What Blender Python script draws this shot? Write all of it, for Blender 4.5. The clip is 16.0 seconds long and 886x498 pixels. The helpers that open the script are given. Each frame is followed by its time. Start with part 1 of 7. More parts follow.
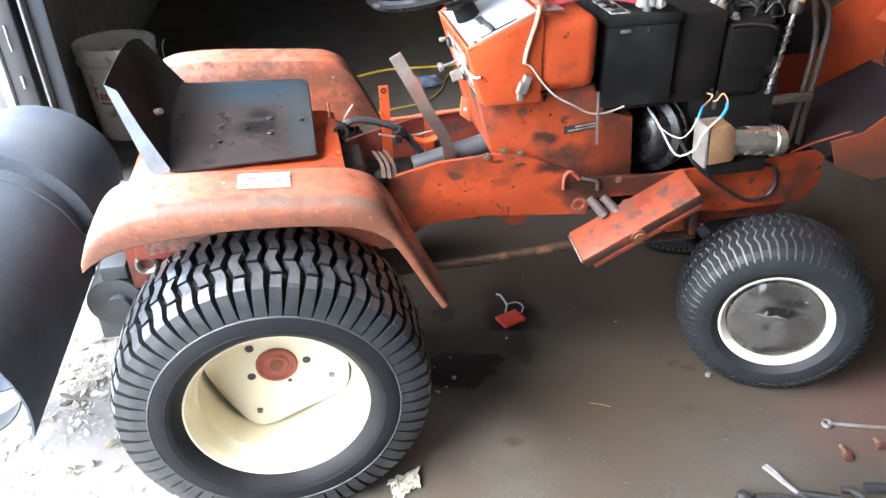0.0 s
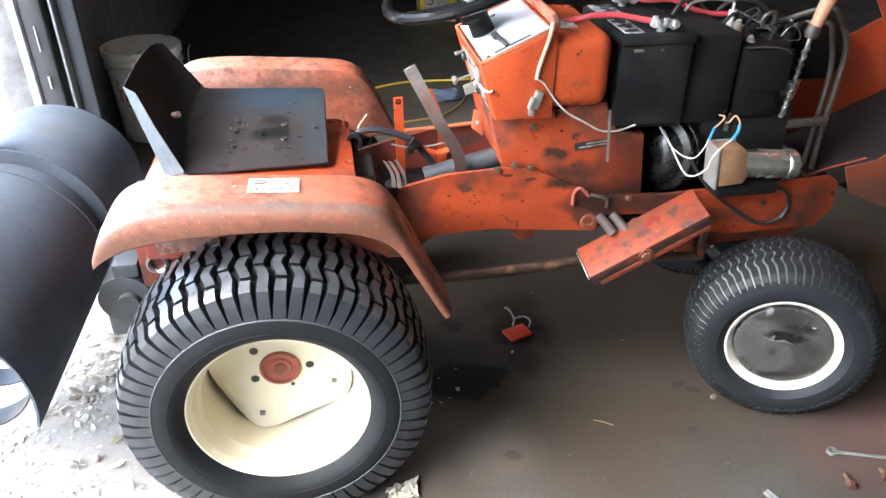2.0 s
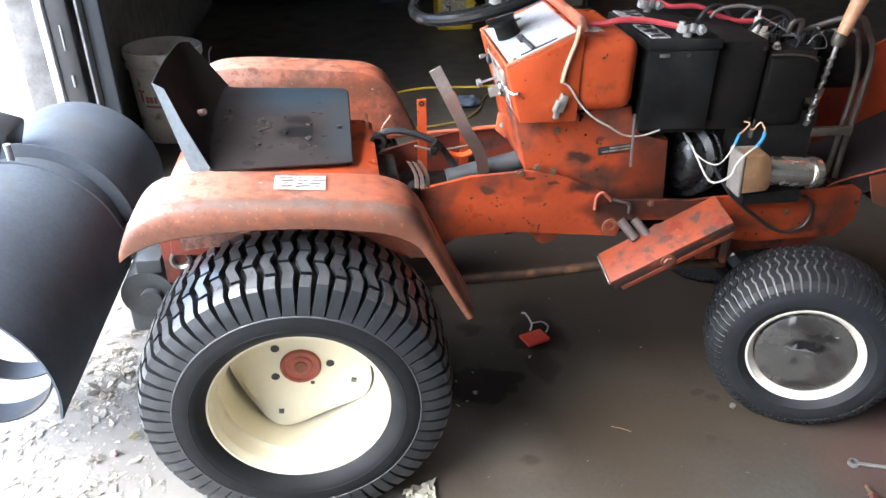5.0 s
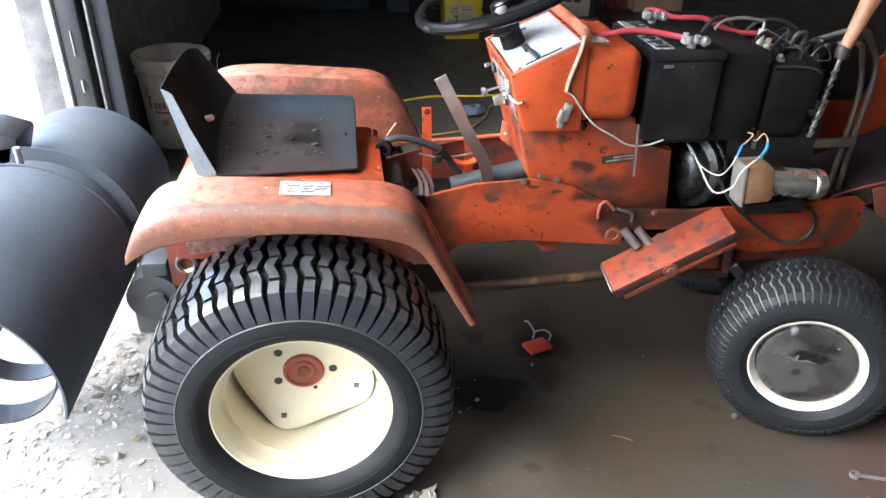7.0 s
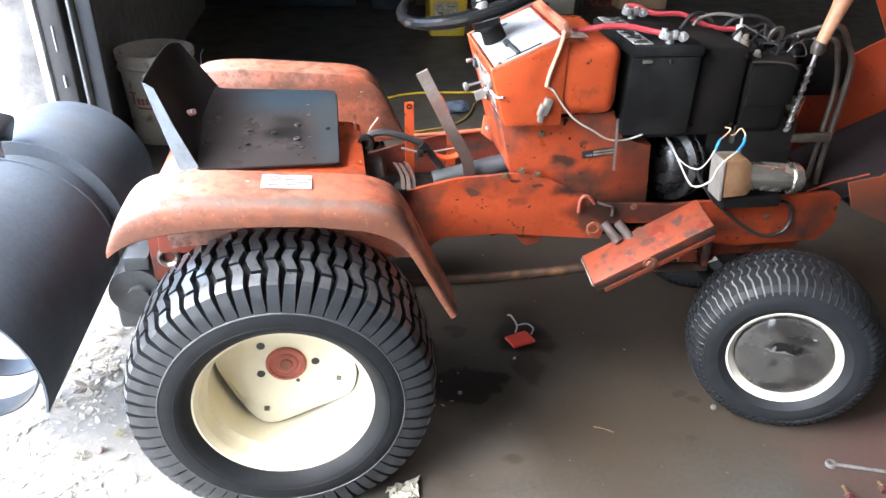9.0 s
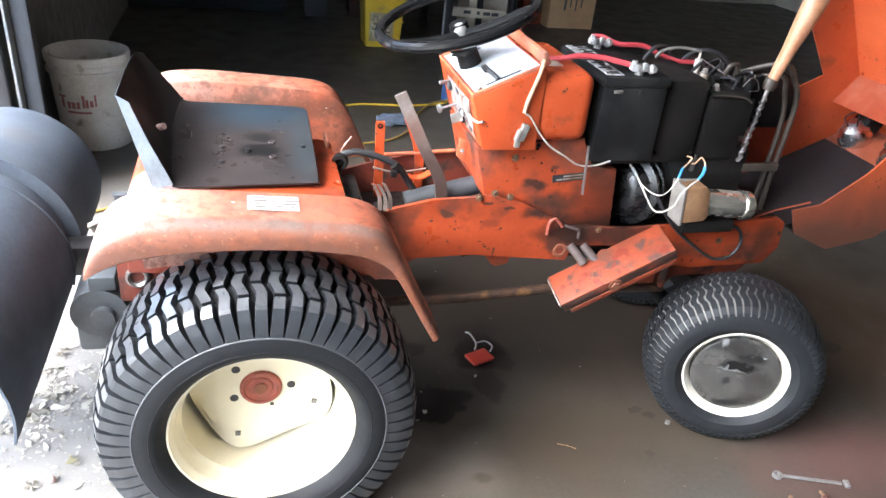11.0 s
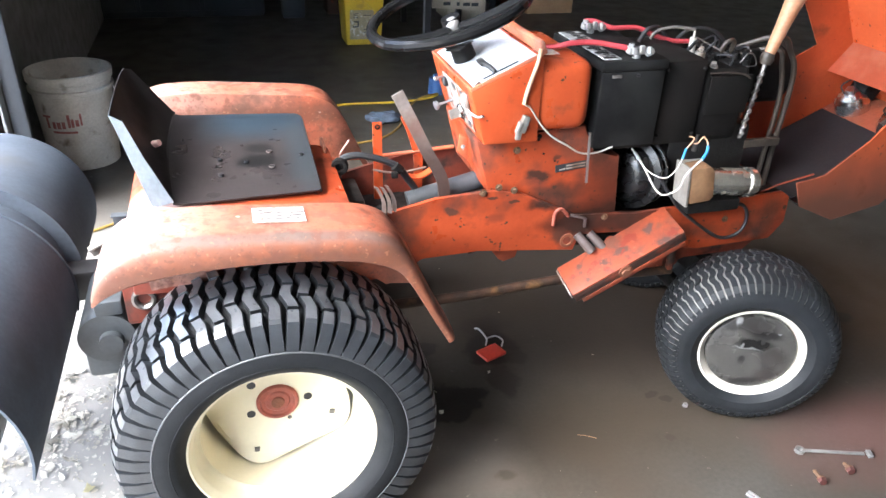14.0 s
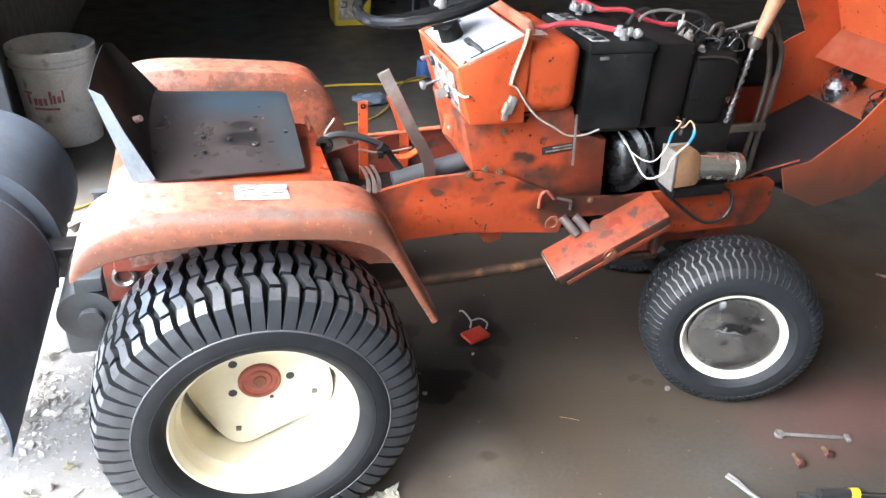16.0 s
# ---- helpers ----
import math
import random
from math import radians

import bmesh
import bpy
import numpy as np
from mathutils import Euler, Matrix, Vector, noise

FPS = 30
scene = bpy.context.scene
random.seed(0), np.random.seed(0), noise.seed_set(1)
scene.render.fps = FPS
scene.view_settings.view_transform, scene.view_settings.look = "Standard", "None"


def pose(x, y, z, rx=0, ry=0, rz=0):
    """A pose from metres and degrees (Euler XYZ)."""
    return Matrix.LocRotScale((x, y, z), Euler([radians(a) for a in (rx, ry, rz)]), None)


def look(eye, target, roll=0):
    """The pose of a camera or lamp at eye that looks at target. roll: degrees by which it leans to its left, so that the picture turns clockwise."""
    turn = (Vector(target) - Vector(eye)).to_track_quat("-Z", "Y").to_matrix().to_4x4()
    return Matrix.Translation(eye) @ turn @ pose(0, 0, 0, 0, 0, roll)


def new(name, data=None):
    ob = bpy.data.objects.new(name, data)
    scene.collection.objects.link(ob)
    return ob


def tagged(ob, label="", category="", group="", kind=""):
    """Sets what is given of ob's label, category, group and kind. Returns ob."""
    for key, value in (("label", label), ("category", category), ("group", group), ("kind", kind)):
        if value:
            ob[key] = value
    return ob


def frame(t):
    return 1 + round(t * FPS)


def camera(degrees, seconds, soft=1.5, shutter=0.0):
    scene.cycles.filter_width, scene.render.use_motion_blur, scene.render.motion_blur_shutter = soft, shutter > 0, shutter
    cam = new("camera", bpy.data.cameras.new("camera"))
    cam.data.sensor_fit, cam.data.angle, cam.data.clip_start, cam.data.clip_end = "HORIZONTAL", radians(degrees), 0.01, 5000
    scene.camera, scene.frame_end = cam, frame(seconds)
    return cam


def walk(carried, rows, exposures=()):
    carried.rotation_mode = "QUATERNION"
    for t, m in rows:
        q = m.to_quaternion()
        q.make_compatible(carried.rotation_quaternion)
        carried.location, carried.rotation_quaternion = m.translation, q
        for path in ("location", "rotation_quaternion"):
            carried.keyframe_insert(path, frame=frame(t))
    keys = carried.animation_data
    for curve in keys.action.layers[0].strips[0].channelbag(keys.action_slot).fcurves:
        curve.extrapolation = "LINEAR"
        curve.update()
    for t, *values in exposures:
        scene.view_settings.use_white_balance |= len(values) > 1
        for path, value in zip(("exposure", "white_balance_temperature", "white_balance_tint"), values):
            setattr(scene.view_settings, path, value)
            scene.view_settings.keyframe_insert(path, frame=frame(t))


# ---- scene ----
cam = camera(61.96, 16.0, soft=1.5)
PATH = [
    (0.0, 0.1162, -1.0172, 1.2180, 57.807, 0.978, -11.268),
    (0.5, 0.1321, -1.0266, 1.2198, 57.775, 0.588, -9.728),
    (1.0, 0.1412, -1.0277, 1.2208, 58.697, 0.097, -9.105),
    (1.5, 0.1458, -1.0280, 1.2186, 58.081, -0.234, -9.306),
    (2.0, 0.1393, -1.0335, 1.2204, 58.833, -0.087, -8.837),
    (2.5, 0.1279, -1.0395, 1.2190, 60.384, 0.405, -7.102),
    (3.0, 0.1200, -1.0293, 1.2118, 59.469, -0.899, -8.334),
    (3.5, 0.1148, -1.0249, 1.2108, 59.472, -0.213, -7.824),
    (3.7, 0.1116, -1.0326, 1.2083, 59.573, -0.661, -7.377),
    (6.0, 0.1118, -1.0418, 1.2057, 59.365, -0.573, -7.890),
    (6.5, 0.1119, -1.0481, 1.2051, 58.912, -0.563, -7.436),
    (7.0, 0.1128, -1.0472, 1.2077, 60.206, -1.024, -7.074),
    (7.5, 0.1224, -1.0573, 1.2113, 60.222, -1.389, -8.280),
    (8.0, 0.1316, -1.0564, 1.2096, 59.811, -1.107, -9.824),
    (8.5, 0.1302, -1.0592, 1.2096, 60.258, -0.602, -9.306),
    (9.0, 0.1227, -1.0633, 1.2059, 60.063, -1.390, -7.972),
    (9.2, 0.1180, -1.0626, 1.2032, 60.201, -1.671, -8.054),
    (11.3, -0.0279, -1.0177, 1.2301, 61.091, -4.888, -15.309),
    (11.5, -0.0362, -1.0099, 1.2297, 62.588, -3.683, -17.272),
    (12.0, -0.0217, -1.0056, 1.2368, 62.434, -0.845, -19.013),
    (12.5, -0.0139, -0.9896, 1.2379, 62.507, -0.150, -17.238),
    (13.0, -0.0257, -0.9943, 1.2366, 61.950, -1.354, -17.045),
    (13.5, -0.0281, -0.9974, 1.2319, 60.960, -2.064, -16.155),
    (14.0, -0.0327, -0.9966, 1.2283, 60.479, -2.127, -16.101),
    (14.5, -0.0329, -0.9980, 1.2176, 59.627, -3.151, -16.064),
    (15.0, -0.0338, -1.0063, 1.2237, 60.750, -1.946, -17.296),
    (15.5, -0.0302, -1.0091, 1.2214, 61.449, -2.196, -16.939),
    (16.0, -0.0261, -0.9971, 1.2176, 59.351, -3.190, -16.601),
]
walk(cam, [(t, pose(x, y, z, rx, ry, rz)) for t, x, y, z, rx, ry, rz in PATH],
     exposures=[(0.0, 3.84, 6000, 8), (1.0, 3.61, 6000, 8), (2.0, 3.57, 6000, 8), (3.5, 3.47, 6000, 8), (7.0, 3.30, 6000, 8), (9.2, 3.69, 6000, 8), (11.3, 3.80, 6000, 8),
                (12.0, 3.86, 6000, 8), (13.0, 3.95, 6000, 8), (14.0, 3.84, 6000, 8), (15.5, 3.83, 6000, 8), (16.0, 3.79, 6000, 8)])

# ---- world, sun and large lights ----
world = bpy.data.worlds.new("overcast_sky")
scene.world = world
world.use_nodes = True
wn = world.node_tree.nodes
sky = wn.new("ShaderNodeTexSky")
sky.sky_type = "NISHITA"
sky.sun_disc = False
sky.sun_elevation = radians(51)
sky.sun_rotation = radians(251)
sky.air_density = 1.0
sky.dust_density = 3.0
wn["Background"].inputs["Strength"].default_value = 0.15
world.node_tree.links.new(sky.outputs[0], wn["Background"].inputs["Color"])
sun = new("sun", bpy.data.lights.new("sun", "SUN"))
sun.data.energy = 1.4
sun.data.angle = radians(58)
sun.data.color = (1.0, 0.99, 0.97)
sun.matrix_world = look((-8.0, -2.75, 10), (0, 0, 0))


# ---- helpers for meshes ----
ORIGIN = {}
YC = 0.485  # the tractor's centre line


def thing(name, base, label, category, group="", kind=""):
    ob = new(name)
    ob.location = base
    ORIGIN[ob] = Vector(base)
    return tagged(ob, label, category, group, kind)


def finish(name, bm, mat, parent=None, label="", smooth=35, flat=False):
    bmesh.ops.recalc_face_normals(bm, faces=bm.faces[:])
    lo = [min(v.co[i] for v in bm.verts) for i in range(3)]
    hi = [max(v.co[i] for v in bm.verts) for i in range(3)]
    c = Vector([(a + b) / 2 for a, b in zip(lo, hi)])
    bmesh.ops.translate(bm, verts=bm.verts[:], vec=-c)
    if not flat:
        for f in bm.faces:
            f.smooth = True
        lim = radians(smooth)
        for e in bm.edges:
            if len(e.link_faces) != 2 or e.calc_face_angle(0) > lim:
                e.smooth = False
    me = bpy.data.meshes.new(name)
    bm.to_mesh(me)
    bm.free()
    for m in (mat if isinstance(mat, (list, tuple)) else [mat]):
        me.materials.append(m)
    ob = new(name, me)
    if parent:
        ob.parent = parent
        ob.location = c - ORIGIN[parent]
    else:
        ob.location = c
    ORIGIN[ob] = c
    if label:
        ob["label"] = label
    return ob


def part(name, bm, mat, parent, label="", smooth=35):
    return finish(name, bm, mat, parent, label, smooth)


def solo(name, bm, mat, label, category, group="", kind="", smooth=35):
    return tagged(finish(name, bm, mat, None, "", smooth), label, category, group, kind)


def B():
    return bmesh.new()


def bevel(bm, geom_edges, w, seg=2):
    bmesh.ops.bevel(bm, geom=geom_edges, offset=w, segments=seg, profile=0.5, affect="EDGES", clamp_overlap=True)


def box(bm, c, s, m=None, bev=0.0, seg=2):
    r = bmesh.ops.create_cube(bm, size=1.0)
    vs = r["verts"]
    bmesh.ops.scale(bm, vec=s, verts=vs)
    if bev:
        es = list({e for v in vs for e in v.link_edges})
        n = len(bm.verts)
        rb = bmesh.ops.bevel(bm, geom=es, offset=bev, segments=seg, profile=0.5, affect="EDGES", clamp_overlap=True)
        vs = list({v for f in rb["faces"] for v in f.verts} | {v for v in vs if v.is_valid})
    mm = Matrix.Translation(c) @ (m.to_4x4() if m else Matrix.Identity(4))
    bmesh.ops.transform(bm, matrix=mm, verts=vs)
    return vs


def axes(d):
    d = Vector(d).normalized()
    a = Vector((0, 0, 1)) if abs(d.z) < 0.9 else Vector((1, 0, 0))
    u = d.cross(a).normalized()
    return u, d.cross(u).normalized(), d


def cyl(bm, p0, p1, r0, r1=None, seg=20, caps=True):
    p0, p1 = Vector(p0), Vector(p1)
    r1 = r0 if r1 is None else r1
    u, v, d = axes(p1 - p0)
    rings = []
    for p, r in ((p0, r0), (p1, r1)):
        rings.append([bm.verts.new(p + (u * math.cos(2 * math.pi * i / seg) + v * math.sin(2 * math.pi * i / seg)) * r) for i in range(seg)])
    for i in range(seg):
        j = (i + 1) % seg
        bm.faces.new((rings[0][i], rings[0][j], rings[1][j], rings[1][i]))
    if caps:
        bm.faces.new(rings[0][::-1])
        bm.faces.new(rings[1])


def lathe(bm, prof, c, d, seg=48, close=False):
    """prof: (along the axis, radius) pairs, turned about the axis d through c."""
    c = Vector(c)
    u, v, d = axes(d)
    rings = []
    for a, r in prof:
        if r < 1e-6:
            rings.append([bm.verts.new(c + d * a)] * seg)
        else:
            rings.append([bm.verts.new(c + d * a + (u * math.cos(2 * math.pi * i / seg) + v * math.sin(2 * math.pi * i / seg)) * r) for i in range(seg)])
    n = len(rings)
    for k in range(n if close else n - 1):
        A, Bq = rings[k], rings[(k + 1) % n]
        for i in range(seg):
            j = (i + 1) % seg
            f = []
            for q in (A[i], A[j], Bq[j], Bq[i]):
                if q not in f:
                    f.append(q)
            if len(f) > 2:
                bm.faces.new(f)


def smooth_path(pts, n=6):
    P = [Vector(p) for p in pts]
    P = [2 * P[0] - P[1]] + P + [2 * P[-1] - P[-2]]
    out = []
    for i in range(1, len(P) - 2):
        for k in range(n):
            t = k / n
            a, b, c, d = P[i - 1:i + 3]
            out.append(0.5 * (2 * b + (c - a) * t + (2 * a - 5 * b + 4 * c - d) * t * t + (3 * b - a - 3 * c + d) * t ** 3))
    out.append(P[-2])
    return out


def tube(bm, pts, r, seg=8, n=6, curved=True, r_end=None):
    P = smooth_path(pts, n) if curved else [Vector(p) for p in pts]
    u = None
    rings = []
    for i, p in enumerate(P):
        d = (P[min(i + 1, len(P) - 1)] - P[max(i - 1, 0)]).normalized()
        if u is None:
            u = axes(d)[0]
        u = (u - d * u.dot(d)).normalized()
        v = d.cross(u)
        rr = r if r_end is None else r + (r_end - r) * i / (len(P) - 1)
        rings.append([bm.verts.new(p + (u * math.cos(2 * math.pi * k / seg) + v * math.sin(2 * math.pi * k / seg)) * rr) for k in range(seg)])
    for a, b in zip(rings, rings[1:]):
        for k in range(seg):
            j = (k + 1) % seg
            bm.faces.new((a[k], a[j], b[j], b[k]))
    bm.faces.new(rings[0][::-1])
    bm.faces.new(rings[-1])


def prism(bm, poly, y0, y1, bev=0.0):
    """A plate with the outline poly in x, z from y0 to y1."""
    a = [bm.verts.new((x, y0, z)) for x, z in poly]
    b = [bm.verts.new((x, y1, z)) for x, z in poly]
    fs = [bm.faces.new(a[::-1]), bm.faces.new(b)]
    for i in range(len(poly)):
        j = (i + 1) % len(poly)
        fs.append(bm.faces.new((a[i], a[j], b[j], b[i])))
    if bev:
        es = list({e for f in fs for e in f.edges})
        bevel(bm, es, bev)


def sheet(bm, rows, thick):
    """A curved plate through a grid of points."""
    V = [[bm.verts.new(p) for p in r] for r in rows]
    fs = []
    for a, b in zip(V, V[1:]):
        for i in range(len(a) - 1):
            fs.append(bm.faces.new((a[i], a[i + 1], b[i + 1], b[i])))
    bmesh.ops.recalc_face_normals(bm, faces=fs)
    bmesh.ops.solidify(bm, geom=fs, thickness=thick)


def bolt(bm, p, d, r=0.008, h=0.006):
    d = Vector(d).normalized()
    cyl(bm, p, Vector(p) + d * h * 0.3, r * 1.5, seg=14)
    cyl(bm, Vector(p) + d * h * 0.3, Vector(p) + d * h, r, seg=6)


# ---- materials ----
def material(name, base, second=None, mix=0.5, scale=6.0, rough=0.6, rough2=None, metal=0.0, bump=0.1, fine=120.0,
             wear=None, wear_at=0.62, wear_scale=9.0, wear_rough=0.8, coat=0.0, wear_soft=0.06, detail=8.0, grain_mix=0.22, chips=None, chips_at=0.69, chips_scale=70.0):
    m = bpy.data.materials.new(name)
    m.use_nodes = True
    nt = m.node_tree
    N, L = nt.nodes, nt.links
    bs = N["Principled BSDF"]
    tc = N.new("ShaderNodeTexCoord")
    oi = N.new("ShaderNodeObjectInfo")
    add = N.new("ShaderNodeVectorMath")
    add.operation = "ADD"
    L.new(tc.outputs["Object"], add.inputs[0])
    L.new(oi.outputs["Location"], add.inputs[1])
    co = add.outputs[0]

    def noise_node(s, d=6.0):
        n = N.new("ShaderNodeTexNoise")
        n.inputs["Scale"].default_value = s
        n.inputs["Detail"].default_value = d
        L.new(co, n.inputs["Vector"])
        return n.outputs["Fac"]

    def ramp(v, lo, hi):
        r = N.new("ShaderNodeMapRange")
        r.inputs["From Min"].default_value, r.inputs["From Max"].default_value = lo, hi
        L.new(v, r.inputs["Value"])
        return r.outputs[0]

    def blend(f, a, b):
        mx = N.new("ShaderNodeMix")
        mx.data_type = "RGBA"
        L.new(f, mx.inputs["Factor"])
        for k, v in (("A", a), ("B", b)):
            sock = [s for s in mx.inputs if s.name == k and s.type == "RGBA"][0]
            if isinstance(v, tuple):
                sock.default_value = (*v, 1)
            else:
                L.new(v, sock)
        return [s for s in mx.outputs if s.type == "RGBA"][0]

    second = second or tuple(c * 0.75 for c in base)
    big = ramp(noise_node(scale, detail), 0.5 - mix * 0.4, 0.5 + (1 - mix) * 0.4 + 0.02)
    col = blend(big, second, base)
    grain = noise_node(fine, 4.0)
    g2 = ramp(grain, 0.25, 0.75)
    dark = N.new("ShaderNodeMix")
    dark.data_type = "RGBA"
    dark.blend_type = "MULTIPLY"
    dark.inputs["Factor"].default_value = grain_mix
    A = [s for s in dark.inputs if s.name == "A" and s.type == "RGBA"][0]
    Bc = [s for s in dark.inputs if s.name == "B" and s.type == "RGBA"][0]
    L.new(col, A)
    L.new(g2, Bc)
    col = [s for s in dark.outputs if s.type == "RGBA"][0]
    rf = N.new("ShaderNodeMapRange")
    rf.inputs["To Min"].default_value = rough
    rf.inputs["To Max"].default_value = rough if rough2 is None else rough2
    L.new(noise_node(scale * 2.3), rf.inputs["Value"])
    rf.inputs["From Min"].default_value, rf.inputs["From Max"].default_value = 0.3, 0.7
    rough_out = rf.outputs[0]
    if wear:
        w = ramp(noise_node(wear_scale, 10.0), wear_at - wear_soft, wear_at + wear_soft)
        col = blend(w, col, wear)
        rm = N.new("ShaderNodeMix")
        L.new(w, rm.inputs["Factor"])
        L.new(rough_out, rm.inputs["A"])
        rm.inputs["B"].default_value = wear_rough
        rough_out = rm.outputs["Result"]
        if metal:
            im = N.new("ShaderNodeMath")
            im.operation = "MULTIPLY_ADD"
            L.new(w, im.inputs[0])
            im.inputs[1].default_value, im.inputs[2].default_value = -metal, metal
            L.new(im.outputs[0], bs.inputs["Metallic"])
    if chips:
        col = blend(ramp(noise_node(chips_scale, 3.0), chips_at - 0.015, chips_at + 0.015), col, chips)
    L.new(col, bs.inputs["Base Color"])
    L.new(rough_out, bs.inputs["Roughness"])
    if not (wear and metal):
        bs.inputs["Metallic"].default_value = metal
    bs.inputs["Coat Weight"].default_value = coat
    if bump:
        bp = N.new("ShaderNodeBump")
        bp.inputs["Strength"].default_value = bump
        bp.inputs["Distance"].default_value = 0.003
        L.new(grain, bp.inputs["Height"])
        L.new(bp.outputs[0], bs.inputs["Normal"])
    return m


ORANGE = material("orange_paint", (0.49, 0.086, 0.027), (0.39, 0.060, 0.018), rough=0.24, rough2=0.42, bump=0.03, scale=9, wear=(0.06, 0.03, 0.022), wear_at=0.655, wear_scale=11, chips=(0.05, 0.028, 0.022), chips_at=0.70, grain_mix=0.10)
FADED = material("faded_orange_paint", (0.60, 0.205, 0.115), (0.55, 0.115, 0.045), rough=0.36, rough2=0.55, bump=0.12, scale=7, wear=(0.19, 0.095, 0.07), wear_at=0.57, wear_scale=13, wear_soft=0.12, chips=(0.66, 0.47, 0.36), chips_at=0.715, chips_scale=95)
GRIMY = material("grimy_orange_paint", (0.31, 0.064, 0.028), (0.15, 0.038, 0.022), rough=0.5, rough2=0.7, bump=0.15, scale=12, wear=(0.05, 0.03, 0.024), wear_at=0.57, wear_scale=14, chips=(0.38, 0.12, 0.065), chips_at=0.70)
# dark copy of the orange paint for faces that lie in shade
SHADEDRED = material("shaded_grimy_red_paint", (0.185, 0.030, 0.013), (0.095, 0.020, 0.011), rough=0.45, rough2=0.65, bump=0.12, scale=12, wear=(0.030, 0.018, 0.014), wear_at=0.58, wear_scale=14)
RUST = material("rusty_steel", (0.24, 0.075, 0.032), (0.12, 0.045, 0.025), rough=0.85, bump=0.4, scale=25, fine=220)
BLEACHED = material("sun_bleached_orange_paint", (0.56, 0.135, 0.062), (0.52, 0.105, 0.042), rough=0.4, rough2=0.55, bump=0.05, scale=7, wear=(0.60, 0.24, 0.15), wear_at=0.60, wear_scale=9, wear_soft=0.12, grain_mix=0.1)
HUBRED = material("red_rusted_paint", (0.36, 0.085, 0.05), (0.22, 0.06, 0.04), rough=0.6, rough2=0.75, bump=0.25, scale=40, fine=220)
HOODM = material("hood_orange_paint", (0.58, 0.115, 0.039), (0.47, 0.082, 0.026), rough=0.26, rough2=0.44, bump=0.03, scale=9, wear=(0.10, 0.045, 0.03), wear_at=0.67, wear_scale=9, chips=(0.05, 0.028, 0.022), chips_at=0.71, grain_mix=0.10)
WORNO = material("worn_orange_paint", (0.37, 0.062, 0.020), (0.265, 0.042, 0.015), rough=0.26, rough2=0.48, bump=0.04, scale=9, wear=(0.075, 0.034, 0.024), wear_at=0.60, wear_scale=10, wear_soft=0.09, chips=(0.045, 0.026, 0.02), chips_at=0.685, grain_mix=0.10)
RUSTY_PIPE = material("rusty_pipe", (0.075, 0.036, 0.019), (0.022, 0.013, 0.010), rough=0.6, bump=0.4, scale=30, fine=200, wear=(0.15, 0.078, 0.030), wear_at=0.60, wear_scale=16, wear_soft=0.05, wear_rough=0.55)
RUBBER = material("tyre_rubber", (0.0135, 0.0147, 0.0165), (0.009, 0.0098, 0.011), rough=0.55, rough2=0.68, bump=0.12, scale=14, fine=300)
TREADM = material("glossy_tread_rubber", (0.025, 0.0285, 0.033), (0.016, 0.018, 0.021), rough=0.32, rough2=0.48, bump=0.12, scale=30, fine=300)
TREADM.node_tree.nodes["Principled BSDF"].inputs["Specular IOR Level"].default_value = 0.6
# paler than the tread's flanks: daylight on the faces put into colour
TREADTOP = material("daylit_scuffed_tread_face", (0.074, 0.079, 0.086), (0.030, 0.032, 0.036), rough=0.26, rough2=0.42, bump=0.10, scale=26, fine=260)
TREADTOP.node_tree.nodes["Principled BSDF"].inputs["Coat Weight"].default_value = 0.85
TREADTOP.node_tree.nodes["Principled BSDF"].inputs["Coat Roughness"].default_value = 0.3
RUBBER.node_tree.nodes["Principled BSDF"].inputs["Specular IOR Level"].default_value = 0.16
DUSTRING = material("dusty_rubber_rib", (0.085, 0.090, 0.095), (0.030, 0.032, 0.035), rough=0.6, bump=0.1, scale=8)
RUBBER_F = material("dusty_tyre_rubber", (0.016, 0.0182, 0.0215), (0.010, 0.0112, 0.013), rough=0.5, rough2=0.68, bump=0.15, scale=14, fine=300)
RUBBER_F.node_tree.nodes["Principled BSDF"].inputs["Specular IOR Level"].default_value = 0.28
FRONT_GROOVE = material("pale_dust_in_grooves", (0.21, 0.205, 0.19), (0.12, 0.118, 0.112), rough=0.9, bump=0.2, scale=40)
CREAM = material("cream_enamel", (0.70, 0.645, 0.49), (0.62, 0.56, 0.40), rough=0.30, rough2=0.40, bump=0.0, scale=4, mix=0.35, grain_mix=0.04)
CREAM_W = material("white_rim_enamel", (0.70, 0.675, 0.60), (0.62, 0.585, 0.50), rough=0.35, rough2=0.45, bump=0.0, scale=8, mix=0.3, grain_mix=0.05)
MUDCAP = material("muddy_hubcap", (0.150, 0.146, 0.136), (0.105, 0.101, 0.094), rough=0.16, rough2=0.32, metal=0.5, bump=0.06, scale=9, wear=(0.022, 0.021, 0.021), wear_at=0.60, wear_scale=22, wear_rough=0.3, wear_soft=0.03, chips=(0.30, 0.315, 0.32), chips_at=0.745, chips_scale=60)
STEEL = material("bare_steel", (0.36, 0.35, 0.34), (0.26, 0.24, 0.22), rough=0.35, rough2=0.5, metal=0.9, bump=0.08, scale=20)
GALV = material("galvanised_steel", (0.52, 0.53, 0.54), (0.40, 0.41, 0.42), rough=0.38, rough2=0.5, metal=0.8, bump=0.05, scale=18)
BOLTRED = material("dull_red_bolt_paint", (0.105, 0.030, 0.026), (0.055, 0.024, 0.021), rough=0.5, bump=0.2, scale=90)
TOOLSTEEL = material("satin_tool_steel", (0.27, 0.27, 0.268), (0.18, 0.176, 0.172), rough=0.35, rough2=0.5, metal=0.3, bump=0.04, scale=40)
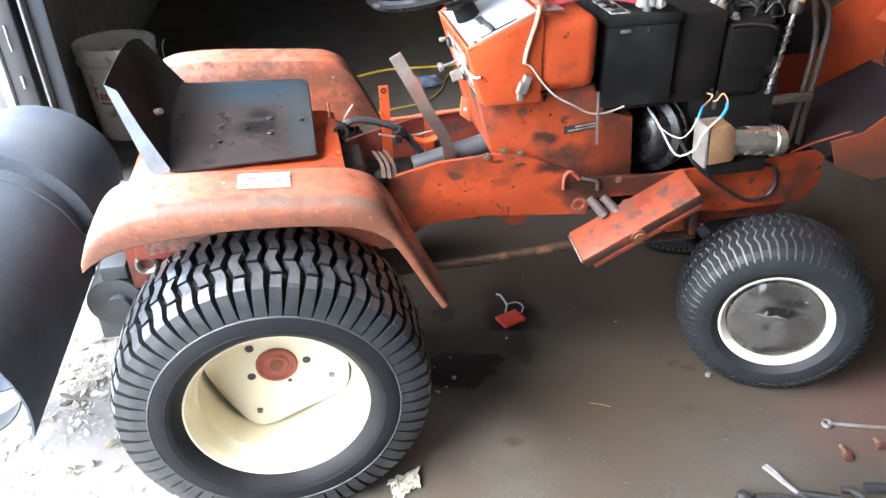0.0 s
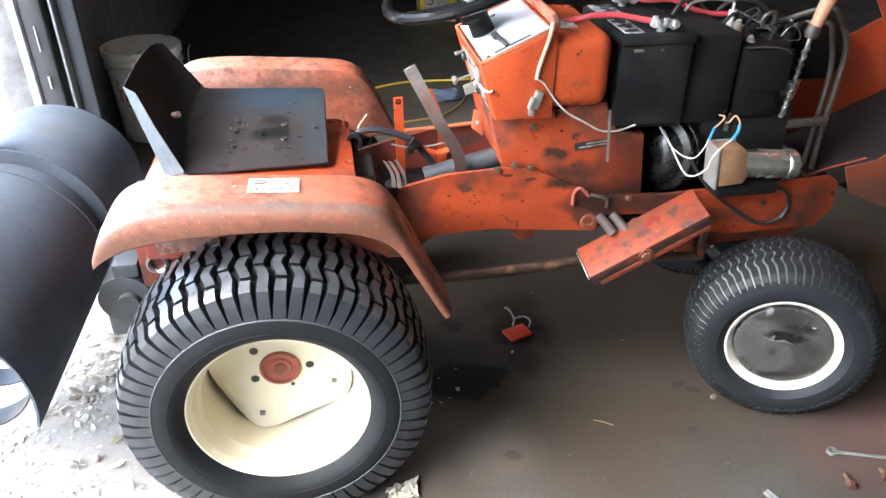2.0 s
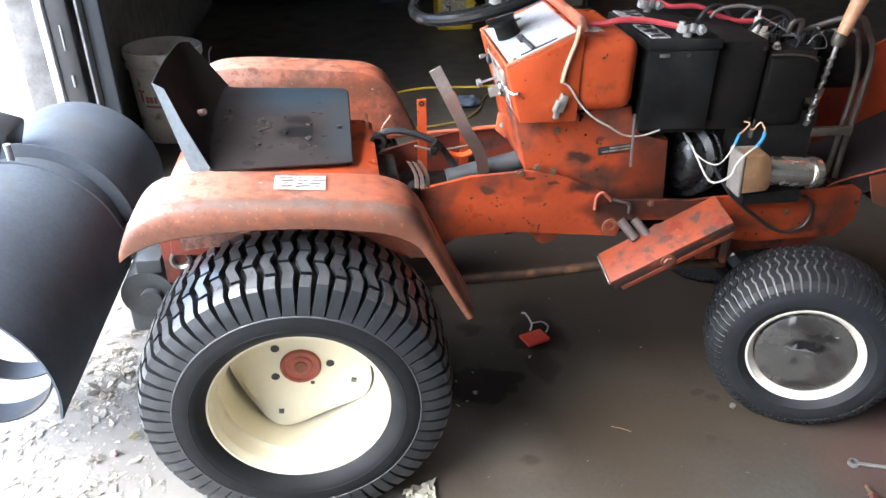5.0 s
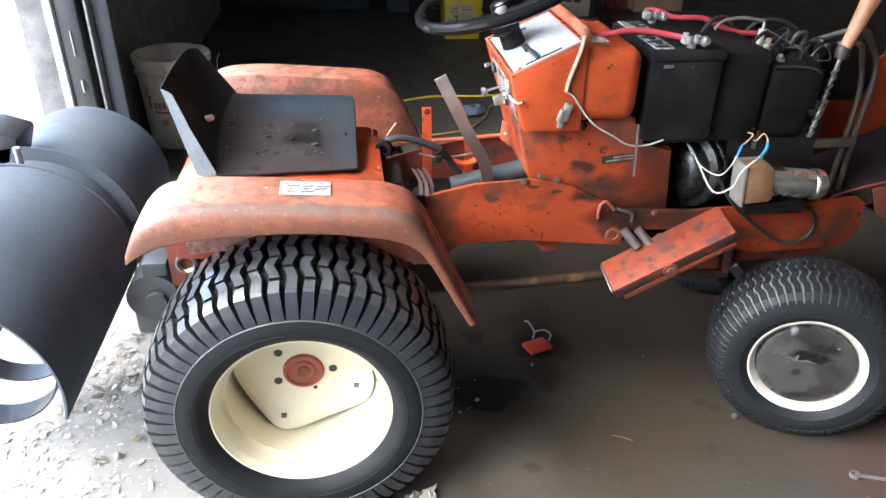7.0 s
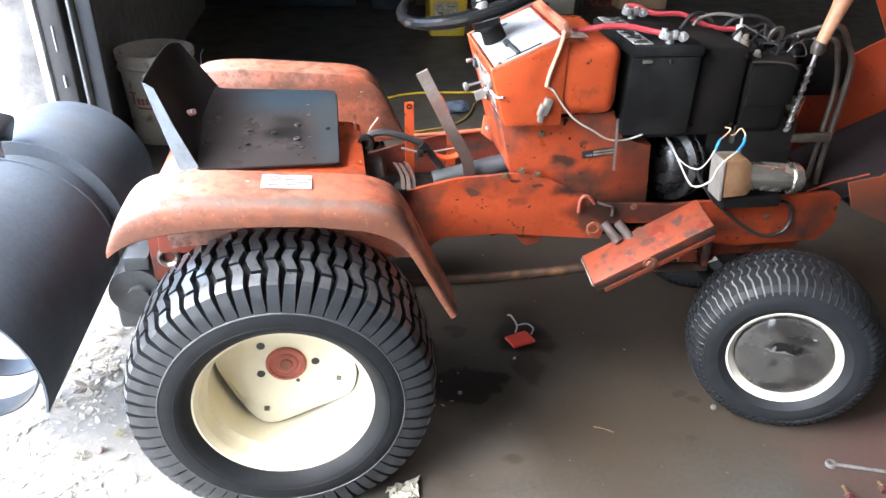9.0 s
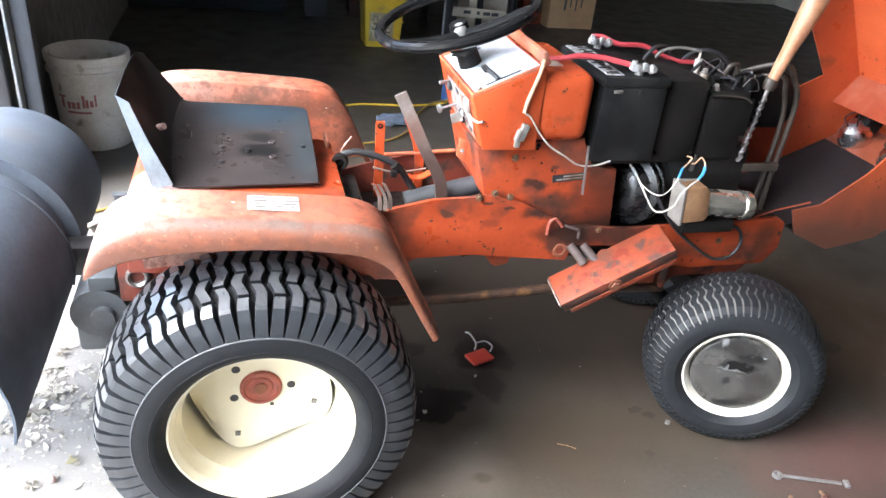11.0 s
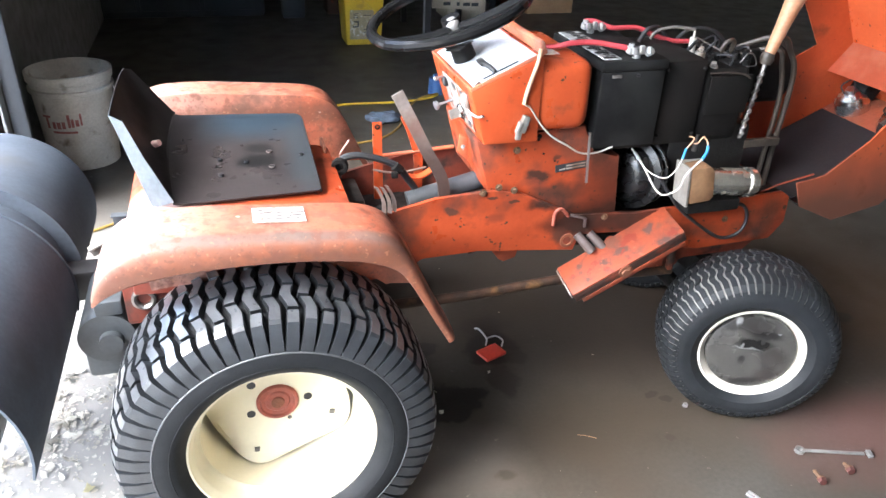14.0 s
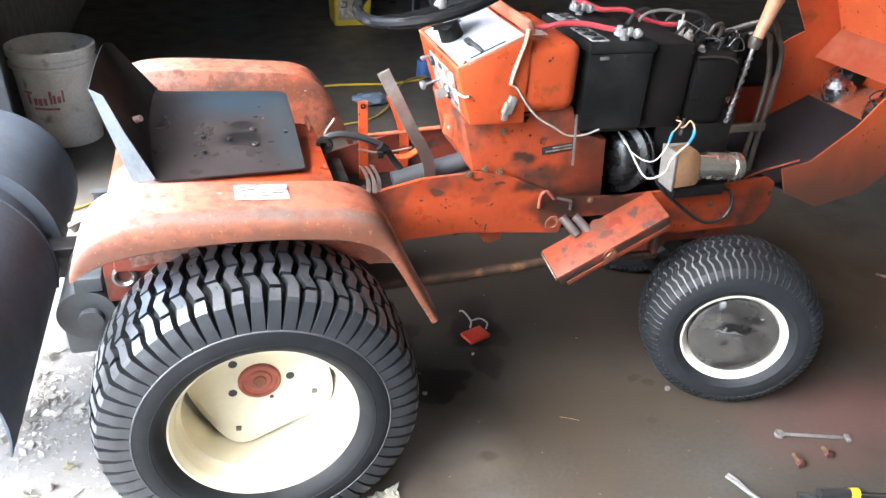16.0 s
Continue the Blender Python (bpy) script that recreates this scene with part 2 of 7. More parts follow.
BOLTM = material("brown_bolt_steel", (0.19, 0.115, 0.065), (0.10, 0.060, 0.040), rough=0.45, rough2=0.6, metal=0.3, bump=0.15, scale=60)
SHAFTM = material("dull_mauve_steel", (0.10, 0.075, 0.069), (0.052, 0.036, 0.032), rough=0.5, rough2=0.7, bump=0.1, scale=30)
STARTM = material("scratched_chrome", (0.60, 0.57, 0.50), (0.48, 0.45, 0.39), rough=0.16, rough2=0.26, metal=0.9, bump=0.02, scale=12, wear=(0.30, 0.27, 0.22), wear_at=0.66, wear_scale=14, wear_soft=0.14)
ZINCPALE = material("pale_zinc_sheet", (0.36, 0.34, 0.31), (0.22, 0.20, 0.175), rough=0.35, rough2=0.5, metal=0.2, bump=0.05, scale=22, wear=(0.20, 0.14, 0.09), wear_at=0.66)
CHROME = material("chrome", (0.75, 0.75, 0.74), (0.6, 0.6, 0.6), rough=0.12, rough2=0.25, metal=1.0, bump=0.0)
SEATSTEEL = material("black_seat_paint", (0.014, 0.0115, 0.0112), (0.009, 0.0078, 0.0078), rough=0.42, rough2=0.55, bump=0.06, scale=6)
EDGESTEEL = material("bare_edge_steel", (0.25, 0.29, 0.325), (0.19, 0.215, 0.24), rough=0.4, rough2=0.55, metal=0.3, bump=0.05, scale=20)
SHELL = material("dark_grey_sheet_steel", (0.080, 0.098, 0.122), (0.052, 0.062, 0.078), rough=0.58, rough2=0.70, metal=0.0, bump=0.015, scale=5, wear=(0.060, 0.064, 0.070), wear_at=0.62, wear_scale=8, wear_soft=0.12)
BLACKPL = material("black_battery_plastic", (0.0085, 0.0085, 0.009), (0.011, 0.0108, 0.0105), rough=0.45, rough2=0.6, bump=0.03, scale=10, wear=(0.022, 0.022, 0.0215), wear_at=0.60, wear_scale=9, wear_soft=0.12)
GREASE = material("greasy_black_engine", (0.0075, 0.0074, 0.0072), (0.014, 0.012, 0.011), rough=0.45, rough2=0.75, bump=0.3, scale=16, fine=160)
BLOWER = material("dusty_black_shroud", (0.0075, 0.0074, 0.0072), (0.012, 0.011, 0.010), rough=0.5, rough2=0.7, bump=0.12, scale=9, wear=(0.016, 0.013, 0.0115), wear_at=0.60, wear_scale=8, wear_soft=0.14)
CRANK = material("oily_cast_iron", (0.016, 0.014, 0.012), (0.008, 0.0075, 0.007), rough=0.4, rough2=0.7, bump=0.3, scale=14, fine=150)
BLACKMETAL = material("black_painted_metal", (0.02, 0.02, 0.022), (0.03, 0.03, 0.032), rough=0.3, rough2=0.45, bump=0.05, scale=10)
WHEELBLK = material("black_steering_rim", (0.009, 0.009, 0.010), (0.014, 0.014, 0.014), rough=0.13, rough2=0.22, bump=0.02)
SPOKEM = material("dull_black_spoke", (0.008, 0.008, 0.009), (0.013, 0.013, 0.013), rough=0.38, rough2=0.5, bump=0.05)
SPOKEM.node_tree.nodes["Principled BSDF"].inputs["Specular IOR Level"].default_value = 0.15
DASHWHITE = material("pale_dash_plate", (0.46, 0.50, 0.535), (0.38, 0.41, 0.44), rough=0.45, rough2=0.6, bump=0.05, scale=9, wear=(0.2, 0.18, 0.17), wear_at=0.70, wear_scale=20)
LABELW = material("worn_white_label", (0.80, 0.79, 0.76), (0.70, 0.66, 0.62), rough=0.6, bump=0.05, scale=30, wear=(0.42, 0.2, 0.13), wear_at=0.60, wear_scale=60)
REDCABLE = material("red_cable", (0.50, 0.065, 0.078), (0.40, 0.045, 0.055), rough=0.32, bump=0.03)
TANWIRE = material("tan_wire_sleeve", (0.66, 0.46, 0.31), (0.52, 0.28, 0.15), rough=0.5, bump=0.03, scale=40)
WHITEWIRE = material("dirty_white_wire", (0.62, 0.58, 0.52), (0.46, 0.42, 0.37), rough=0.5, bump=0.03, scale=40)
GREYHOSE = material("grey_tube", (0.16, 0.145, 0.13), (0.10, 0.09, 0.08), rough=0.55, bump=0.1, scale=25)
TUBEM = material("sooty_metal_tube", (0.095, 0.077, 0.060), (0.042, 0.033, 0.027), rough=0.4, rough2=0.6, metal=0.3, bump=0.1, scale=25)
BLACKHOSE = material("black_hose", (0.02, 0.02, 0.023), (0.03, 0.03, 0.03), rough=0.5, bump=0.06)
WOOD = material("varnished_wood_handle", (0.50, 0.265, 0.155), (0.40, 0.175, 0.085), rough=0.35, bump=0.08, scale=30)
BROWNBOX = material("rusty_solenoid_cover", (0.29, 0.165, 0.082), (0.20, 0.10, 0.048), rough=0.6, bump=0.15, scale=18)
DULLZINC = material("dull_zinc", (0.44, 0.42, 0.38), (0.30, 0.28, 0.25), rough=0.4, rough2=0.55, metal=0.6, bump=0.1, scale=20, wear=(0.16, 0.10, 0.06), wear_at=0.62)
YELLOW = material("yellow_plastic", (0.72, 0.50, 0.03), (0.60, 0.40, 0.025), rough=0.4, bump=0.04, scale=8, wear=(0.35, 0.24, 0.06), wear_at=0.68)
CORDDULL = material("dull_yellow_cord", (0.34, 0.22, 0.045), (0.24, 0.15, 0.04), rough=0.55, bump=0.05)
LABELGREY = material("grubby_grey_label", (0.30, 0.30, 0.29), (0.16, 0.16, 0.155), rough=0.5, bump=0.05, scale=30, wear=(0.5, 0.5, 0.49), wear_at=0.58, wear_scale=55)
FACEPLATE = material("scratched_switch_plate", (0.46, 0.44, 0.41), (0.30, 0.27, 0.24), rough=0.4, bump=0.05, scale=30, wear=(0.36, 0.12, 0.06), wear_at=0.60, wear_scale=45)
CLAMPM = material("bright_clamp_alloy", (0.50, 0.50, 0.49), (0.30, 0.30, 0.29), rough=0.3, rough2=0.45, metal=0.35, bump=0.1, scale=40)
YCORD = material("yellow_cord", (0.66, 0.45, 0.03), (0.5, 0.33, 0.03), rough=0.5, bump=0.05)
BUCKETW = material("dirty_white_plastic", (0.68, 0.66, 0.60), (0.55, 0.52, 0.46), rough=0.45, bump=0.05, scale=10, wear=(0.22, 0.18, 0.13), wear_at=0.66, wear_scale=12)
REDPRINT = material("faded_red_print", (0.30, 0.06, 0.06), (0.4, 0.2, 0.18), rough=0.6, bump=0.02, scale=60)
PAILLAB = material("scuffed_label", (0.42, 0.36, 0.24), (0.30, 0.25, 0.15), rough=0.7, bump=0.05, scale=30, wear=(0.55, 0.52, 0.45), wear_at=0.6, wear_scale=50)
BUFF = material("buff_cardboard", (0.56, 0.50, 0.40), (0.46, 0.40, 0.31), rough=0.8, bump=0.1, scale=12)
GREYCAP = material("dull_grey_cap", (0.30, 0.29, 0.28), (0.22, 0.21, 0.20), rough=0.5, bump=0.05)
CARD = material("cardboard", (0.42, 0.27, 0.15), (0.35, 0.22, 0.12), rough=0.8, bump=0.1, scale=12)
for m_, q_ in ((BLACKPL, 0.13), (GREASE, 0.14), (BLOWER, 0.12), (SHELL, 0.3), (ORANGE, 0.25), (WORNO, 0.22), (HOODM, 0.25), (GRIMY, 0.25), (FADED, 0.3)):
    m_.node_tree.nodes["Principled BSDF"].inputs["Specular IOR Level"].default_value = q_
WHEELBLK.node_tree.nodes["Principled BSDF"].inputs["Specular IOR Level"].default_value = 0.14
PULLEYM = material("oily_black_casting", (0.007, 0.007, 0.008), (0.012, 0.0115, 0.0115), rough=0.16, rough2=0.40, bump=0.2, scale=18)
PULLEYM.node_tree.nodes["Principled BSDF"].inputs["Specular IOR Level"].default_value = 0.35
DARKSTUFF = material("dark_cabinet_paint", (0.044, 0.051, 0.060), (0.032, 0.036, 0.042), rough=0.45, rough2=0.6, bump=0.06, scale=5)
GLOVE = material("blue_grey_cloth", (0.10, 0.13, 0.18), (0.07, 0.09, 0.12), rough=0.9, bump=0.3, scale=30)
SKYBLUE = material("light_blue_plastic", (0.06, 0.30, 0.62), (0.05, 0.24, 0.5), rough=0.4, bump=0.02)
BLUEPL = material("blue_plastic", (0.05, 0.13, 0.32), (0.04, 0.09, 0.22), rough=0.4, bump=0.03)
LEAF = material("dry_pale_leaves", (0.52, 0.49, 0.43), (0.30, 0.27, 0.215), rough=0.85, bump=0.2, scale=18, fine=200)
LEAFY = material("yellow_dry_leaf", (0.46, 0.42, 0.25), (0.34, 0.30, 0.18), rough=0.8, bump=0.2, scale=30)
PAPER = material("crumpled_paper", (0.46, 0.44, 0.37), (0.33, 0.31, 0.24), rough=0.75, bump=0.1, scale=20)
REDPAD = material("red_scraper_plastic", (0.55, 0.05, 0.03), (0.42, 0.04, 0.025), rough=0.45, bump=0.05, scale=20)
PINK = material("pale_pink_plastic", (0.75, 0.50, 0.45), rough=0.5, bump=0.02)
# wall and ceiling tones lifted so that the garage bounces more light
WALLDARK = material("brown_timber_wall", (0.34, 0.32, 0.295), (0.25, 0.235, 0.215), rough=0.8, bump=0.3, scale=3)
WALLBOUNCE = material("pale_bounce_wall", (0.66, 0.64, 0.60), (0.55, 0.53, 0.49), rough=0.8, bump=0.3, scale=3)
CEILM = material("pale_bounce_ceiling", (0.72, 0.70, 0.66), (0.60, 0.58, 0.54), rough=0.85, bump=0.2, scale=3)
WEATHER = material("weathered_grey_board", (0.22, 0.215, 0.21), (0.12, 0.115, 0.11), rough=0.8, bump=0.4, scale=14)
WHITEPAINT = material("white_trim_paint", (0.78, 0.79, 0.80), (0.68, 0.69, 0.70), rough=0.5, bump=0.05, scale=10)
DRIVE = material("driveway_concrete", (0.50, 0.49, 0.47), (0.42, 0.41, 0.39), rough=0.85, bump=0.3, scale=3)
PALEPINK = material("pale_pink_paint", (0.40, 0.26, 0.22), (0.33, 0.17, 0.13), rough=0.5, bump=0.08, scale=12)
LEVERM = material("worn_lever_steel", (0.42, 0.38, 0.35), (0.24, 0.17, 0.14), rough=0.38, rough2=0.55, metal=0.55, bump=0.08, scale=9, wear=(0.16, 0.08, 0.06), wear_at=0.56, wear_scale=7, wear_soft=0.12)
COLUMNM = material("slate_painted_tube", (0.062, 0.071, 0.078), (0.034, 0.037, 0.040), rough=0.4, rough2=0.55, bump=0.06, scale=14)
GLASSM = material("lamp_reflector", (0.85, 0.85, 0.85), (0.7, 0.7, 0.7), rough=0.18, rough2=0.3, metal=1.0, bump=0.0)


def stained(m, spots, wobble=0.16, wscale=9.0, upright=False):
    """Lays spots with a ragged outline over a material: centre, radii, colour, strength, softness and gloss, in x, y or, upright, in x, z."""
    nt = m.node_tree
    N, L = nt.nodes, nt.links
    bs = N["Principled BSDF"]
    col = bs.inputs["Base Color"].links[0].from_socket
    geo = N.new("ShaderNodeNewGeometry")
    wob = N.new("ShaderNodeTexNoise")
    wob.inputs["Scale"].default_value = wscale
    wob.inputs["Detail"].default_value = 6.0
    L.new(geo.outputs["Position"], wob.inputs["Vector"])
    ws = N.new("ShaderNodeVectorMath")
    ws.operation = "MULTIPLY_ADD"
    ws.inputs[1].default_value, ws.inputs[2].default_value = (wobble, wobble, 0), (-wobble / 2, -wobble / 2, 0)
    L.new(wob.outputs["Color"], ws.inputs[0])
    ps = N.new("ShaderNodeVectorMath")
    flat = geo.outputs["Position"]
    if upright:
        sp, cb = N.new("ShaderNodeSeparateXYZ"), N.new("ShaderNodeCombineXYZ")
        L.new(flat, sp.inputs[0])
        L.new(sp.outputs[0], cb.inputs[0])
        L.new(sp.outputs[2], cb.inputs[1])
        flat = cb.outputs[0]
    L.new(flat, ps.inputs[0])
    L.new(ws.outputs[0], ps.inputs[1])
    rough = bs.inputs["Roughness"].links[0].from_socket
    for cx, cy, rx, ry, c, k, soft, rg in spots:
        sb = N.new("ShaderNodeVectorMath")
        sb.operation = "SUBTRACT"
        sb.inputs[1].default_value = (cx, cy, 0)
        L.new(ps.outputs[0], sb.inputs[0])
        sc = N.new("ShaderNodeVectorMath")
        sc.operation = "MULTIPLY"
        sc.inputs[1].default_value = (1 / rx, 1 / ry, 0)
        L.new(sb.outputs[0], sc.inputs[0])
        ln = N.new("ShaderNodeVectorMath")
        ln.operation = "LENGTH"
        L.new(sc.outputs[0], ln.inputs[0])
        mr = N.new("ShaderNodeMapRange")
        mr.inputs["From Min"].default_value, mr.inputs["From Max"].default_value = 1 + soft, 1 - soft
        mr.inputs["To Min"].default_value, mr.inputs["To Max"].default_value = 0.0, k
        L.new(ln.outputs["Value"], mr.inputs["Value"])
        mx = N.new("ShaderNodeMix")
        mx.data_type = "RGBA"
        L.new(mr.outputs[0], mx.inputs["Factor"])
        a = [q for q in mx.inputs if q.name == "A" and q.type == "RGBA"][0]
        b = [q for q in mx.inputs if q.name == "B" and q.type == "RGBA"][0]
        L.new(col, a)
        b.default_value = (*c, 1)
        col = [q for q in mx.outputs if q.type == "RGBA"][0]
        if rg:
            rm = N.new("ShaderNodeMix")
            L.new(mr.outputs[0], rm.inputs["Factor"])
            L.new(rough, rm.inputs["A"])
            rm.inputs["B"].default_value = rg
            rough = rm.outputs["Result"]
    L.new(col, bs.inputs["Base Color"])
    L.new(rough, bs.inputs["Roughness"])
    return m


def banded(m, axis, centre, bands, wobble=0.02, wscale=30.0):
    """Bands of weathering, shade and daylight laid in colour by distance from a plane: from, to, softness, colour,
    strength.
    """
    nt = m.node_tree
    N, L = nt.nodes, nt.links
    bs = N["Principled BSDF"]
    col = bs.inputs["Base Color"].links[0].from_socket
    geo = N.new("ShaderNodeNewGeometry")
    xyz = N.new("ShaderNodeSeparateXYZ")
    L.new(geo.outputs["Position"], xyz.inputs[0])
    df = N.new("ShaderNodeMath")
    df.operation = "SUBTRACT"
    L.new(xyz.outputs[axis], df.inputs[0])
    df.inputs[1].default_value = centre
    out = df.outputs[0]
    if axis == 1:
        ab = N.new("ShaderNodeMath")
        ab.operation = "ABSOLUTE"
        L.new(out, ab.inputs[0])
        out = ab.outputs[0]
    wob = N.new("ShaderNodeTexNoise")
    wob.inputs["Scale"].default_value = wscale
    wob.inputs["Detail"].default_value = 8.0
    L.new(geo.outputs["Position"], wob.inputs["Vector"])
    ma = N.new("ShaderNodeMath")
    ma.operation = "MULTIPLY_ADD"
    L.new(wob.outputs["Fac"], ma.inputs[0])
    ma.inputs[1].default_value = wobble * 2
    L.new(out, ma.inputs[2])
    for lo, hi, soft, c, k in bands:
        f = []
        for edge, sg in ((lo, 1), (hi, -1)):
            mr = N.new("ShaderNodeMapRange")
            mr.inputs["From Min"].default_value, mr.inputs["From Max"].default_value = edge + wobble - sg * soft, edge + wobble + sg * soft
            L.new(ma.outputs[0], mr.inputs["Value"])
            f.append(mr.outputs[0])
        mu = N.new("ShaderNodeMath")
        mu.operation = "MULTIPLY"
        L.new(f[0], mu.inputs[0])
        L.new(f[1], mu.inputs[1])
        mk = N.new("ShaderNodeMath")
        mk.operation = "MULTIPLY"
        L.new(mu.outputs[0], mk.inputs[0])
        mk.inputs[1].default_value = k
        mx = N.new("ShaderNodeMix")
        mx.data_type = "RGBA"
        L.new(mk.outputs[0], mx.inputs["Factor"])
        a = [q for q in mx.inputs if q.name == "A" and q.type == "RGBA"][0]
        b = [q for q in mx.inputs if q.name == "B" and q.type == "RGBA"][0]
        L.new(col, a)
        b.default_value = (*c, 1)
        col = [q for q in mx.outputs if q.type == "RGBA"][0]
    L.new(col, bs.inputs["Base Color"])
    return m


def speckled(m, scale, at, soft, colour, k=1.0, detail=3.0):
    """Scatters small spots of another colour over a material."""
    nt = m.node_tree
    N, L = nt.nodes, nt.links
    bs = N["Principled BSDF"]
    col = bs.inputs["Base Color"].links[0].from_socket
    geo = N.new("ShaderNodeNewGeometry")
    ns = N.new("ShaderNodeTexNoise")
    ns.inputs["Scale"].default_value, ns.inputs["Detail"].default_value = scale, detail
    L.new(geo.outputs["Position"], ns.inputs["Vector"])
    mr = N.new("ShaderNodeMapRange")
    mr.inputs["From Min"].default_value, mr.inputs["From Max"].default_value = at - soft, at + soft
    mr.inputs["To Max"].default_value = k
    L.new(ns.outputs["Fac"], mr.inputs["Value"])
    mx = N.new("ShaderNodeMix")
    mx.data_type = "RGBA"
    L.new(mr.outputs[0], mx.inputs["Factor"])
    a = [q for q in mx.inputs if q.name == "A" and q.type == "RGBA"][0]
    b = [q for q in mx.inputs if q.name == "B" and q.type == "RGBA"][0]
    L.new(col, a)
    b.default_value = (*colour, 1)
    L.new([q for q in mx.outputs if q.type == "RGBA"][0], bs.inputs["Base Color"])
    return m


FLOORM = material("stained_concrete_floor", (0.076, 0.071, 0.062), (0.052, 0.046, 0.038), rough=0.40, rough2=0.60, bump=0.14, scale=3.4, fine=90, wear=(0.056, 0.046, 0.036), wear_at=0.56, wear_scale=5.0, wear_rough=0.42, wear_soft=0.13, chips=(0.20, 0.17, 0.14), chips_at=0.735, chips_scale=34, grain_mix=0.3)
# broad tints: rust-brown middle; shade under tractor and daylight by door painted in
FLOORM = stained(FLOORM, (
    # second spot lightens the floor where the rear tyre's shadow falls
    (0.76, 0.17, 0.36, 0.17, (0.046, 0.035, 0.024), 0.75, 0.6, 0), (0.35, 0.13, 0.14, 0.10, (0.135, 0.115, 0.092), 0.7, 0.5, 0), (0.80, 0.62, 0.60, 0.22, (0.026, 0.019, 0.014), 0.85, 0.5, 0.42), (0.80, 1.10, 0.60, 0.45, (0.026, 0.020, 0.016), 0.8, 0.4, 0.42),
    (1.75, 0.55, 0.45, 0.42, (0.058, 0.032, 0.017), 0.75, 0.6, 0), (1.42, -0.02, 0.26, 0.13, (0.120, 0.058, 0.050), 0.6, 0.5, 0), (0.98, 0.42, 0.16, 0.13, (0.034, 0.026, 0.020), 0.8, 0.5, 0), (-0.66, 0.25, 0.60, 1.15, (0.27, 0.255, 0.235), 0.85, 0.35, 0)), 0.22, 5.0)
# oil spots
FLOORM = stained(FLOORM, (
    (0.402, 0.330, 0.092, 0.070, (0.010, 0.0075, 0.0065), 0.95, 0.09, 0), (0.470, 0.348, 0.045, 0.036, (0.010, 0.0075, 0.0065), 0.92, 0.12, 0), (0.590, 0.520, 0.072, 0.075, (0.010, 0.0072, 0.006), 0.94, 0.12, 0),
    (0.575, 0.385, 0.040, 0.062, (0.024, 0.017, 0.014), 0.85, 0.16, 0), (0.640, 0.470, 0.030, 0.040, (0.022, 0.016, 0.013), 0.85, 0.18, 0), (0.418, 0.560, 0.036, 0.026, (0.012, 0.009, 0.0075), 0.92, 0.12, 0), (0.60, 0.62, 0.075, 0.045, (0.018, 0.013, 0.011), 0.85, 0.25, 0.35)), 0.07, 22.0)
FLOORM = stained(FLOORM, (
    (0.926, 0.240, 0.021, 0.014, (0.030, 0.022, 0.017), 0.85, 0.15, 0), (0.952, 0.217, 0.016, 0.011, (0.030, 0.022, 0.017), 0.85, 0.15, 0), (0.892, 0.091, 0.012, 0.008, (0.040, 0.030, 0.023), 0.8, 0.25, 0),
    (0.80, 0.40, 0.05, 0.03, (0.040, 0.030, 0.022), 0.6, 0.4, 0), (0.470, 0.075, 0.020, 0.012, (0.050, 0.036, 0.025), 0.7, 0.4, 0), (1.66, 0.42, 0.05, 0.028, (0.022, 0.016, 0.012), 0.8, 0.2, 0), (1.52, 0.58, 0.016, 0.010, (0.018, 0.013, 0.011), 0.8, 0.2, 0)), 0.025, 40.0)
FLOORM.node_tree.nodes["Principled BSDF"].inputs["Specular IOR Level"].default_value = 0.32
# bluish reflections and the seat back's shadow are painted into the pan
SEATPAN = banded(stained(material("worn_shaded_seat_pan", (0.036, 0.030, 0.029), (0.022, 0.019, 0.019), rough=0.22, rough2=0.45, bump=0.05, scale=9, wear=(0.04, 0.036, 0.036), wear_at=0.62, wear_scale=15, wear_rough=0.4), (
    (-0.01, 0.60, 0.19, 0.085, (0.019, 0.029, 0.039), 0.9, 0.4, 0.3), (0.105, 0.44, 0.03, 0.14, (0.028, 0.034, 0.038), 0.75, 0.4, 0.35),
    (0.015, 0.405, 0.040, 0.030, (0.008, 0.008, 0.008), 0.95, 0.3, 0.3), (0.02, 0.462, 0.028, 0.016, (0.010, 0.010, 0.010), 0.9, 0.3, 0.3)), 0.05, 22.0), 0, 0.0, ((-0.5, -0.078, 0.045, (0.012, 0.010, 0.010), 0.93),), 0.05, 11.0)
for m_ in (SEATPAN, SEATSTEEL):
    m_.node_tree.nodes["Principled BSDF"].inputs["Specular IOR Level"].default_value = 0.22
LEVERB = banded(LEVERM.copy(), 2, 0.0, ((0.3, 0.665, 0.05, (0.085, 0.052, 0.042), 0.8),), 0.04, 12.0)
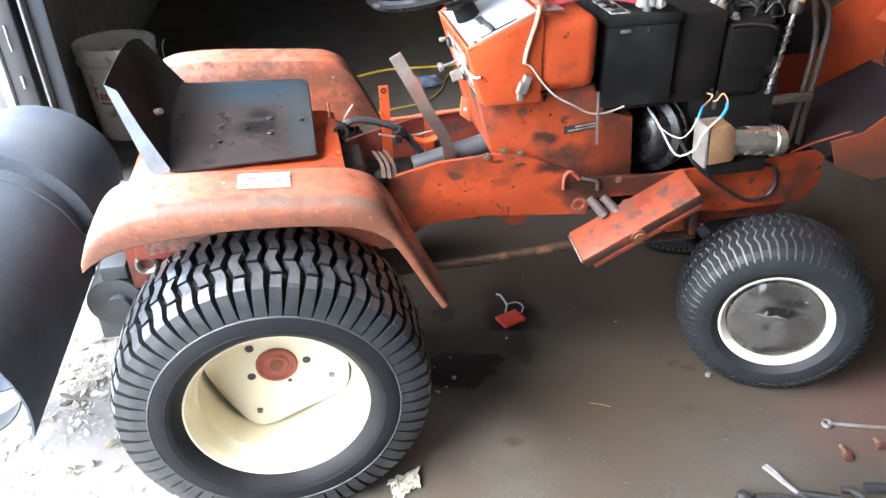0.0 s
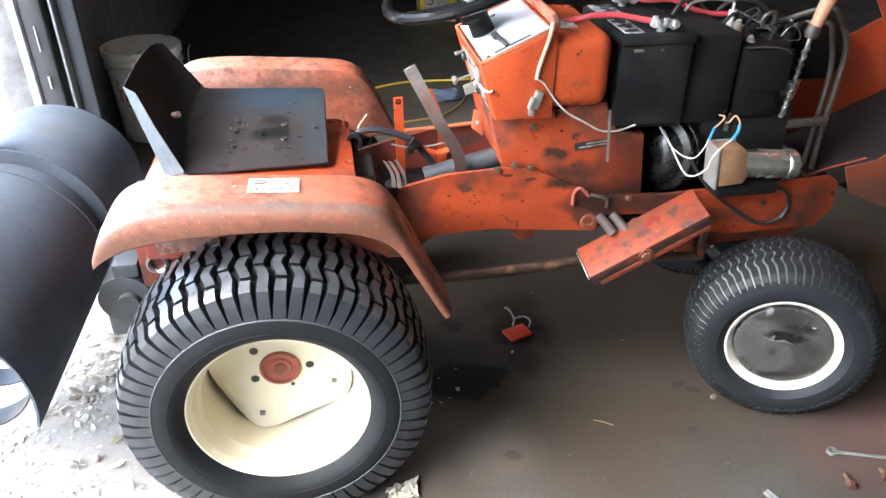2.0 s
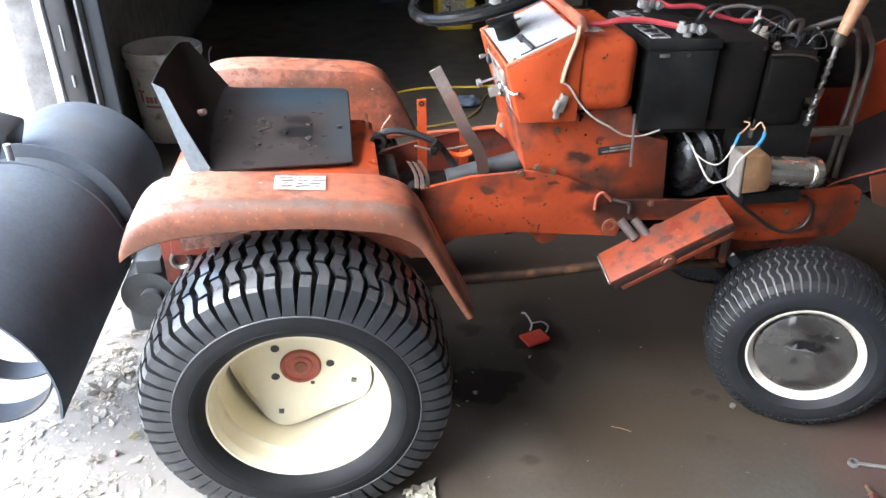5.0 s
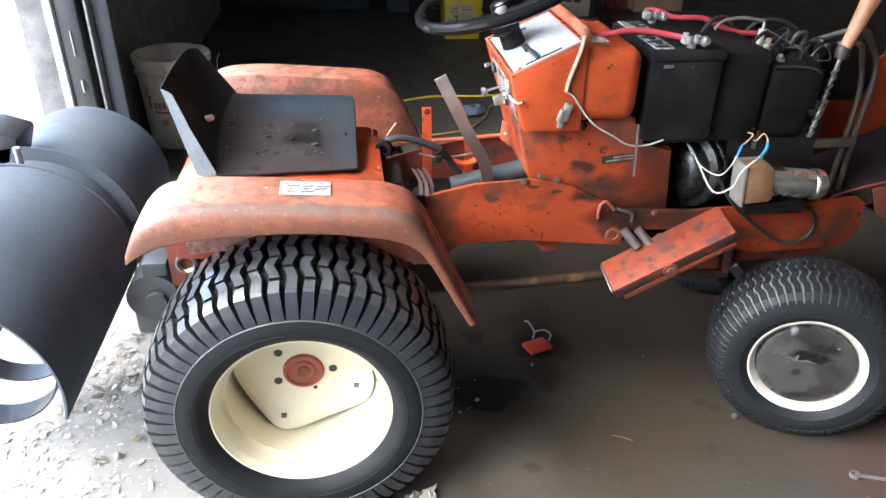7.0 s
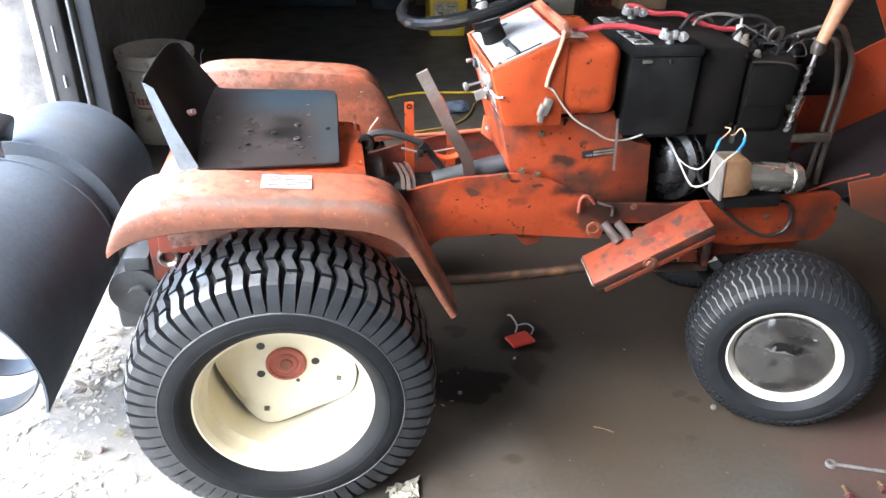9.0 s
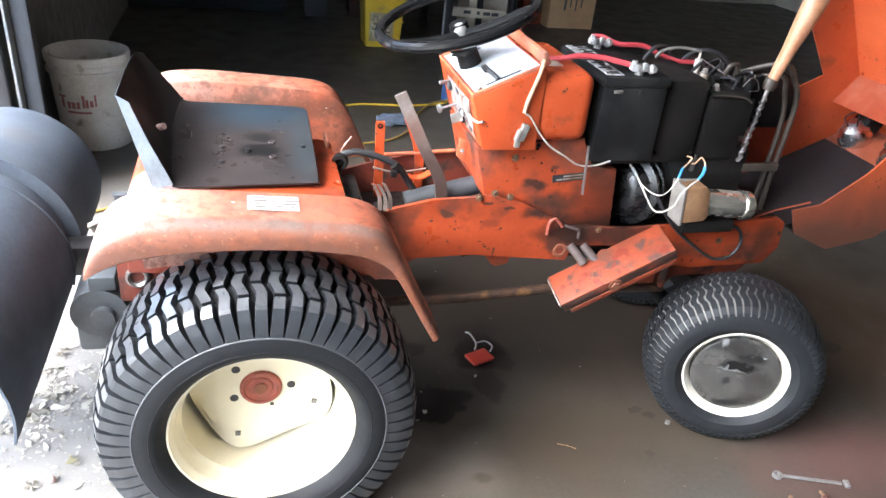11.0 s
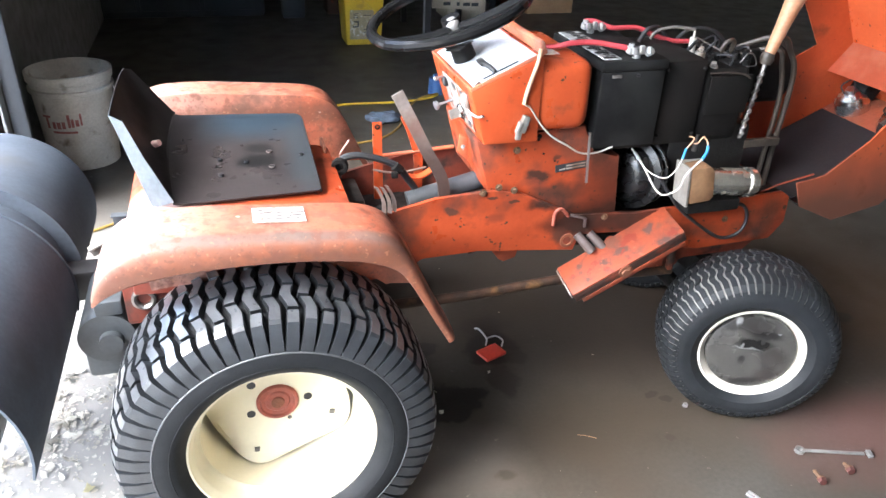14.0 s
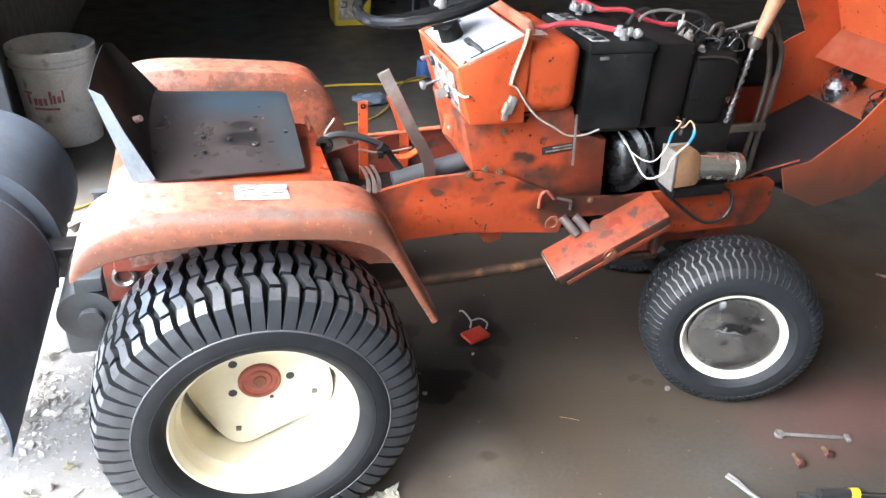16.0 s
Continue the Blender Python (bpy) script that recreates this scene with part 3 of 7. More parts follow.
CAPM = stained(MUDCAP.copy(), ((1.080, 0.222, 0.040, 0.015, (0.016, 0.0155, 0.0155), 0.95, 0.25, 0.25), (1.098, 0.248, 0.034, 0.012, (0.020, 0.019, 0.019), 0.9, 0.35, 0.25), (1.070, 0.272, 0.045, 0.020, (0.03, 0.028, 0.027), 0.85, 0.3, 0.3), (1.125, 0.190, 0.028, 0.024, (0.05, 0.045, 0.042), 0.8, 0.3, 0.35), (1.118, 0.140, 0.026, 0.018, (0.055, 0.048, 0.045), 0.75, 0.3, 0.35),
    (1.002, 0.215, 0.018, 0.035, (0.055, 0.052, 0.05), 0.6, 0.5, 0), (1.066, 0.209, 0.024, 0.0020, (0.30, 0.305, 0.31), 0.7, 0.4, 0.4), (1.054, 0.216, 0.0025, 0.006, (0.30, 0.305, 0.31), 0.7, 0.4, 0.4), (1.040, 0.279, 0.005, 0.011, (0.30, 0.305, 0.31), 0.6, 0.4, 0.4), (1.125, 0.256, 0.0025, 0.0025, (0.5, 0.51, 0.52), 0.8, 0.3, 0.4)), 0.022, 60.0, True)
RAILM = speckled(stained(WORNO.copy(), ((0.494, 0.542, 0.012, 0.0035, (0.05, 0.025, 0.018), 0.9, 0.2, 0), (0.546, 0.529, 0.014, 0.004, (0.05, 0.025, 0.018), 0.9, 0.2, 0), (0.506, 0.493, 0.022, 0.010, (0.16, 0.032, 0.016), 0.8, 0.4, 0)), 0.012, 60.0, True), 26.0, 0.67, 0.05, (0.13, 0.030, 0.016), 0.45)
RAILM = stained(RAILM, ((0.70, 0.462, 0.075, 0.030, (0.018, 0.013, 0.011), 0.92, 0.4, 0.35), (0.625, 0.512, 0.035, 0.014, (0.02, 0.013, 0.011), 0.9, 0.4, 0.4), (0.82, 0.450, 0.10, 0.03, (0.034, 0.017, 0.013), 0.88, 0.5, 0),
    (0.404, 0.525, 0.020, 0.010, (0.06, 0.030, 0.022), 0.9, 0.2, 0), (0.66, 0.43, 0.02, 0.02, (0.05, 0.025, 0.018), 0.8, 0.4, 0), (0.95, 0.40, 0.14, 0.02, (0.08, 0.03, 0.02), 0.7, 0.5, 0), (1.24, 0.43, 0.03, 0.05, (0.06, 0.028, 0.02), 0.6, 0.5, 0)), 0.05, 24.0, True)
# pale spots paint in the daylight on the deck's rear
DECKM = stained(WORNO.copy(), ((-0.185, 0.27, 0.085, 0.09, (0.50, 0.37, 0.32), 0.9, 0.35, 0), (-0.08, 0.245, 0.02, 0.02, (0.52, 0.42, 0.37), 0.85, 0.3, 0)), 0.03, 20.0)
PEDM = stained(WORNO.copy(), ((0.60, 0.585, 0.028, 0.012, (0.03, 0.018, 0.014), 0.9, 0.3, 0.4), (0.66, 0.535, 0.06, 0.02, (0.055, 0.026, 0.018), 0.8, 0.5, 0), (0.64, 0.62, 0.010, 0.008, (0.04, 0.02, 0.016), 0.9, 0.3, 0), (0.69, 0.63, 0.05, 0.025, (0.17, 0.045, 0.024), 0.7, 0.6, 0),
    (0.80, 0.55, 0.075, 0.11, (0.085, 0.026, 0.016), 0.85, 0.7, 0), (0.775, 0.475, 0.10, 0.03, (0.030, 0.017, 0.013), 0.85, 0.6, 0)), 0.05, 26.0, True)
FOOTM = material("scuffed_pink_orange_paint", (0.265, 0.048, 0.017), (0.160, 0.036, 0.019), rough=0.46, rough2=0.66, bump=0.15, scale=15, wear=(0.070, 0.034, 0.027), wear_at=0.60, wear_scale=24, wear_soft=0.04, chips=(0.14, 0.020, 0.010), chips_at=0.63, chips_scale=40)
FOOTM = speckled(FOOTM, 17.0, 0.585, 0.05, (0.085, 0.036, 0.024), 0.8, 9.0)
FOOTM = speckled(FOOTM, 55.0, 0.66, 0.04, (0.33, 0.095, 0.050), 0.35, 5.0)
FLANGEM = material("dark_brown_paint", (0.052, 0.024, 0.018), (0.032, 0.017, 0.013), rough=0.55, rough2=0.7, bump=0.2, scale=22, wear=(0.14, 0.030, 0.014), wear_at=0.64, wear_scale=20)
for m_ in (FOOTM, FLANGEM):
    m_.node_tree.nodes["Principled BSDF"].inputs["Specular IOR Level"].default_value = 0.3
FENDERM = material("weathered_fender_paint", (0.310, 0.138, 0.098), (0.270, 0.086, 0.048), rough=0.34, rough2=0.56, bump=0.06, scale=9, wear=(0.150, 0.070, 0.048), wear_at=0.55, wear_scale=22, wear_soft=0.06, grain_mix=0.16)
# daylight painted pale into the rear, redder front, browned front leg
FENDERM = banded(FENDERM, 0, 0.0, ((-0.40, -0.19, 0.035, (0.44, 0.335, 0.295), 0.8), (-0.19, -0.09, 0.05, (0.36, 0.195, 0.150), 0.6), (0.10, 0.225, 0.05, (0.30, 0.066, 0.026), 0.6), (0.225, 0.5, 0.02, (0.170, 0.064, 0.040), 0.65)), 0.03, 14.0)
# rust on the skirt, grey scuffed fold above it
FENDERM = banded(FENDERM, 1, YC, ((0.4270, 0.6, 0.003, (0.185, 0.058, 0.026), 0.8), (0.4080, 0.4300, 0.005, (0.090, 0.070, 0.060), 0.8)), 0.005, 40.0)
FENDERM = banded(FENDERM, 2, 0.0, ((0.580, 0.628, 0.010, (0.080, 0.034, 0.021), 0.65),), 0.018, 50.0)
FENDERM = speckled(FENDERM, 42.0, 0.59, 0.05, (0.120, 0.046, 0.030), 0.7, 8.0)
FENDERM = speckled(FENDERM, 150.0, 0.62, 0.04, (0.100, 0.046, 0.032), 0.55, 4.0)
FENDERM = speckled(FENDERM, 120.0, 0.66, 0.03, (0.34, 0.160, 0.085), 0.4)
FENDERM = speckled(FENDERM, 40.0, 0.785, 0.008, (0.50, 0.43, 0.36), 0.8, 1.0)
FENDERM.node_tree.nodes["Principled BSDF"].inputs["Specular IOR Level"].default_value = 0.35


# ---- the garage ----
# doorway's unseen edges are sized to shape the daylight
DOOR_Y0, DOOR_Y1, DOOR_H = -1.6, 1.47, 2.2
bm = B()
box(bm, (2.36, 1.7, -0.05), (6.56, 8.8, 0.1))
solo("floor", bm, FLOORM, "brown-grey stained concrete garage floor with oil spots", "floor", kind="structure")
bm = B()
box(bm, (-600.924, 0, -0.056), (1200, 2000, 0.1))
solo("ground", bm, DRIVE, "pale sunlit concrete driveway outside the open door", "ground", kind="structure")


def wall(name, c, s, label, mat_=WALLDARK):
    bm = B()
    box(bm, c, s)
    return solo(name, bm, mat_, label, "wall", kind="structure")


wall("wall_back", (2.29, 6.16, 1.35), (6.46, 0.12, 2.7), "dark timber back wall of the garage")
wall("wall_front", (2.29, -2.76, 1.35), (6.46, 0.12, 2.7), "unseen pale wall behind the camera, added to bounce light", WALLBOUNCE)
wall("wall_side", (5.58, 1.7, 1.35), (0.12, 8.8, 2.7), "unseen pale side wall, added to bounce light", WALLBOUNCE)
bm = B()
box(bm, (-0.86, (DOOR_Y0 - 2.7) / 2, 1.35), (0.12, DOOR_Y0 + 2.7, 2.7))
box(bm, (-0.86, (DOOR_Y0 + DOOR_Y1 + 0.14) / 2, (DOOR_H + 2.7) / 2), (0.12, DOOR_Y1 - DOOR_Y0 + 0.14, 2.7 - DOOR_H))
solo("wall_door", bm, WALLBOUNCE, "unseen pale wall round the open doorway, toned to bounce light", "wall", kind="structure")
wall("wall_beside_door", (-0.86, (DOOR_Y1 + 6.1) / 2 + 0.07, 1.35), (0.12, 6.1 - DOOR_Y1 - 0.14, 2.7), "weathered dark board wall beside the doorway", WEATHER)
bm = B()
box(bm, (2.29, 1.7, 2.75), (6.7, 9.1, 0.1))
solo("ceiling", bm, CEILM, "unseen pale ceiling, added to bounce light", "ceiling", kind="structure")

jamb = thing("door_jamb", (-0.95, DOOR_Y1 + 0.04, 0), "weathered grey doorway jamb with a white weather strip and dark track", "door jamb", kind="structure")
bm = B()
box(bm, (-0.871, DOOR_Y1 + 0.035, DOOR_H / 2), (0.080, 0.068, DOOR_H), bev=0.004)
part("jamb_board", bm, WEATHER, jamb)
bm = B()
box(bm, (-0.817, DOOR_Y1 + 0.03, DOOR_H / 2), (0.024, 0.07, DOOR_H), bev=0.004)
part("weather_strip", bm, WHITEPAINT, jamb, "white painted strip")
bm = B()
box(bm, (-0.766, DOOR_Y1 + 0.05, DOOR_H / 2), (0.065, 0.09, DOOR_H), bev=0.006)
part("track_post", bm, BLACKMETAL, jamb)
bm = B()
box(bm, (-0.716, DOOR_Y1 + 0.06, DOOR_H / 2), (0.010, 0.05, DOOR_H), bev=0.003)
part("door_track", bm, GALV, jamb)
bm = B()
box(bm, (-0.680, DOOR_Y1 + 0.085, DOOR_H / 2), (0.048, 0.03, DOOR_H), bev=0.004)
part("inner_casing", bm, DARKSTUFF, jamb)
bm = B()
cyl(bm, (-0.765, DOOR_Y1 - 0.002, 0.54), (-0.765, DOOR_Y1 - 0.002, 0.62), 0.0025, seg=8)
cyl(bm, (-0.762, DOOR_Y1 - 0.002, 0.42), (-0.762, DOOR_Y1 - 0.002, 0.46), 0.004, seg=8)
part("latch_rod", bm, GALV, jamb)

# ---- the tractor ----
tractor = thing("garden_tractor", (0.5, YC, 0), "old faded orange garden tractor with its hood tipped forward", "garden tractor")


def between(P, w):
    """The point at the fraction w along the polyline P."""
    d = [(b - a).length for a, b in zip(P, P[1:])]
    t = w * sum(d)
    for i, q in enumerate(d):
        if t <= q or i == len(d) - 1:
            return P[i].lerp(P[i + 1], t / q)
        t -= q


def tread_blocks(bm, c, ax, top, base, count, first, runs, shift, gap, crown=(0.0, 0.0)):
    """Rubber blocks in columns across a tyre. top, base: (along, radius) of the block faces and of the groove floor;
    runs: for even and odd columns the (from, to) of each block as fractions across; shift, gap: functions of that
    fraction, in pitches;
    crown: where the scuffed faces, of the second material and painted paler for daylight, begin and end."""
    T, G = [Vector(p) for p in top], [Vector(p) for p in base]
    c, d = Vector(c), Vector(ax).normalized()
    v = Vector((0, 0, 1))
    u = Vector((d.y, -d.x, 0)) if d.y > 0 else Vector((-d.y, d.x, 0))
    pitch = 2 * math.pi / count
    for n in range(count):
        mid = first + n * pitch
        for w0, w1 in runs[n % 2]:
            K = max(2, int((w1 - w0) * 40))
            tops, bots = [], []
            for k in range(K + 1):
                w = w0 + (w1 - w0) * k / K
                th = mid + shift(w) * pitch
                half = pitch * (1 - gap(w)) / 2
                e = 0.0011 if k in (0, K) else 0.0
                we = max(0.0, min(1.0, w + (e / 0.34 if k == 0 else -e / 0.34)))
                pt, pb = between(T, we), between(G, w)
                tops.append([bm.verts.new(c + d * pt.x + (u * math.cos(a) + v * math.sin(a)) * pt.y) for a in (th - half + 0.004, th + half - 0.004)])
                bots.append([bm.verts.new(c + d * pb.x + (u * math.cos(a) + v * math.sin(a)) * (pb.y - 0.003)) for a in (th - half, th + half)])
            for k in range(K):
                worn = crown[0] < w0 + (w1 - w0) * (k + 0.5) / K < crown[1]
                bm.faces.new((tops[k][0], tops[k][1], tops[k + 1][1], tops[k + 1][0])).material_index = int(worn)
                bm.faces.new((tops[k][0], tops[k + 1][0], bots[k + 1][0], bots[k][0]))
                bm.faces.new((tops[k][1], bots[k][1], bots[k + 1][1], tops[k + 1][1]))
            bm.faces.new((tops[0][0], bots[0][0], bots[0][1], tops[0][1]))
            bm.faces.new((tops[K][0], tops[K][1], bots[K][1], bots[K][0]))


def polyline(knots):
    """A function through (where, value) pairs."""
    def f(w):
        for (a, p), (b, q) in zip(knots, knots[1:]):
            if w <= b:
                return p + (q - p) * max(0.0, (w - a) / (b - a))
        return knots[-1][1]
    return f


def mirrored(half, width):
    return half + [(width - a, r) for a, r in half[-2::-1]]


def squash(bm):
    for vtx in bm.verts:
        if vtx.co.z < 0.001:
            vtx.co.z = 0.001


def rear_wheel(y_face, sgn, parent, detail=True):
    """y_face: the rim's outer edge; sgn: +1 if the axle points to +y from there."""
    c = Vector((0.0, y_face, 0.2705))
    ax = Vector((0, sgn, 0))
    bm = B()
    prof = [(0.000, 0.168), (-0.004, 0.1655), (-0.004, 0.162), (0.003, 0.1595), (0.008, 0.1550), (0.014, 0.1535), (0.034, 0.1520), (0.040, 0.1490), (0.044, 0.1430), (0.075, 0.1425), (0.120, 0.1425), (0.165, 0.1415), (0.19, 0.148), (0.21, 0.153), (0.225, 0.168),
            (0.22, 0.171), (0.20, 0.160), (0.165, 0.145), (0.03, 0.153), (0.006, 0.165)]
    lathe(bm, prof, c, ax, seg=72, close=True)
    wheel = part("rear_wheel", bm, CREAM, parent, "deep cream-painted steel wheel rim")
    # four-lobed centre plate, its lobes bent forward to the barrel
    bm = B()
    n = 72
    hubv = bm.verts.new(c + Vector((0, sgn * 0.118, 0)))
    rings = []
    for q in (0.3, 0.6, 0.8, 0.9, 0.96, 1.0):
        ring = []
        for i in range(n):
            a = 2 * math.pi * i / n
            p = a - radians(248)
            r = 0.1425 / (abs(math.cos(p)) ** 1.5 + abs(math.sin(p)) ** 1.5) ** (1 / 1.5)
            k = (r - 0.1269) / 0.0156
            r = min(r, 0.1385)
            r *= q
            ring.append(bm.verts.new(c + Vector((r * math.cos(a), sgn * (0.118 - 0.018 * k * max(0, q - 0.75) / 0.25 + 0.006 * (1 - k) * (q > 0.95)), r * math.sin(a)))))
        rings.append(ring)
    for i in range(n):
        j = (i + 1) % n
        bm.faces.new((hubv, rings[0][i], rings[0][j]))
        for A, Q in zip(rings, rings[1:]):
            bm.faces.new((A[i], A[j], Q[j], Q[i]))
    bmesh.ops.recalc_face_normals(bm, faces=bm.faces[:])
    bmesh.ops.solidify(bm, geom=bm.faces[:], thickness=-0.004 if bm.faces[0].normal.y * sgn < 0 else 0.004)
    part("centre_plate", bm, CREAM, wheel)
    bm = B()
    lathe(bm, [(0.122, 0.0405), (0.110, 0.0395), (0.107, 0.037), (0.107, 0.033), (0.112, 0.031), (0.1135, 0.024), (0.111, 0.021), (0.111, 0.013), (0.109, 0.011), (0.109, 0.0)], c + Vector((-0.002, 0, 0.007)), ax, seg=36)
    part("hub_cap", bm, HUBRED, wheel, "rusty red hub cap")
    bm = B()
    lathe(bm, [(0.1085, 0.0125), (0.1075, 0.012), (0.1075, 0.0)], c + Vector((-0.002, 0, 0.007)), ax, seg=24)
    part("hub_centre", bm, RUST, wheel)
    if detail:
        for x, z, r in ((-0.047, 0.0525, 0.0085), (-0.0525, -0.0155, 0.0085), (0.055, 0.0075, 0.0085), (0.018, -0.0375, 0.0045)):
            bm = B()
            lathe(bm, [(0.1150, r), (0.1132, r * 0.96), (0.1137, 0.0)], c + Vector((x, 0, z)), ax, seg=18)
            part("bolt_hole", bm, BLACKMETAL, wheel)
        for x, z, t in ((0.099, -0.035, 0.2), (-0.049, -0.101, 0.1)):
            bm = B()
            box(bm, c + Vector((x, sgn * 0.1085, z)), (0.010, 0.004, 0.009), Matrix.Rotation(t, 3, "Y"))
            part("square_hole", bm, GREYHOSE, wheel)
    bm = B()
    cyl(bm, c + ax * 0.124, c + ax * 0.20, 0.085, seg=36)
    part("brake_drum", bm, GREASE, wheel)
    bm = B()
    side = [(0.004, 0.160), (-0.010, 0.170), (-0.0215, 0.181), (-0.0252, 0.1895), (-0.0258, 0.1965), (-0.0258, 0.204), (-0.0240, 0.2165)]
    floor_ = [(-0.0215, 0.2225), (-0.0110, 0.244), (0.0010, 0.2575), (0.018, 0.2680), (0.05, 0.2740), (0.10, 0.2760)]
    top = [(-0.0228, 0.2210), (-0.0205, 0.248), (-0.0110, 0.2750), (0.016, 0.2835), (0.05, 0.2885), (0.10, 0.2905)]
    lathe(bm, mirrored(side + floor_, 0.20), c, ax, seg=96)
    squash(bm)
    part("rear_tyre", bm, RUBBER, wheel, "black rubber tyre with a deep block tread")
    for w_, r_ in ((-0.0244, 0.2200), (-0.0262, 0.1925)):
        bm = B()
        lathe(bm, [(w_ + 0.003, r_ - 0.0022), (w_, r_ - 0.0008), (w_, r_ + 0.0008), (w_ + 0.003, r_ + 0.0022)], c, ax, seg=96)
        part("sidewall_rib", bm, DUSTRING if r_ > 0.2 else RUBBER, wheel)
    bm = B()
    top, floor_ = mirrored(top, 0.20), mirrored(floor_, 0.20)
    d_ = [math.dist(a, b) for a, b in zip(top, top[1:])]
    cr = (d_[0] + d_[1]) / sum(d_)
    leg = (1 - 2 * cr) / 7
    bends = (0.0, -0.08, 0.30, -0.02, 0.30, -0.02, 0.30, 0.22)
    shift = polyline([(0.0, 0.0)] + [(cr + leg * k, b) for k, b in enumerate(bends)] + [(1.0, 0.22)])
    gap = polyline([(0.0, 0.04), (cr, 0.27), (cr + leg, 0.36), (1 - cr - leg, 0.36), (1 - cr, 0.27), (1.0, 0.04)])
    g = 0.0075
    runs = []
    for cuts in ((0.8, 2.8, 4.8), (1.8, 3.8, 5.8)):
        ends = [0.0] + [cr + leg * q for q in cuts] + [1.0]
        runs.append([(a + (g if a > 0 else 0), b - (g if b < 1 else 0)) for a, b in zip(ends, ends[1:])])
    tread_blocks(bm, c, ax, top, floor_, 60, radians(95.6), runs, shift, gap, (cr, 1 - cr))
    squash(bm)
    tread = tagged(part("tread", bm, TREADM, wheel, smooth=20), kind="stuff")
    tread.data.materials.append(TREADTOP)
    return wheel


rear_wheel(0.0, 1, tractor)
rear_wheel(2 * YC, -1, tractor, False)


def front_wheel(c, yaw, sgn, parent):
    ax = Vector((-math.sin(yaw) * sgn, math.cos(yaw) * sgn, 0))
    c = Vector(c)
    bm = B()
    prof = [(0.0, 0.1222), (-0.004, 0.1201), (-0.003, 0.1156), (0.004, 0.1115), (0.010, 0.1049), (0.020, 0.1019), (0.030, 0.0993), (0.050, 0.0912), (0.050, 0.0000), (0.07, 0.0000), (0.07, 0.0963), (0.12, 0.1054), (0.135, 0.1222), (0.12, 0.1156), (0.02, 0.1135)]
    lathe(bm, prof, c, ax, seg=64, close=True)
    wheel = part("front_wheel", bm, CREAM_W, parent, "cream-painted front wheel rim")
    bm = B()
    lathe(bm, [(0.018, 0.1024), (0.005, 0.1009), (0.002, 0.0953), (-0.001, 0.0710), (-0.003, 0.0355), (-0.0035, 0.0)], c, ax, seg=48)
    part("hub_cap", bm, CAPM, wheel, "dull grey hub cap smeared with dark grease")
    bm = B()
    side = [(0.004, 0.1144), (-0.006, 0.1236), (-0.0125, 0.1346), (-0.0150, 0.1378), (-0.0150, 0.1410), (-0.0165, 0.1493), (-0.0155, 0.1603)]
    floor_ = [(-0.0125, 0.1713), (-0.0060, 0.1814), (0.006, 0.1910), (0.035, 0.2002), (0.078, 0.2034)]
    top = [(-0.0155, 0.1686), (-0.0130, 0.1796), (-0.0010, 0.1933), (0.032, 0.2048), (0.078, 0.2085)]
    lathe(bm, mirrored(side + floor_, 0.156), c, ax, seg=80)
    squash(bm)
    part("front_tyre", bm, RUBBER_F, wheel, "dusty black front tyre with a zigzag ribbed tread")
    bm = B()
    lathe(bm, [(a, r + 0.0012) for a, r in mirrored(floor_, 0.156)], c, ax, seg=80)
    squash(bm)
    part("tread_groove", bm, FRONT_GROOVE, wheel, "grooves filled with pale dust")
    bm = B()
    top, floor_ = mirrored(top, 0.156), mirrored(floor_, 0.156)
    bends = (0.0, 0.04, 0.34, 0.34, 0.0, 0.0, 0.34, 0.34, 0.0, 0.0, 0.34, 0.34, 0.0)
    shift = polyline([(0.0, 0.0)] + [(0.18 + 0.64 * k / 12, b) for k, b in enumerate(bends)] + [(1.0, 0.0)])
    gap = polyline([(0.0, 0.16), (0.12, 0.20), (0.88, 0.20), (1.0, 0.16)])
    runs = [[(0.0, 0.335), (0.345, 0.655), (0.665, 1.0)], [(0.0, 0.435), (0.445, 0.565), (0.575, 1.0)]]
    tread_blocks(bm, c, ax, top, floor_, 70, 0.0, runs, shift, gap)
    squash(bm)
    tagged(part("tread", bm, RUBBER_F, wheel, smooth=20), kind="stuff")
    return wheel


front_wheel((1.079, 0.1190, 0.1935), -0.428, 1, tractor)
# the opposite wheel is steered alike, set further forward to stay hidden from the camera
front_wheel((1.215, 2 * YC - 0.1190, 0.1935), -0.428, -1, tractor)


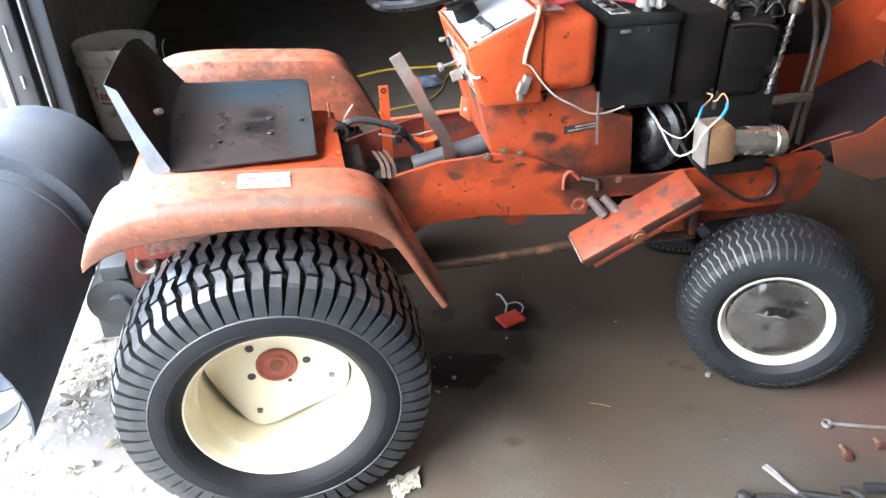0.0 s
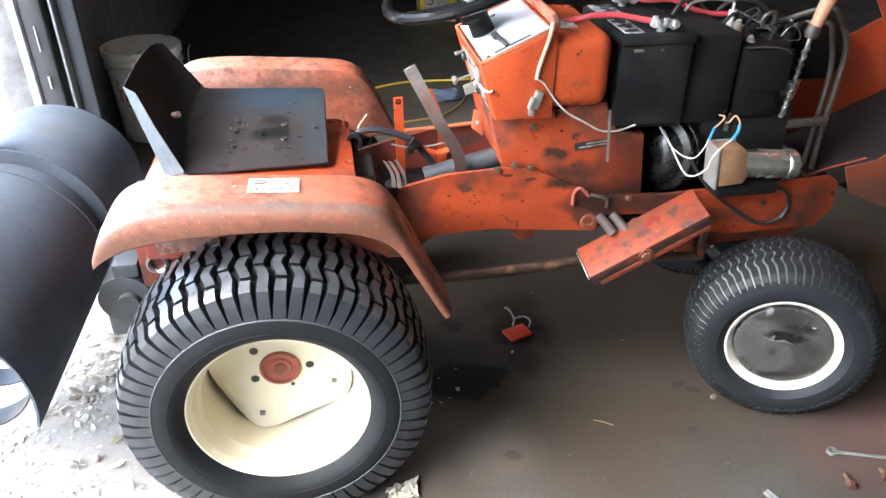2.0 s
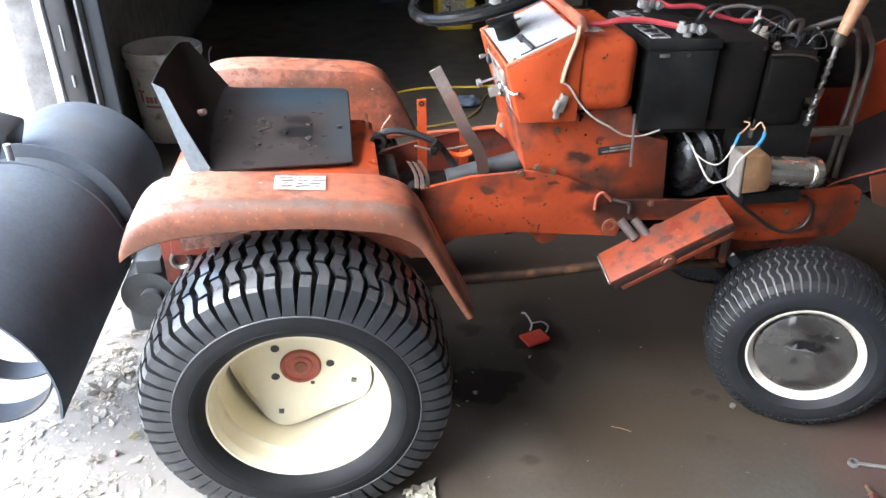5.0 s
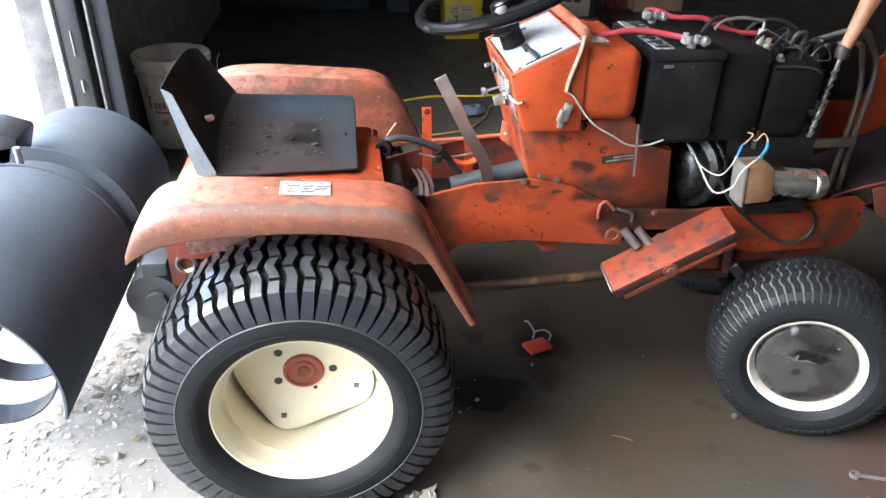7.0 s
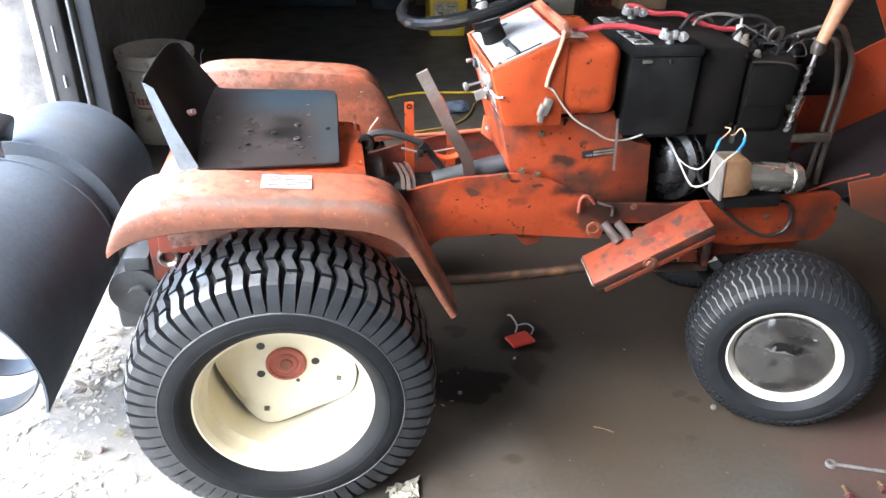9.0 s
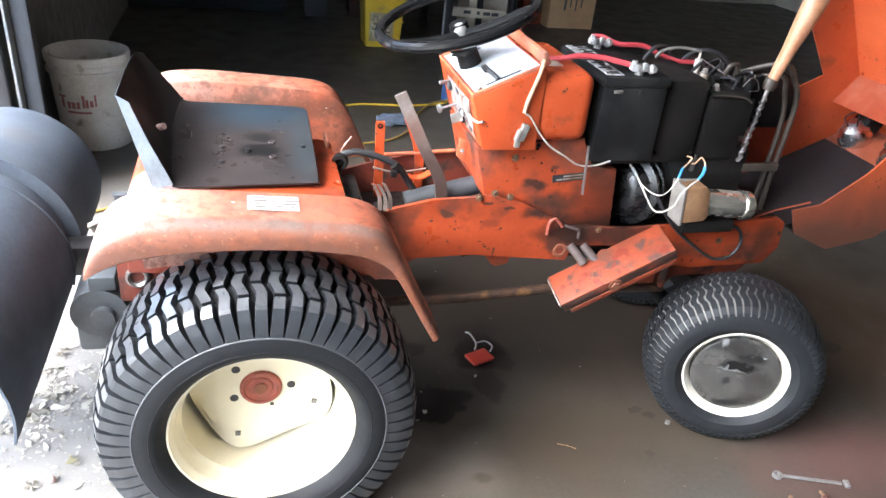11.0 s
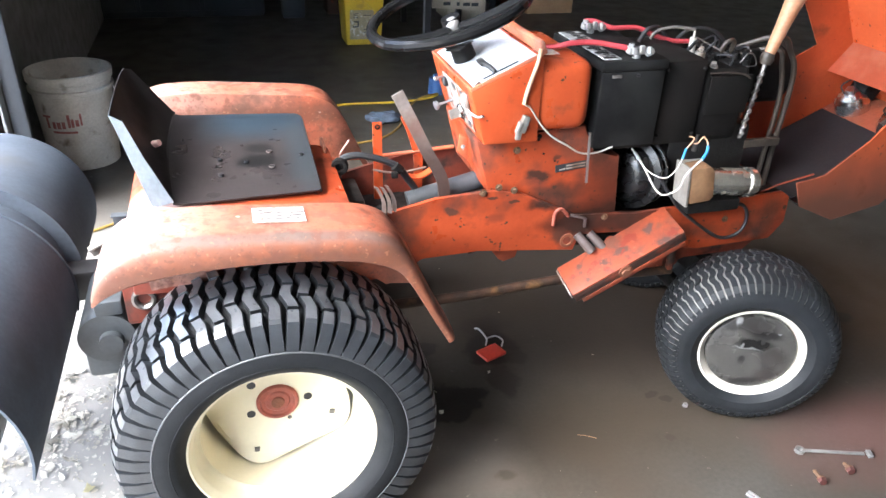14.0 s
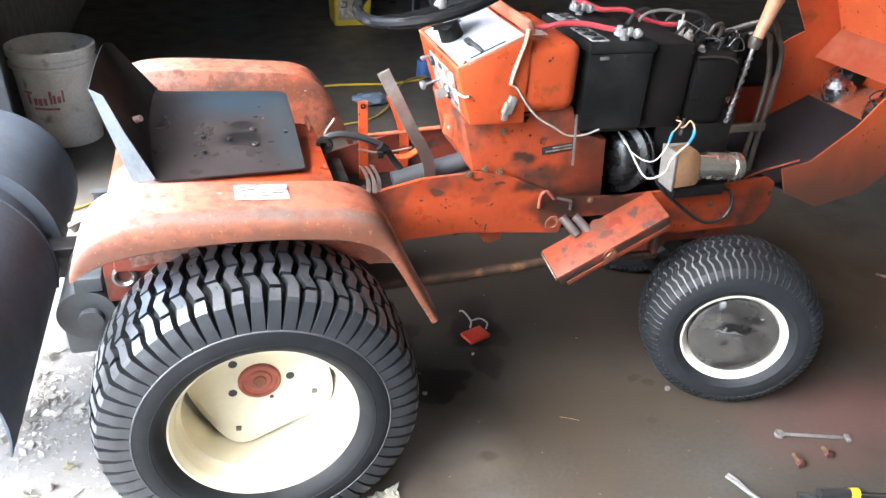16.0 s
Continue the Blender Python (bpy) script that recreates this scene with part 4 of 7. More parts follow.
def fender(y_of, parent, label):
    """y_of maps the distance in from the skirt to y."""
    st = [(-0.267, 0.568, -0.266, 0.590, 0.10), (-0.250, 0.580, -0.252, 0.622, 0.122), (-0.225, 0.592, -0.228, 0.648, 0.130), (-0.195, 0.601, -0.195, 0.662, 0.130), (-0.14, 0.609, -0.14, 0.667, 0.130), (-0.07, 0.613, -0.07, 0.665, 0.130),
          (0.0, 0.613, 0.0, 0.660, 0.130), (0.07, 0.609, 0.07, 0.655, 0.130), (0.13, 0.601, 0.135, 0.650, 0.130), (0.165, 0.594, 0.175, 0.644, 0.130), (0.198, 0.581, 0.212, 0.627, 0.130), (0.222, 0.565, 0.238, 0.597, 0.128),
          (0.240, 0.540, 0.257, 0.560, 0.124), (0.262, 0.500, 0.278, 0.515, 0.120), (0.284, 0.458, 0.299, 0.470, 0.116), (0.306, 0.418, 0.320, 0.428, 0.112), (0.314, 0.404, 0.329, 0.412, 0.10)]
    fine = []
    for i in range(len(st) - 1):
        a, b, c, f = st[max(i - 1, 0)], st[i], st[i + 1], st[min(i + 2, len(st) - 1)]
        for t in (0.0, 1 / 3, 2 / 3):
            fine.append(tuple(0.5 * (2 * q + (r - p) * t + (2 * p - 5 * q + 4 * r - u) * t * t + (3 * q - p - 3 * r + u) * t ** 3) for p, q, r, u in zip(a, b, c, f)))
    st = fine + [st[-1]]
    rows = []
    for xb, zb, xt, zt, w in st:
        r = []
        for f, inn in ((0.0, 0.003), (0.05, 0.0), (0.45, -0.001), (0.68, 0.001), (0.80, 0.0045), (0.89, 0.010), (0.955, 0.018), (0.995, 0.030), (1.015, 0.06), (1.03, w * 0.6), (1.03, w * 0.9), (1.0, w * 0.98)):
            r.append((xb + (xt - xb) * f, y_of(inn), zb + (zt - zb) * f))
        drop = 0.15 if -0.2 < xb < 0.21 else max(0.03, zt - 0.47) if xb > 0 else 0.03
        r.append((xt, y_of(w), zt - 0.012))
        r.append((xt, y_of(w), zt - drop))
        rows.append(r)
    bm = B()
    sheet(bm, rows, 0.004)
    return part("fender", bm, FENDERM, parent, label, smooth=42)


f_r = fender(lambda d: 0.052 + d, tractor, "faded rust-mottled orange rear fender")
fender(lambda d: 2 * YC - 0.052 - d, tractor, "faded rust-mottled orange rear fender")
bm = B()
V = [bm.verts.new(p) for p in ((-0.014, 0.104, 0.6638), (0.072, 0.104, 0.6583), (0.072, 0.158, 0.6588), (-0.014, 0.158, 0.6643))]
bm.faces.new(V)
bmesh.ops.solidify(bm, geom=bm.faces[:], thickness=0.0012)
part("warning_label", bm, LABELW, f_r, "torn white warning label")

for k in range(12):
    bm = B()
    col_, row_ = k % 3, k // 3
    x = 0.004 + 0.026 * col_ + 0.004 * (row_ % 2)
    box(bm, (x, 0.148 - 0.011 * row_, 0.6643 - 0.064 * (x + 0.014) + 0.0010), ((0.024, 0.010, 0.017, 0.006, 0.021)[(k * 3) % 5], 0.0022, 0.0006))
    part("print_bar", bm, GREYHOSE, f_r)
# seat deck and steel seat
# deck body is painted dark for the shade below its sheet
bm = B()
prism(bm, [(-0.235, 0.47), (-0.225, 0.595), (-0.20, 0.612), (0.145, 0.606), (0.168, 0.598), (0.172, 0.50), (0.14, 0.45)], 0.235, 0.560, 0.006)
deck = part("seat_deck", bm, SHADEDRED, tractor)
bm = B()
sheet(bm, [[(x, y, z) for y in (0.236, 0.34, 0.45, 0.559)] for x, z in ((-0.2315, 0.594), (-0.2215, 0.6045), (-0.203, 0.6165), (-0.02, 0.6135), (0.145, 0.6105), (0.171, 0.602), (0.1765, 0.55), (0.1765, 0.50))], 0.003)
part("deck_sheet", bm, DECKM, deck, "worn orange deck sheet painted paler where daylight falls at the back")
# flange painted dark for the shade under the fender
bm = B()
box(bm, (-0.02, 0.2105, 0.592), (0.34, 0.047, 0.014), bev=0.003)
part("deck_flange", bm, SHADEDRED, tractor)
bm = B()
box(bm, (0.160, 0.34, 0.565), (0.012, 0.015, 0.08), bev=0.002)
part("deck_bracket", bm, GALV, tractor)
def pan_z(y):
    return 0.629 + (y - 0.281) * 0.119


bm = B()
rows = []
for k in range(13):
    t = k / 12
    r = []
    for x, y0, y1, dz in ((-0.147, 0.2815, 0.643, 0.004), (-0.136, 0.282, 0.642, 0.001), (-0.10, 0.283, 0.640, 0), (0.0, 0.287, 0.632, 0), (0.09, 0.290, 0.624, 0), (0.111, 0.291, 0.620, 0), (0.121, 0.296, 0.610, -0.001), (0.1235, 0.297, 0.608, -0.007)):
        y = y0 + (y1 - y0) * t
        r.append((x - (0.010 * t * (1 - t) * 4 if x < -0.14 else 0), y, pan_z(y) + dz - (0.005 if k in (0, 12) else 0)))
    rows.append(r)
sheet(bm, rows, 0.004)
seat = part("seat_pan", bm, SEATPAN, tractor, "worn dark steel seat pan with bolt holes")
bm = B()
rows = []
for k in range(13):
    t = k / 12
    lo = Vector((-0.145 - 0.010 * t * (1 - t) * 4, 0.2815 + 0.361 * t, pan_z(0.2815 + 0.361 * t)))
    hi = Vector((-0.233 - 0.003 * t, 0.334 + 0.372 * t, 0.779 - 0.012 * t + 0.010 * t * (1 - t) * 4))
    r = []
    hi = hi.lerp(lo, 0.10 * max(0.0, (t - 0.70) / 0.30) ** 2)
    for q in (0.0, 0.04, 0.15, 0.4, 0.7, 1.0):
        p = lo.lerp(hi, q)
        p.x -= 0.045 * q * (1 - q) * t * (1 - t) * 4
        p.z += 0.004 * (q < 0.02)
        r.append(p)
    rows.append(r)
sheet(bm, rows, 0.0018)
part("seat_back", bm, SEATSTEEL, tractor, "black painted steel seat back")
for pts in (((-0.234, 0.333, 0.781), (-0.2112, 0.3204, 0.7722), (-0.1843, 0.3038, 0.7077), (-0.1445, 0.2795, 0.630), (-0.184, 0.300, 0.612)),):
    bm = B()
    bm.faces.new([bm.verts.new(p) for p in pts])
    bmesh.ops.solidify(bm, geom=bm.faces[:], thickness=0.003)
    part("side_flange", bm, EDGESTEEL, tractor, "bare steel edge strip")
for x, y in ((-0.06, 0.419), (-0.06, 0.361), (0.037, 0.438), (0.037, 0.378), (0.099, 0.421), (-0.01, 0.405)):
    bm = B()
    zz = pan_z(y)
    cyl(bm, (x, y, zz + 0.001), (x, y, zz + 0.0052), 0.0048, seg=12)
    part("bolt_hole", bm, BLACKMETAL, seat)
for x, y in ((0.037, 0.438), (0.037, 0.378)):
    bm = B()
    lathe(bm, [(0.003, 0.0052), (0.0054, 0.0054), (0.0054, 0.0062), (0.003, 0.0066)], (x, y, pan_z(y)), (0, 0, 1), seg=20)
    part("bolt_ring", bm, SHAFTM, seat)
# corner's brightness in the sun is put into its colour
bm = B()
box(bm, (-0.158, 0.262, 0.609), (0.094, 0.066, 0.016), bev=0.004)
part("corner_block", bm, PALEPINK, tractor, "pink corner of the deck painted as if sunlit")
# disc stands in for a lit hole, placed along the camera's view
bm = B()
cyl(bm, (-0.180, 0.446, 0.679), (-0.168, 0.439, 0.6845), 0.0072, 0.0062, seg=14)
part("end_cap", bm, PINK, tractor, "small pink disc standing in for a lit hole")

# chassis
bm = B()
side = [(0.15, 0.50), (0.265, 0.529), (0.367, 0.552), (0.489, 0.560), (0.56, 0.548), (0.66, 0.500), (0.70, 0.478), (0.86, 0.468), (0.93, 0.472), (1.10, 0.476), (1.26, 0.486), (1.284, 0.470), (1.288, 0.40), (1.255, 0.356), (1.05, 0.352), (0.92, 0.372), (0.85, 0.425), (0.715, 0.430), (0.705, 0.388), (0.60, 0.400), (0.47, 0.414), (0.34, 0.412), (0.30, 0.38), (0.15, 0.36)]
prism(bm, side, 0.352, 0.362, 0.002)
part("side_rail", bm, RAILM, tractor)
# far rail painted darker for its shaded inner side
bm = B()
prism(bm, side, 2 * YC - 0.362, 2 * YC - 0.352, 0.002)
part("side_rail", bm, SHADEDRED, tractor)
bm = B()
prism(bm, [(0.895, 0.372), (0.905, 0.330), (0.928, 0.309), (0.985, 0.306), (1.020, 0.326), (1.19, 0.322), (1.225, 0.350), (1.23, 0.372)], 0.363, 0.373, 0.003)
part("axle_bracket", bm, SHADEDRED, tractor, "dark red bracket over the front axle")
bm = B()
for x, z in ((0.915, 0.330), (0.950, 0.318), (0.985, 0.324)):
    lathe(bm, [(0.0, 0.0), (0.0, 0.011), (0.012, 0.012), (0.014, 0.012)], (x, 0.3495, z), (0, 1, 0), seg=16)
part("bracket_bosses", bm, GRIMY, tractor)
bm = B()
box(bm, (0.35, YC, 0.45), (0.40, 0.22, 0.02))
box(bm, (1.0, YC, 0.40), (0.6, 0.23, 0.02))
box(bm, (1.235, YC, 0.43), (0.02, 0.236, 0.09), bev=0.003)
box(bm, (1.275, YC, 0.44), (0.08, 0.14, 0.05), bev=0.003)
part("floor_pan", bm, GREASE, tractor)
bm = B()
box(bm, (-0.05, YC, 0.34), (0.34, 0.22, 0.22), bev=0.03, seg=3)
cyl(bm, (0, 0.13, 0.2705), (0, 2 * YC - 0.13, 0.2705), 0.035)
part("transaxle", bm, GREASE, tractor)
bm = B()
prism(bm, [(-0.255, 0.40), (-0.255, 0.565), (-0.12, 0.565), (-0.12, 0.40)], 0.250, 0.258, 0.002)
part("rear_bracket", bm, SHADEDRED, tractor)
bm = B()
lathe(bm, [(0.0, 0.012), (-0.006, 0.013), (-0.010, 0.017), (-0.008, 0.0215), (0.0, 0.022)], (-0.22, 0.249, 0.456), (0, 1, 0), seg=24)
part("bushing", bm, STEEL, tractor)
bm = B()
box(bm, (-0.285, 0.275, 0.440), (0.048, 0.05, 0.030), bev=0.003)
part("spacer_block", bm, COLUMNM, tractor, "slate-grey steel spacer block")
bm = B()
box(bm, (-0.255, 0.452, 0.521), (0.050, 0.004, 0.030), bev=0.001)
box(bm, (-0.255, 0.444, 0.5365), (0.052, 0.020, 0.003), bev=0.001)
cyl(bm, (-0.262, 0.450, 0.519), (-0.262, 0.446, 0.519), 0.005, seg=12)
part("hitch_plate", bm, COLUMNM, tractor)
bm = B()
box(bm, (-0.298, 0.450, 0.4800), (0.085, 0.022, 0.004), Matrix.Rotation(-0.45, 3, "Y"), bev=0.001)
box(bm, (-0.298, 0.460, 0.4680), (0.085, 0.004, 0.024), Matrix.Rotation(-0.45, 3, "Y"), bev=0.001)
part("angle_iron", bm, ZINCPALE, tractor, "pale steel angle iron")
bm = B()
cyl(bm, (-0.297, 0.25, 0.375), (-0.297, 0.48, 0.375), 0.052, seg=36)
cyl(bm, (-0.290, 0.235, 0.370), (-0.290, 0.25, 0.370), 0.022, seg=24)
box(bm, (-0.30, 0.36, 0.315), (0.09, 0.2, 0.07), bev=0.01)
part("rear_pulley", bm, COLUMNM, tractor)
bm = B()
tube(bm, [(-0.05, 0.33, 0.318), (0.24, 0.325, 0.318), (0.46, 0.325, 0.316), (0.65, 0.342, 0.317), (0.98, 0.35, 0.30)], 0.0115, curved=False, seg=12)
part("drag_link", bm, RUSTY_PIPE, tractor, "rusty ochre steering rod")
bm = B()
prism(bm, [(0.500, 0.412), (0.572, 0.406), (0.566, 0.380), (0.538, 0.372), (0.526, 0.378)], 0.363, 0.376, 0.002)
part("under_bracket", bm, GRIMY, tractor)
bm = B()
prism(bm, [(0.445, 0.414), (0.490, 0.412), (0.452, 0.402)], 0.363, 0.370, 0.001)
part("under_tab", bm, GREASE, tractor)
bm = B()
cyl(bm, (1.05, 0.20, 0.212), (1.05, 2 * YC - 0.2, 0.212), 0.02)
box(bm, (1.085, YC, 0.290), (0.05, 0.36, 0.06), bev=0.01)
for s_ in (-1, 1):
    box(bm, (1.07, YC + s_ * 0.215, 0.285), (0.05, 0.09, 0.03), bev=0.008)
    cyl(bm, (1.06, YC + s_ * 0.25, 0.165), (1.06, YC + s_ * 0.25, 0.305), 0.022)
part("front_axle", bm, GREASE, tractor)
for p in ((0.507, 0.352, 0.567), (0.543, 0.352, 0.557), (0.472, 0.352, 0.557), (0.774, 0.352, 0.468), (1.107, 0.352, 0.427)):
    bm = B()
    bolt(bm, p, (0, -1, 0), 0.0055, 0.006)
    part("rail_bolt", bm, BOLTM, tractor)
bm = B()
lathe(bm, [(0.0, 0.010), (-0.002, 0.011), (-0.002, 0.017), (0.0, 0.018)], (0.686, 0.352, 0.416), (0, 1, 0), seg=24)
part("rail_boss", bm, RUST, tractor, "rusty ring on the rail")

# slanted foot rest
foot = B()
c_tl, c_bl, c_tr, c_br = Vector((0.652, 0.338, 0.352)), Vector((0.672, 0.245, 0.336)), Vector((0.897, 0.312, 0.494)), Vector((0.901, 0.219, 0.491))
d = (c_tr + c_br - c_tl - c_bl).normalized()
e = c_tl + c_tr - c_bl - c_br
e = (e - d * e.dot(d)).normalized()
n = d.cross(e)
mid = (c_tl + c_bl + c_tr + c_br) / 4
M = Matrix((d, e, n)).transposed()
FL = ((c_tr + c_br - c_tl - c_bl) / 2).length
FW = ((c_tl + c_tr - c_bl - c_br) / 2).length
box(foot, mid - n * 0.003, (FL, FW, 0.006), M, bev=0.002)
foot_rest = part("foot_rest", foot, FOOTM, tractor, "slanted orange channel foot rest with dark grime")
for o in (-FW / 2 + 0.003, FW / 2 - 0.003):
    bm = B()
    box(bm, mid - n * 0.0165 + e * o, (FL - 0.002, 0.006, 0.022), M, bev=0.001)
    flange = part("foot_rest_flange", bm, FLANGEM, foot_rest, "dark brown channel side")
    bm = B()
    box(bm, mid - n * 0.0345 + e * (o + math.copysign(0.001, o)) + d * 0.003, (FL - 0.022, 0.006, 0.014), M, bev=0.002)
    part("flange_lip", bm, FOOTM, flange, "chipped orange lower lip")
# black plate added for the shade inside the channel's open end
bm = B()
box(bm, mid - d * (FL / 2 - 0.004) - n * 0.019, (0.003, FW - 0.013, 0.026), M, bev=0.001)
part("foot_rest_end", bm, GREASE, foot_rest)
bm = B()
box(bm, mid - d * (FL / 2 + 0.003) - n * 0.007, (0.003, FW - 0.008, 0.010), M, bev=0.001)
part("foot_rest_lip", bm, LEVERM, foot_rest)
bm = B()
bolt(bm, mid - d * 0.012 - n * 0.018 - e * (FW / 2), -e, 0.011, 0.008)
part("foot_rest_bolt", bm, RUST, foot_rest)
bm = B()
cyl(bm, (0.80, 0.27, 0.395), (0.80, 0.355, 0.40), 0.014)
part("foot_rest_pin", bm, GRIMY, tractor)
bm = B()
box(bm, (0.925, 0.345, 0.335), (0.045, 0.016, 0.030), bev=0.005)
part("foot_rest_arm", bm, GRIMY, tractor)
bm = B()
box(bm, (0.972, 0.345, 0.340), (0.017, 0.014, 0.070), bev=0.004)
part("rail_lug", bm, GRIMY, tractor)
bm = B()
cyl(bm, (0.706, 0.346, 0.433), (0.735, 0.315, 0.400), 0.0105)
part("pedal_shaft", bm, SHAFTM, tractor)
bm = B()
cyl(bm, (0.738, 0.346, 0.433), (0.765, 0.315, 0.404), 0.0105)
part("pedal_shaft", bm, SHAFTM, tractor)
for pts, mt in (([(0.644, 0.347, 0.462), (0.645, 0.346, 0.492), (0.657, 0.345, 0.503), (0.668, 0.345, 0.495), (0.679, 0.347, 0.482)], HUBRED), ([(0.684, 0.347, 0.484), (0.703, 0.345, 0.479), (0.721, 0.345, 0.471), (0.724, 0.347, 0.450)], SHAFTM)):
    bm = B()
    tube(bm, pts, 0.0040)
    part("hook", bm, mt, tractor)

# pedestal, dash and fuel tank
bm = B()
prism(bm, [(0.455, 0.672), (0.488, 0.548), (0.70, 0.470), (0.812, 0.455), (0.797, 0.614), (0.725, 0.622), (0.705, 0.690), (0.62, 0.690), (0.60, 0.674)], 0.366, 2 * YC - 0.366, 0.006)
ped = part("dash_pedestal", bm, PEDM, tractor, "orange sheet-metal pedestal with chipped paint")
bm = B()
prism(bm, [(0.425, 0.786), (0.459, 0.674), (0.576, 0.674), (0.576, 0.846), (0.570, 0.853)], 0.332, 2 * YC - 0.35, 0.007)
dash = part("dash_housing", bm, ORANGE, tractor)
bm = B()
u = Vector((0.147, 0, 0.067)).normalized()
nn = Vector((-u.z, 0, u.x))
M2 = Matrix((u, Vector((0, 1, 0)), nn)).transposed()
mid2 = Vector((0.499, (0.332 + 2 * YC - 0.35) / 2, 0.8205))
wy = 2 * YC - 0.35 - 0.332
box(bm, mid2 + nn * 0.0015, (0.142, wy - 0.022, 0.003), M2, bev=0.001)
part("dash_plate", bm, DASHWHITE, dash, "pale scuffed dash plate")
bm = B()
for yy in (0.336, 2 * YC - 0.354):
    box(bm, mid2 + nn * 0.0025 + Vector((0, yy - mid2.y, 0)), (0.162, 0.005, 0.008), M2, bev=0.002)
box(bm, mid2 + nn * 0.0025 - u * 0.078, (0.005, wy, 0.008), M2, bev=0.002)
box(bm, mid2 + nn * 0.014 + u * 0.084, (0.012, wy, 0.030), M2, bev=0.004)
part("dash_lip", bm, FADED, dash)
bm = B()
box(bm, (0.6105, YC - 0.005, 0.762), (0.171, 0.285, 0.150), bev=0.030, seg=5)
tank = part("fuel_tank", bm, ORANGE, tractor, "rounded orange fuel tank cowl")
bm = B()
box(bm, (0.61, YC - 0.06, 0.8375), (0.05, 0.06, 0.002), bev=0.0005)
part("tank_label", bm, LABELW, tank)
bm = B()
cyl(bm, (0.468, 0.50, 0.80), (0.425, 0.495, 0.895), 0.026, 0.020, seg=20)
part("steering_column", bm, BLACKPL, tractor)
# steering wheel
SWC, SWN = Vector((0.420, 0.485, 0.912)), Vector((-0.315, -0.045, 1.0)).normalized()
bm = B()
uu, vv, dd = axes(SWN)
R = 0.165
ringp = [SWC + (uu * math.cos(2 * math.pi * i / 48) + vv * math.sin(2 * math.pi * i / 48)) * R for i in range(48)]
prev = []
for i in range(48):
    rad = (uu * math.cos(2 * math.pi * i / 48) + vv * math.sin(2 * math.pi * i / 48))
    prev.append([bm.verts.new(ringp[i] + (rad * math.cos(2 * math.pi * k / 10) + dd * math.sin(2 * math.pi * k / 10)) * 0.0115) for k in range(10)])
for i in range(48):
    a, b = prev[i], prev[(i + 1) % 48]
    for k in range(10):
        j = (k + 1) % 10
        bm.faces.new((a[k], a[j], b[j], b[k]))
sw = part("steering_wheel", bm, WHEELBLK, tractor, "glossy black steering wheel")
HUBC = SWC - dd * 0.036
for ang in (338, 199):
    rad = Vector((math.cos(radians(ang)), math.sin(radians(ang)), 0))
    rad = (rad - dd * rad.dot(dd)).normalized()
    wide = dd.cross(rad)
    rows = []
    for t, w, h in ((0.014, 0.015, -0.030), (0.045, 0.017, -0.026), (0.09, 0.018, -0.016), (0.13, 0.017, -0.004), (0.160, 0.015, 0.002)):
        rows.append([SWC + rad * t + wide * w * q + dd * (h - 0.006 * q * q) for q in (-1, -0.6, 0, 0.6, 1)])
    bm = B()
    sheet(bm, rows, 0.007)
    part("spoke", bm, SPOKEM, sw)
bm = B()
lathe(bm, [(-0.040, 0.018), (-0.036, 0.030), (-0.012, 0.034), (-0.004, 0.031), (0.0, 0.024), (-0.004, 0.018), (-0.004, 0.0)], HUBC, SWN, seg=28)
part("wheel_hub", bm, SPOKEM, sw)
bm = B()
lathe(bm, [(-0.008, 0.013), (0.006, 0.0155), (0.014, 0.013), (0.019, 0.007), (0.020, 0.0)], HUBC, SWN, seg=20)
part("hub_nut_cap", bm, GREYCAP, sw, "grey metal centre cap")
# throttle slot and lever on the dash plate, boot round the column
bm = B()
box(bm, Vector((0.494, 0.356, 0.8182)) + nn * 0.0030, (0.078, 0.005, 0.003), M2)
part("throttle_slot", bm, BLACKMETAL, dash)
bm = B()
tube(bm, [Vector((0.484, 0.357, 0.8137)) + nn * 0.004, Vector((0.481, 0.375, 0.8125)) + nn * 0.012, Vector((0.478, 0.395, 0.811)) + nn * 0.016], 0.0045, seg=8)
box(bm, Vector((0.476, 0.408, 0.8100)) + nn * 0.016, (0.014, 0.030, 0.010), M2, bev=0.004)
part("throttle_lever", bm, BLACKHOSE, dash)
bm = B()
lathe(bm, [(-0.02, 0.0), (-0.02, 0.021), (0.030, 0.022), (0.046, 0.025), (0.050, 0.023), (0.050, 0.0)], Vector((0.466, 0.500, 0.8060)), nn + Vector((-0.05, 0, 0)), seg=24)
for k, (x, y) in enumerate(((0.448, 0.458), (0.475, 0.548), (0.492, 0.520))):
    box(bm, Vector((x, y, 0.806 + (x - 0.466) * 0.456)) + nn * 0.046, (0.020, 0.044, 0.004), M2 @ Matrix.Rotation((0.5, -0.4, 0.9)[k], 3, "Z"), bev=0.002)
part("column_boot", bm, BLACKPL, dash, "black collar with ears round the steering column")
bm = B()
box(bm, Vector((0.500, 0.57, 0.821)) + nn * 0.003, (0.012, 0.014, 0.002), M2, bev=0.0005)
part("plate_hole", bm, BLACKMETAL, dash)
bm = B()
tube(bm, [(0.436, 0.345, 0.796), (0.440, 0.343, 0.803), (0.447, 0.345, 0.800)], 0.003, seg=8)
part("plate_clip", bm, GALV, dash)
# instrument face
fn = Vector((-0.957, 0, -0.29))


def on_face(t, y):
    return Vector((0.425, y, 0.786)) + Vector((0.034, 0, -0.112)) * t + fn * 0.002


Mf = Matrix((Vector((0.29, 0, -0.957)), Vector((0, 1, 0)), fn)).transposed()
bm = B()
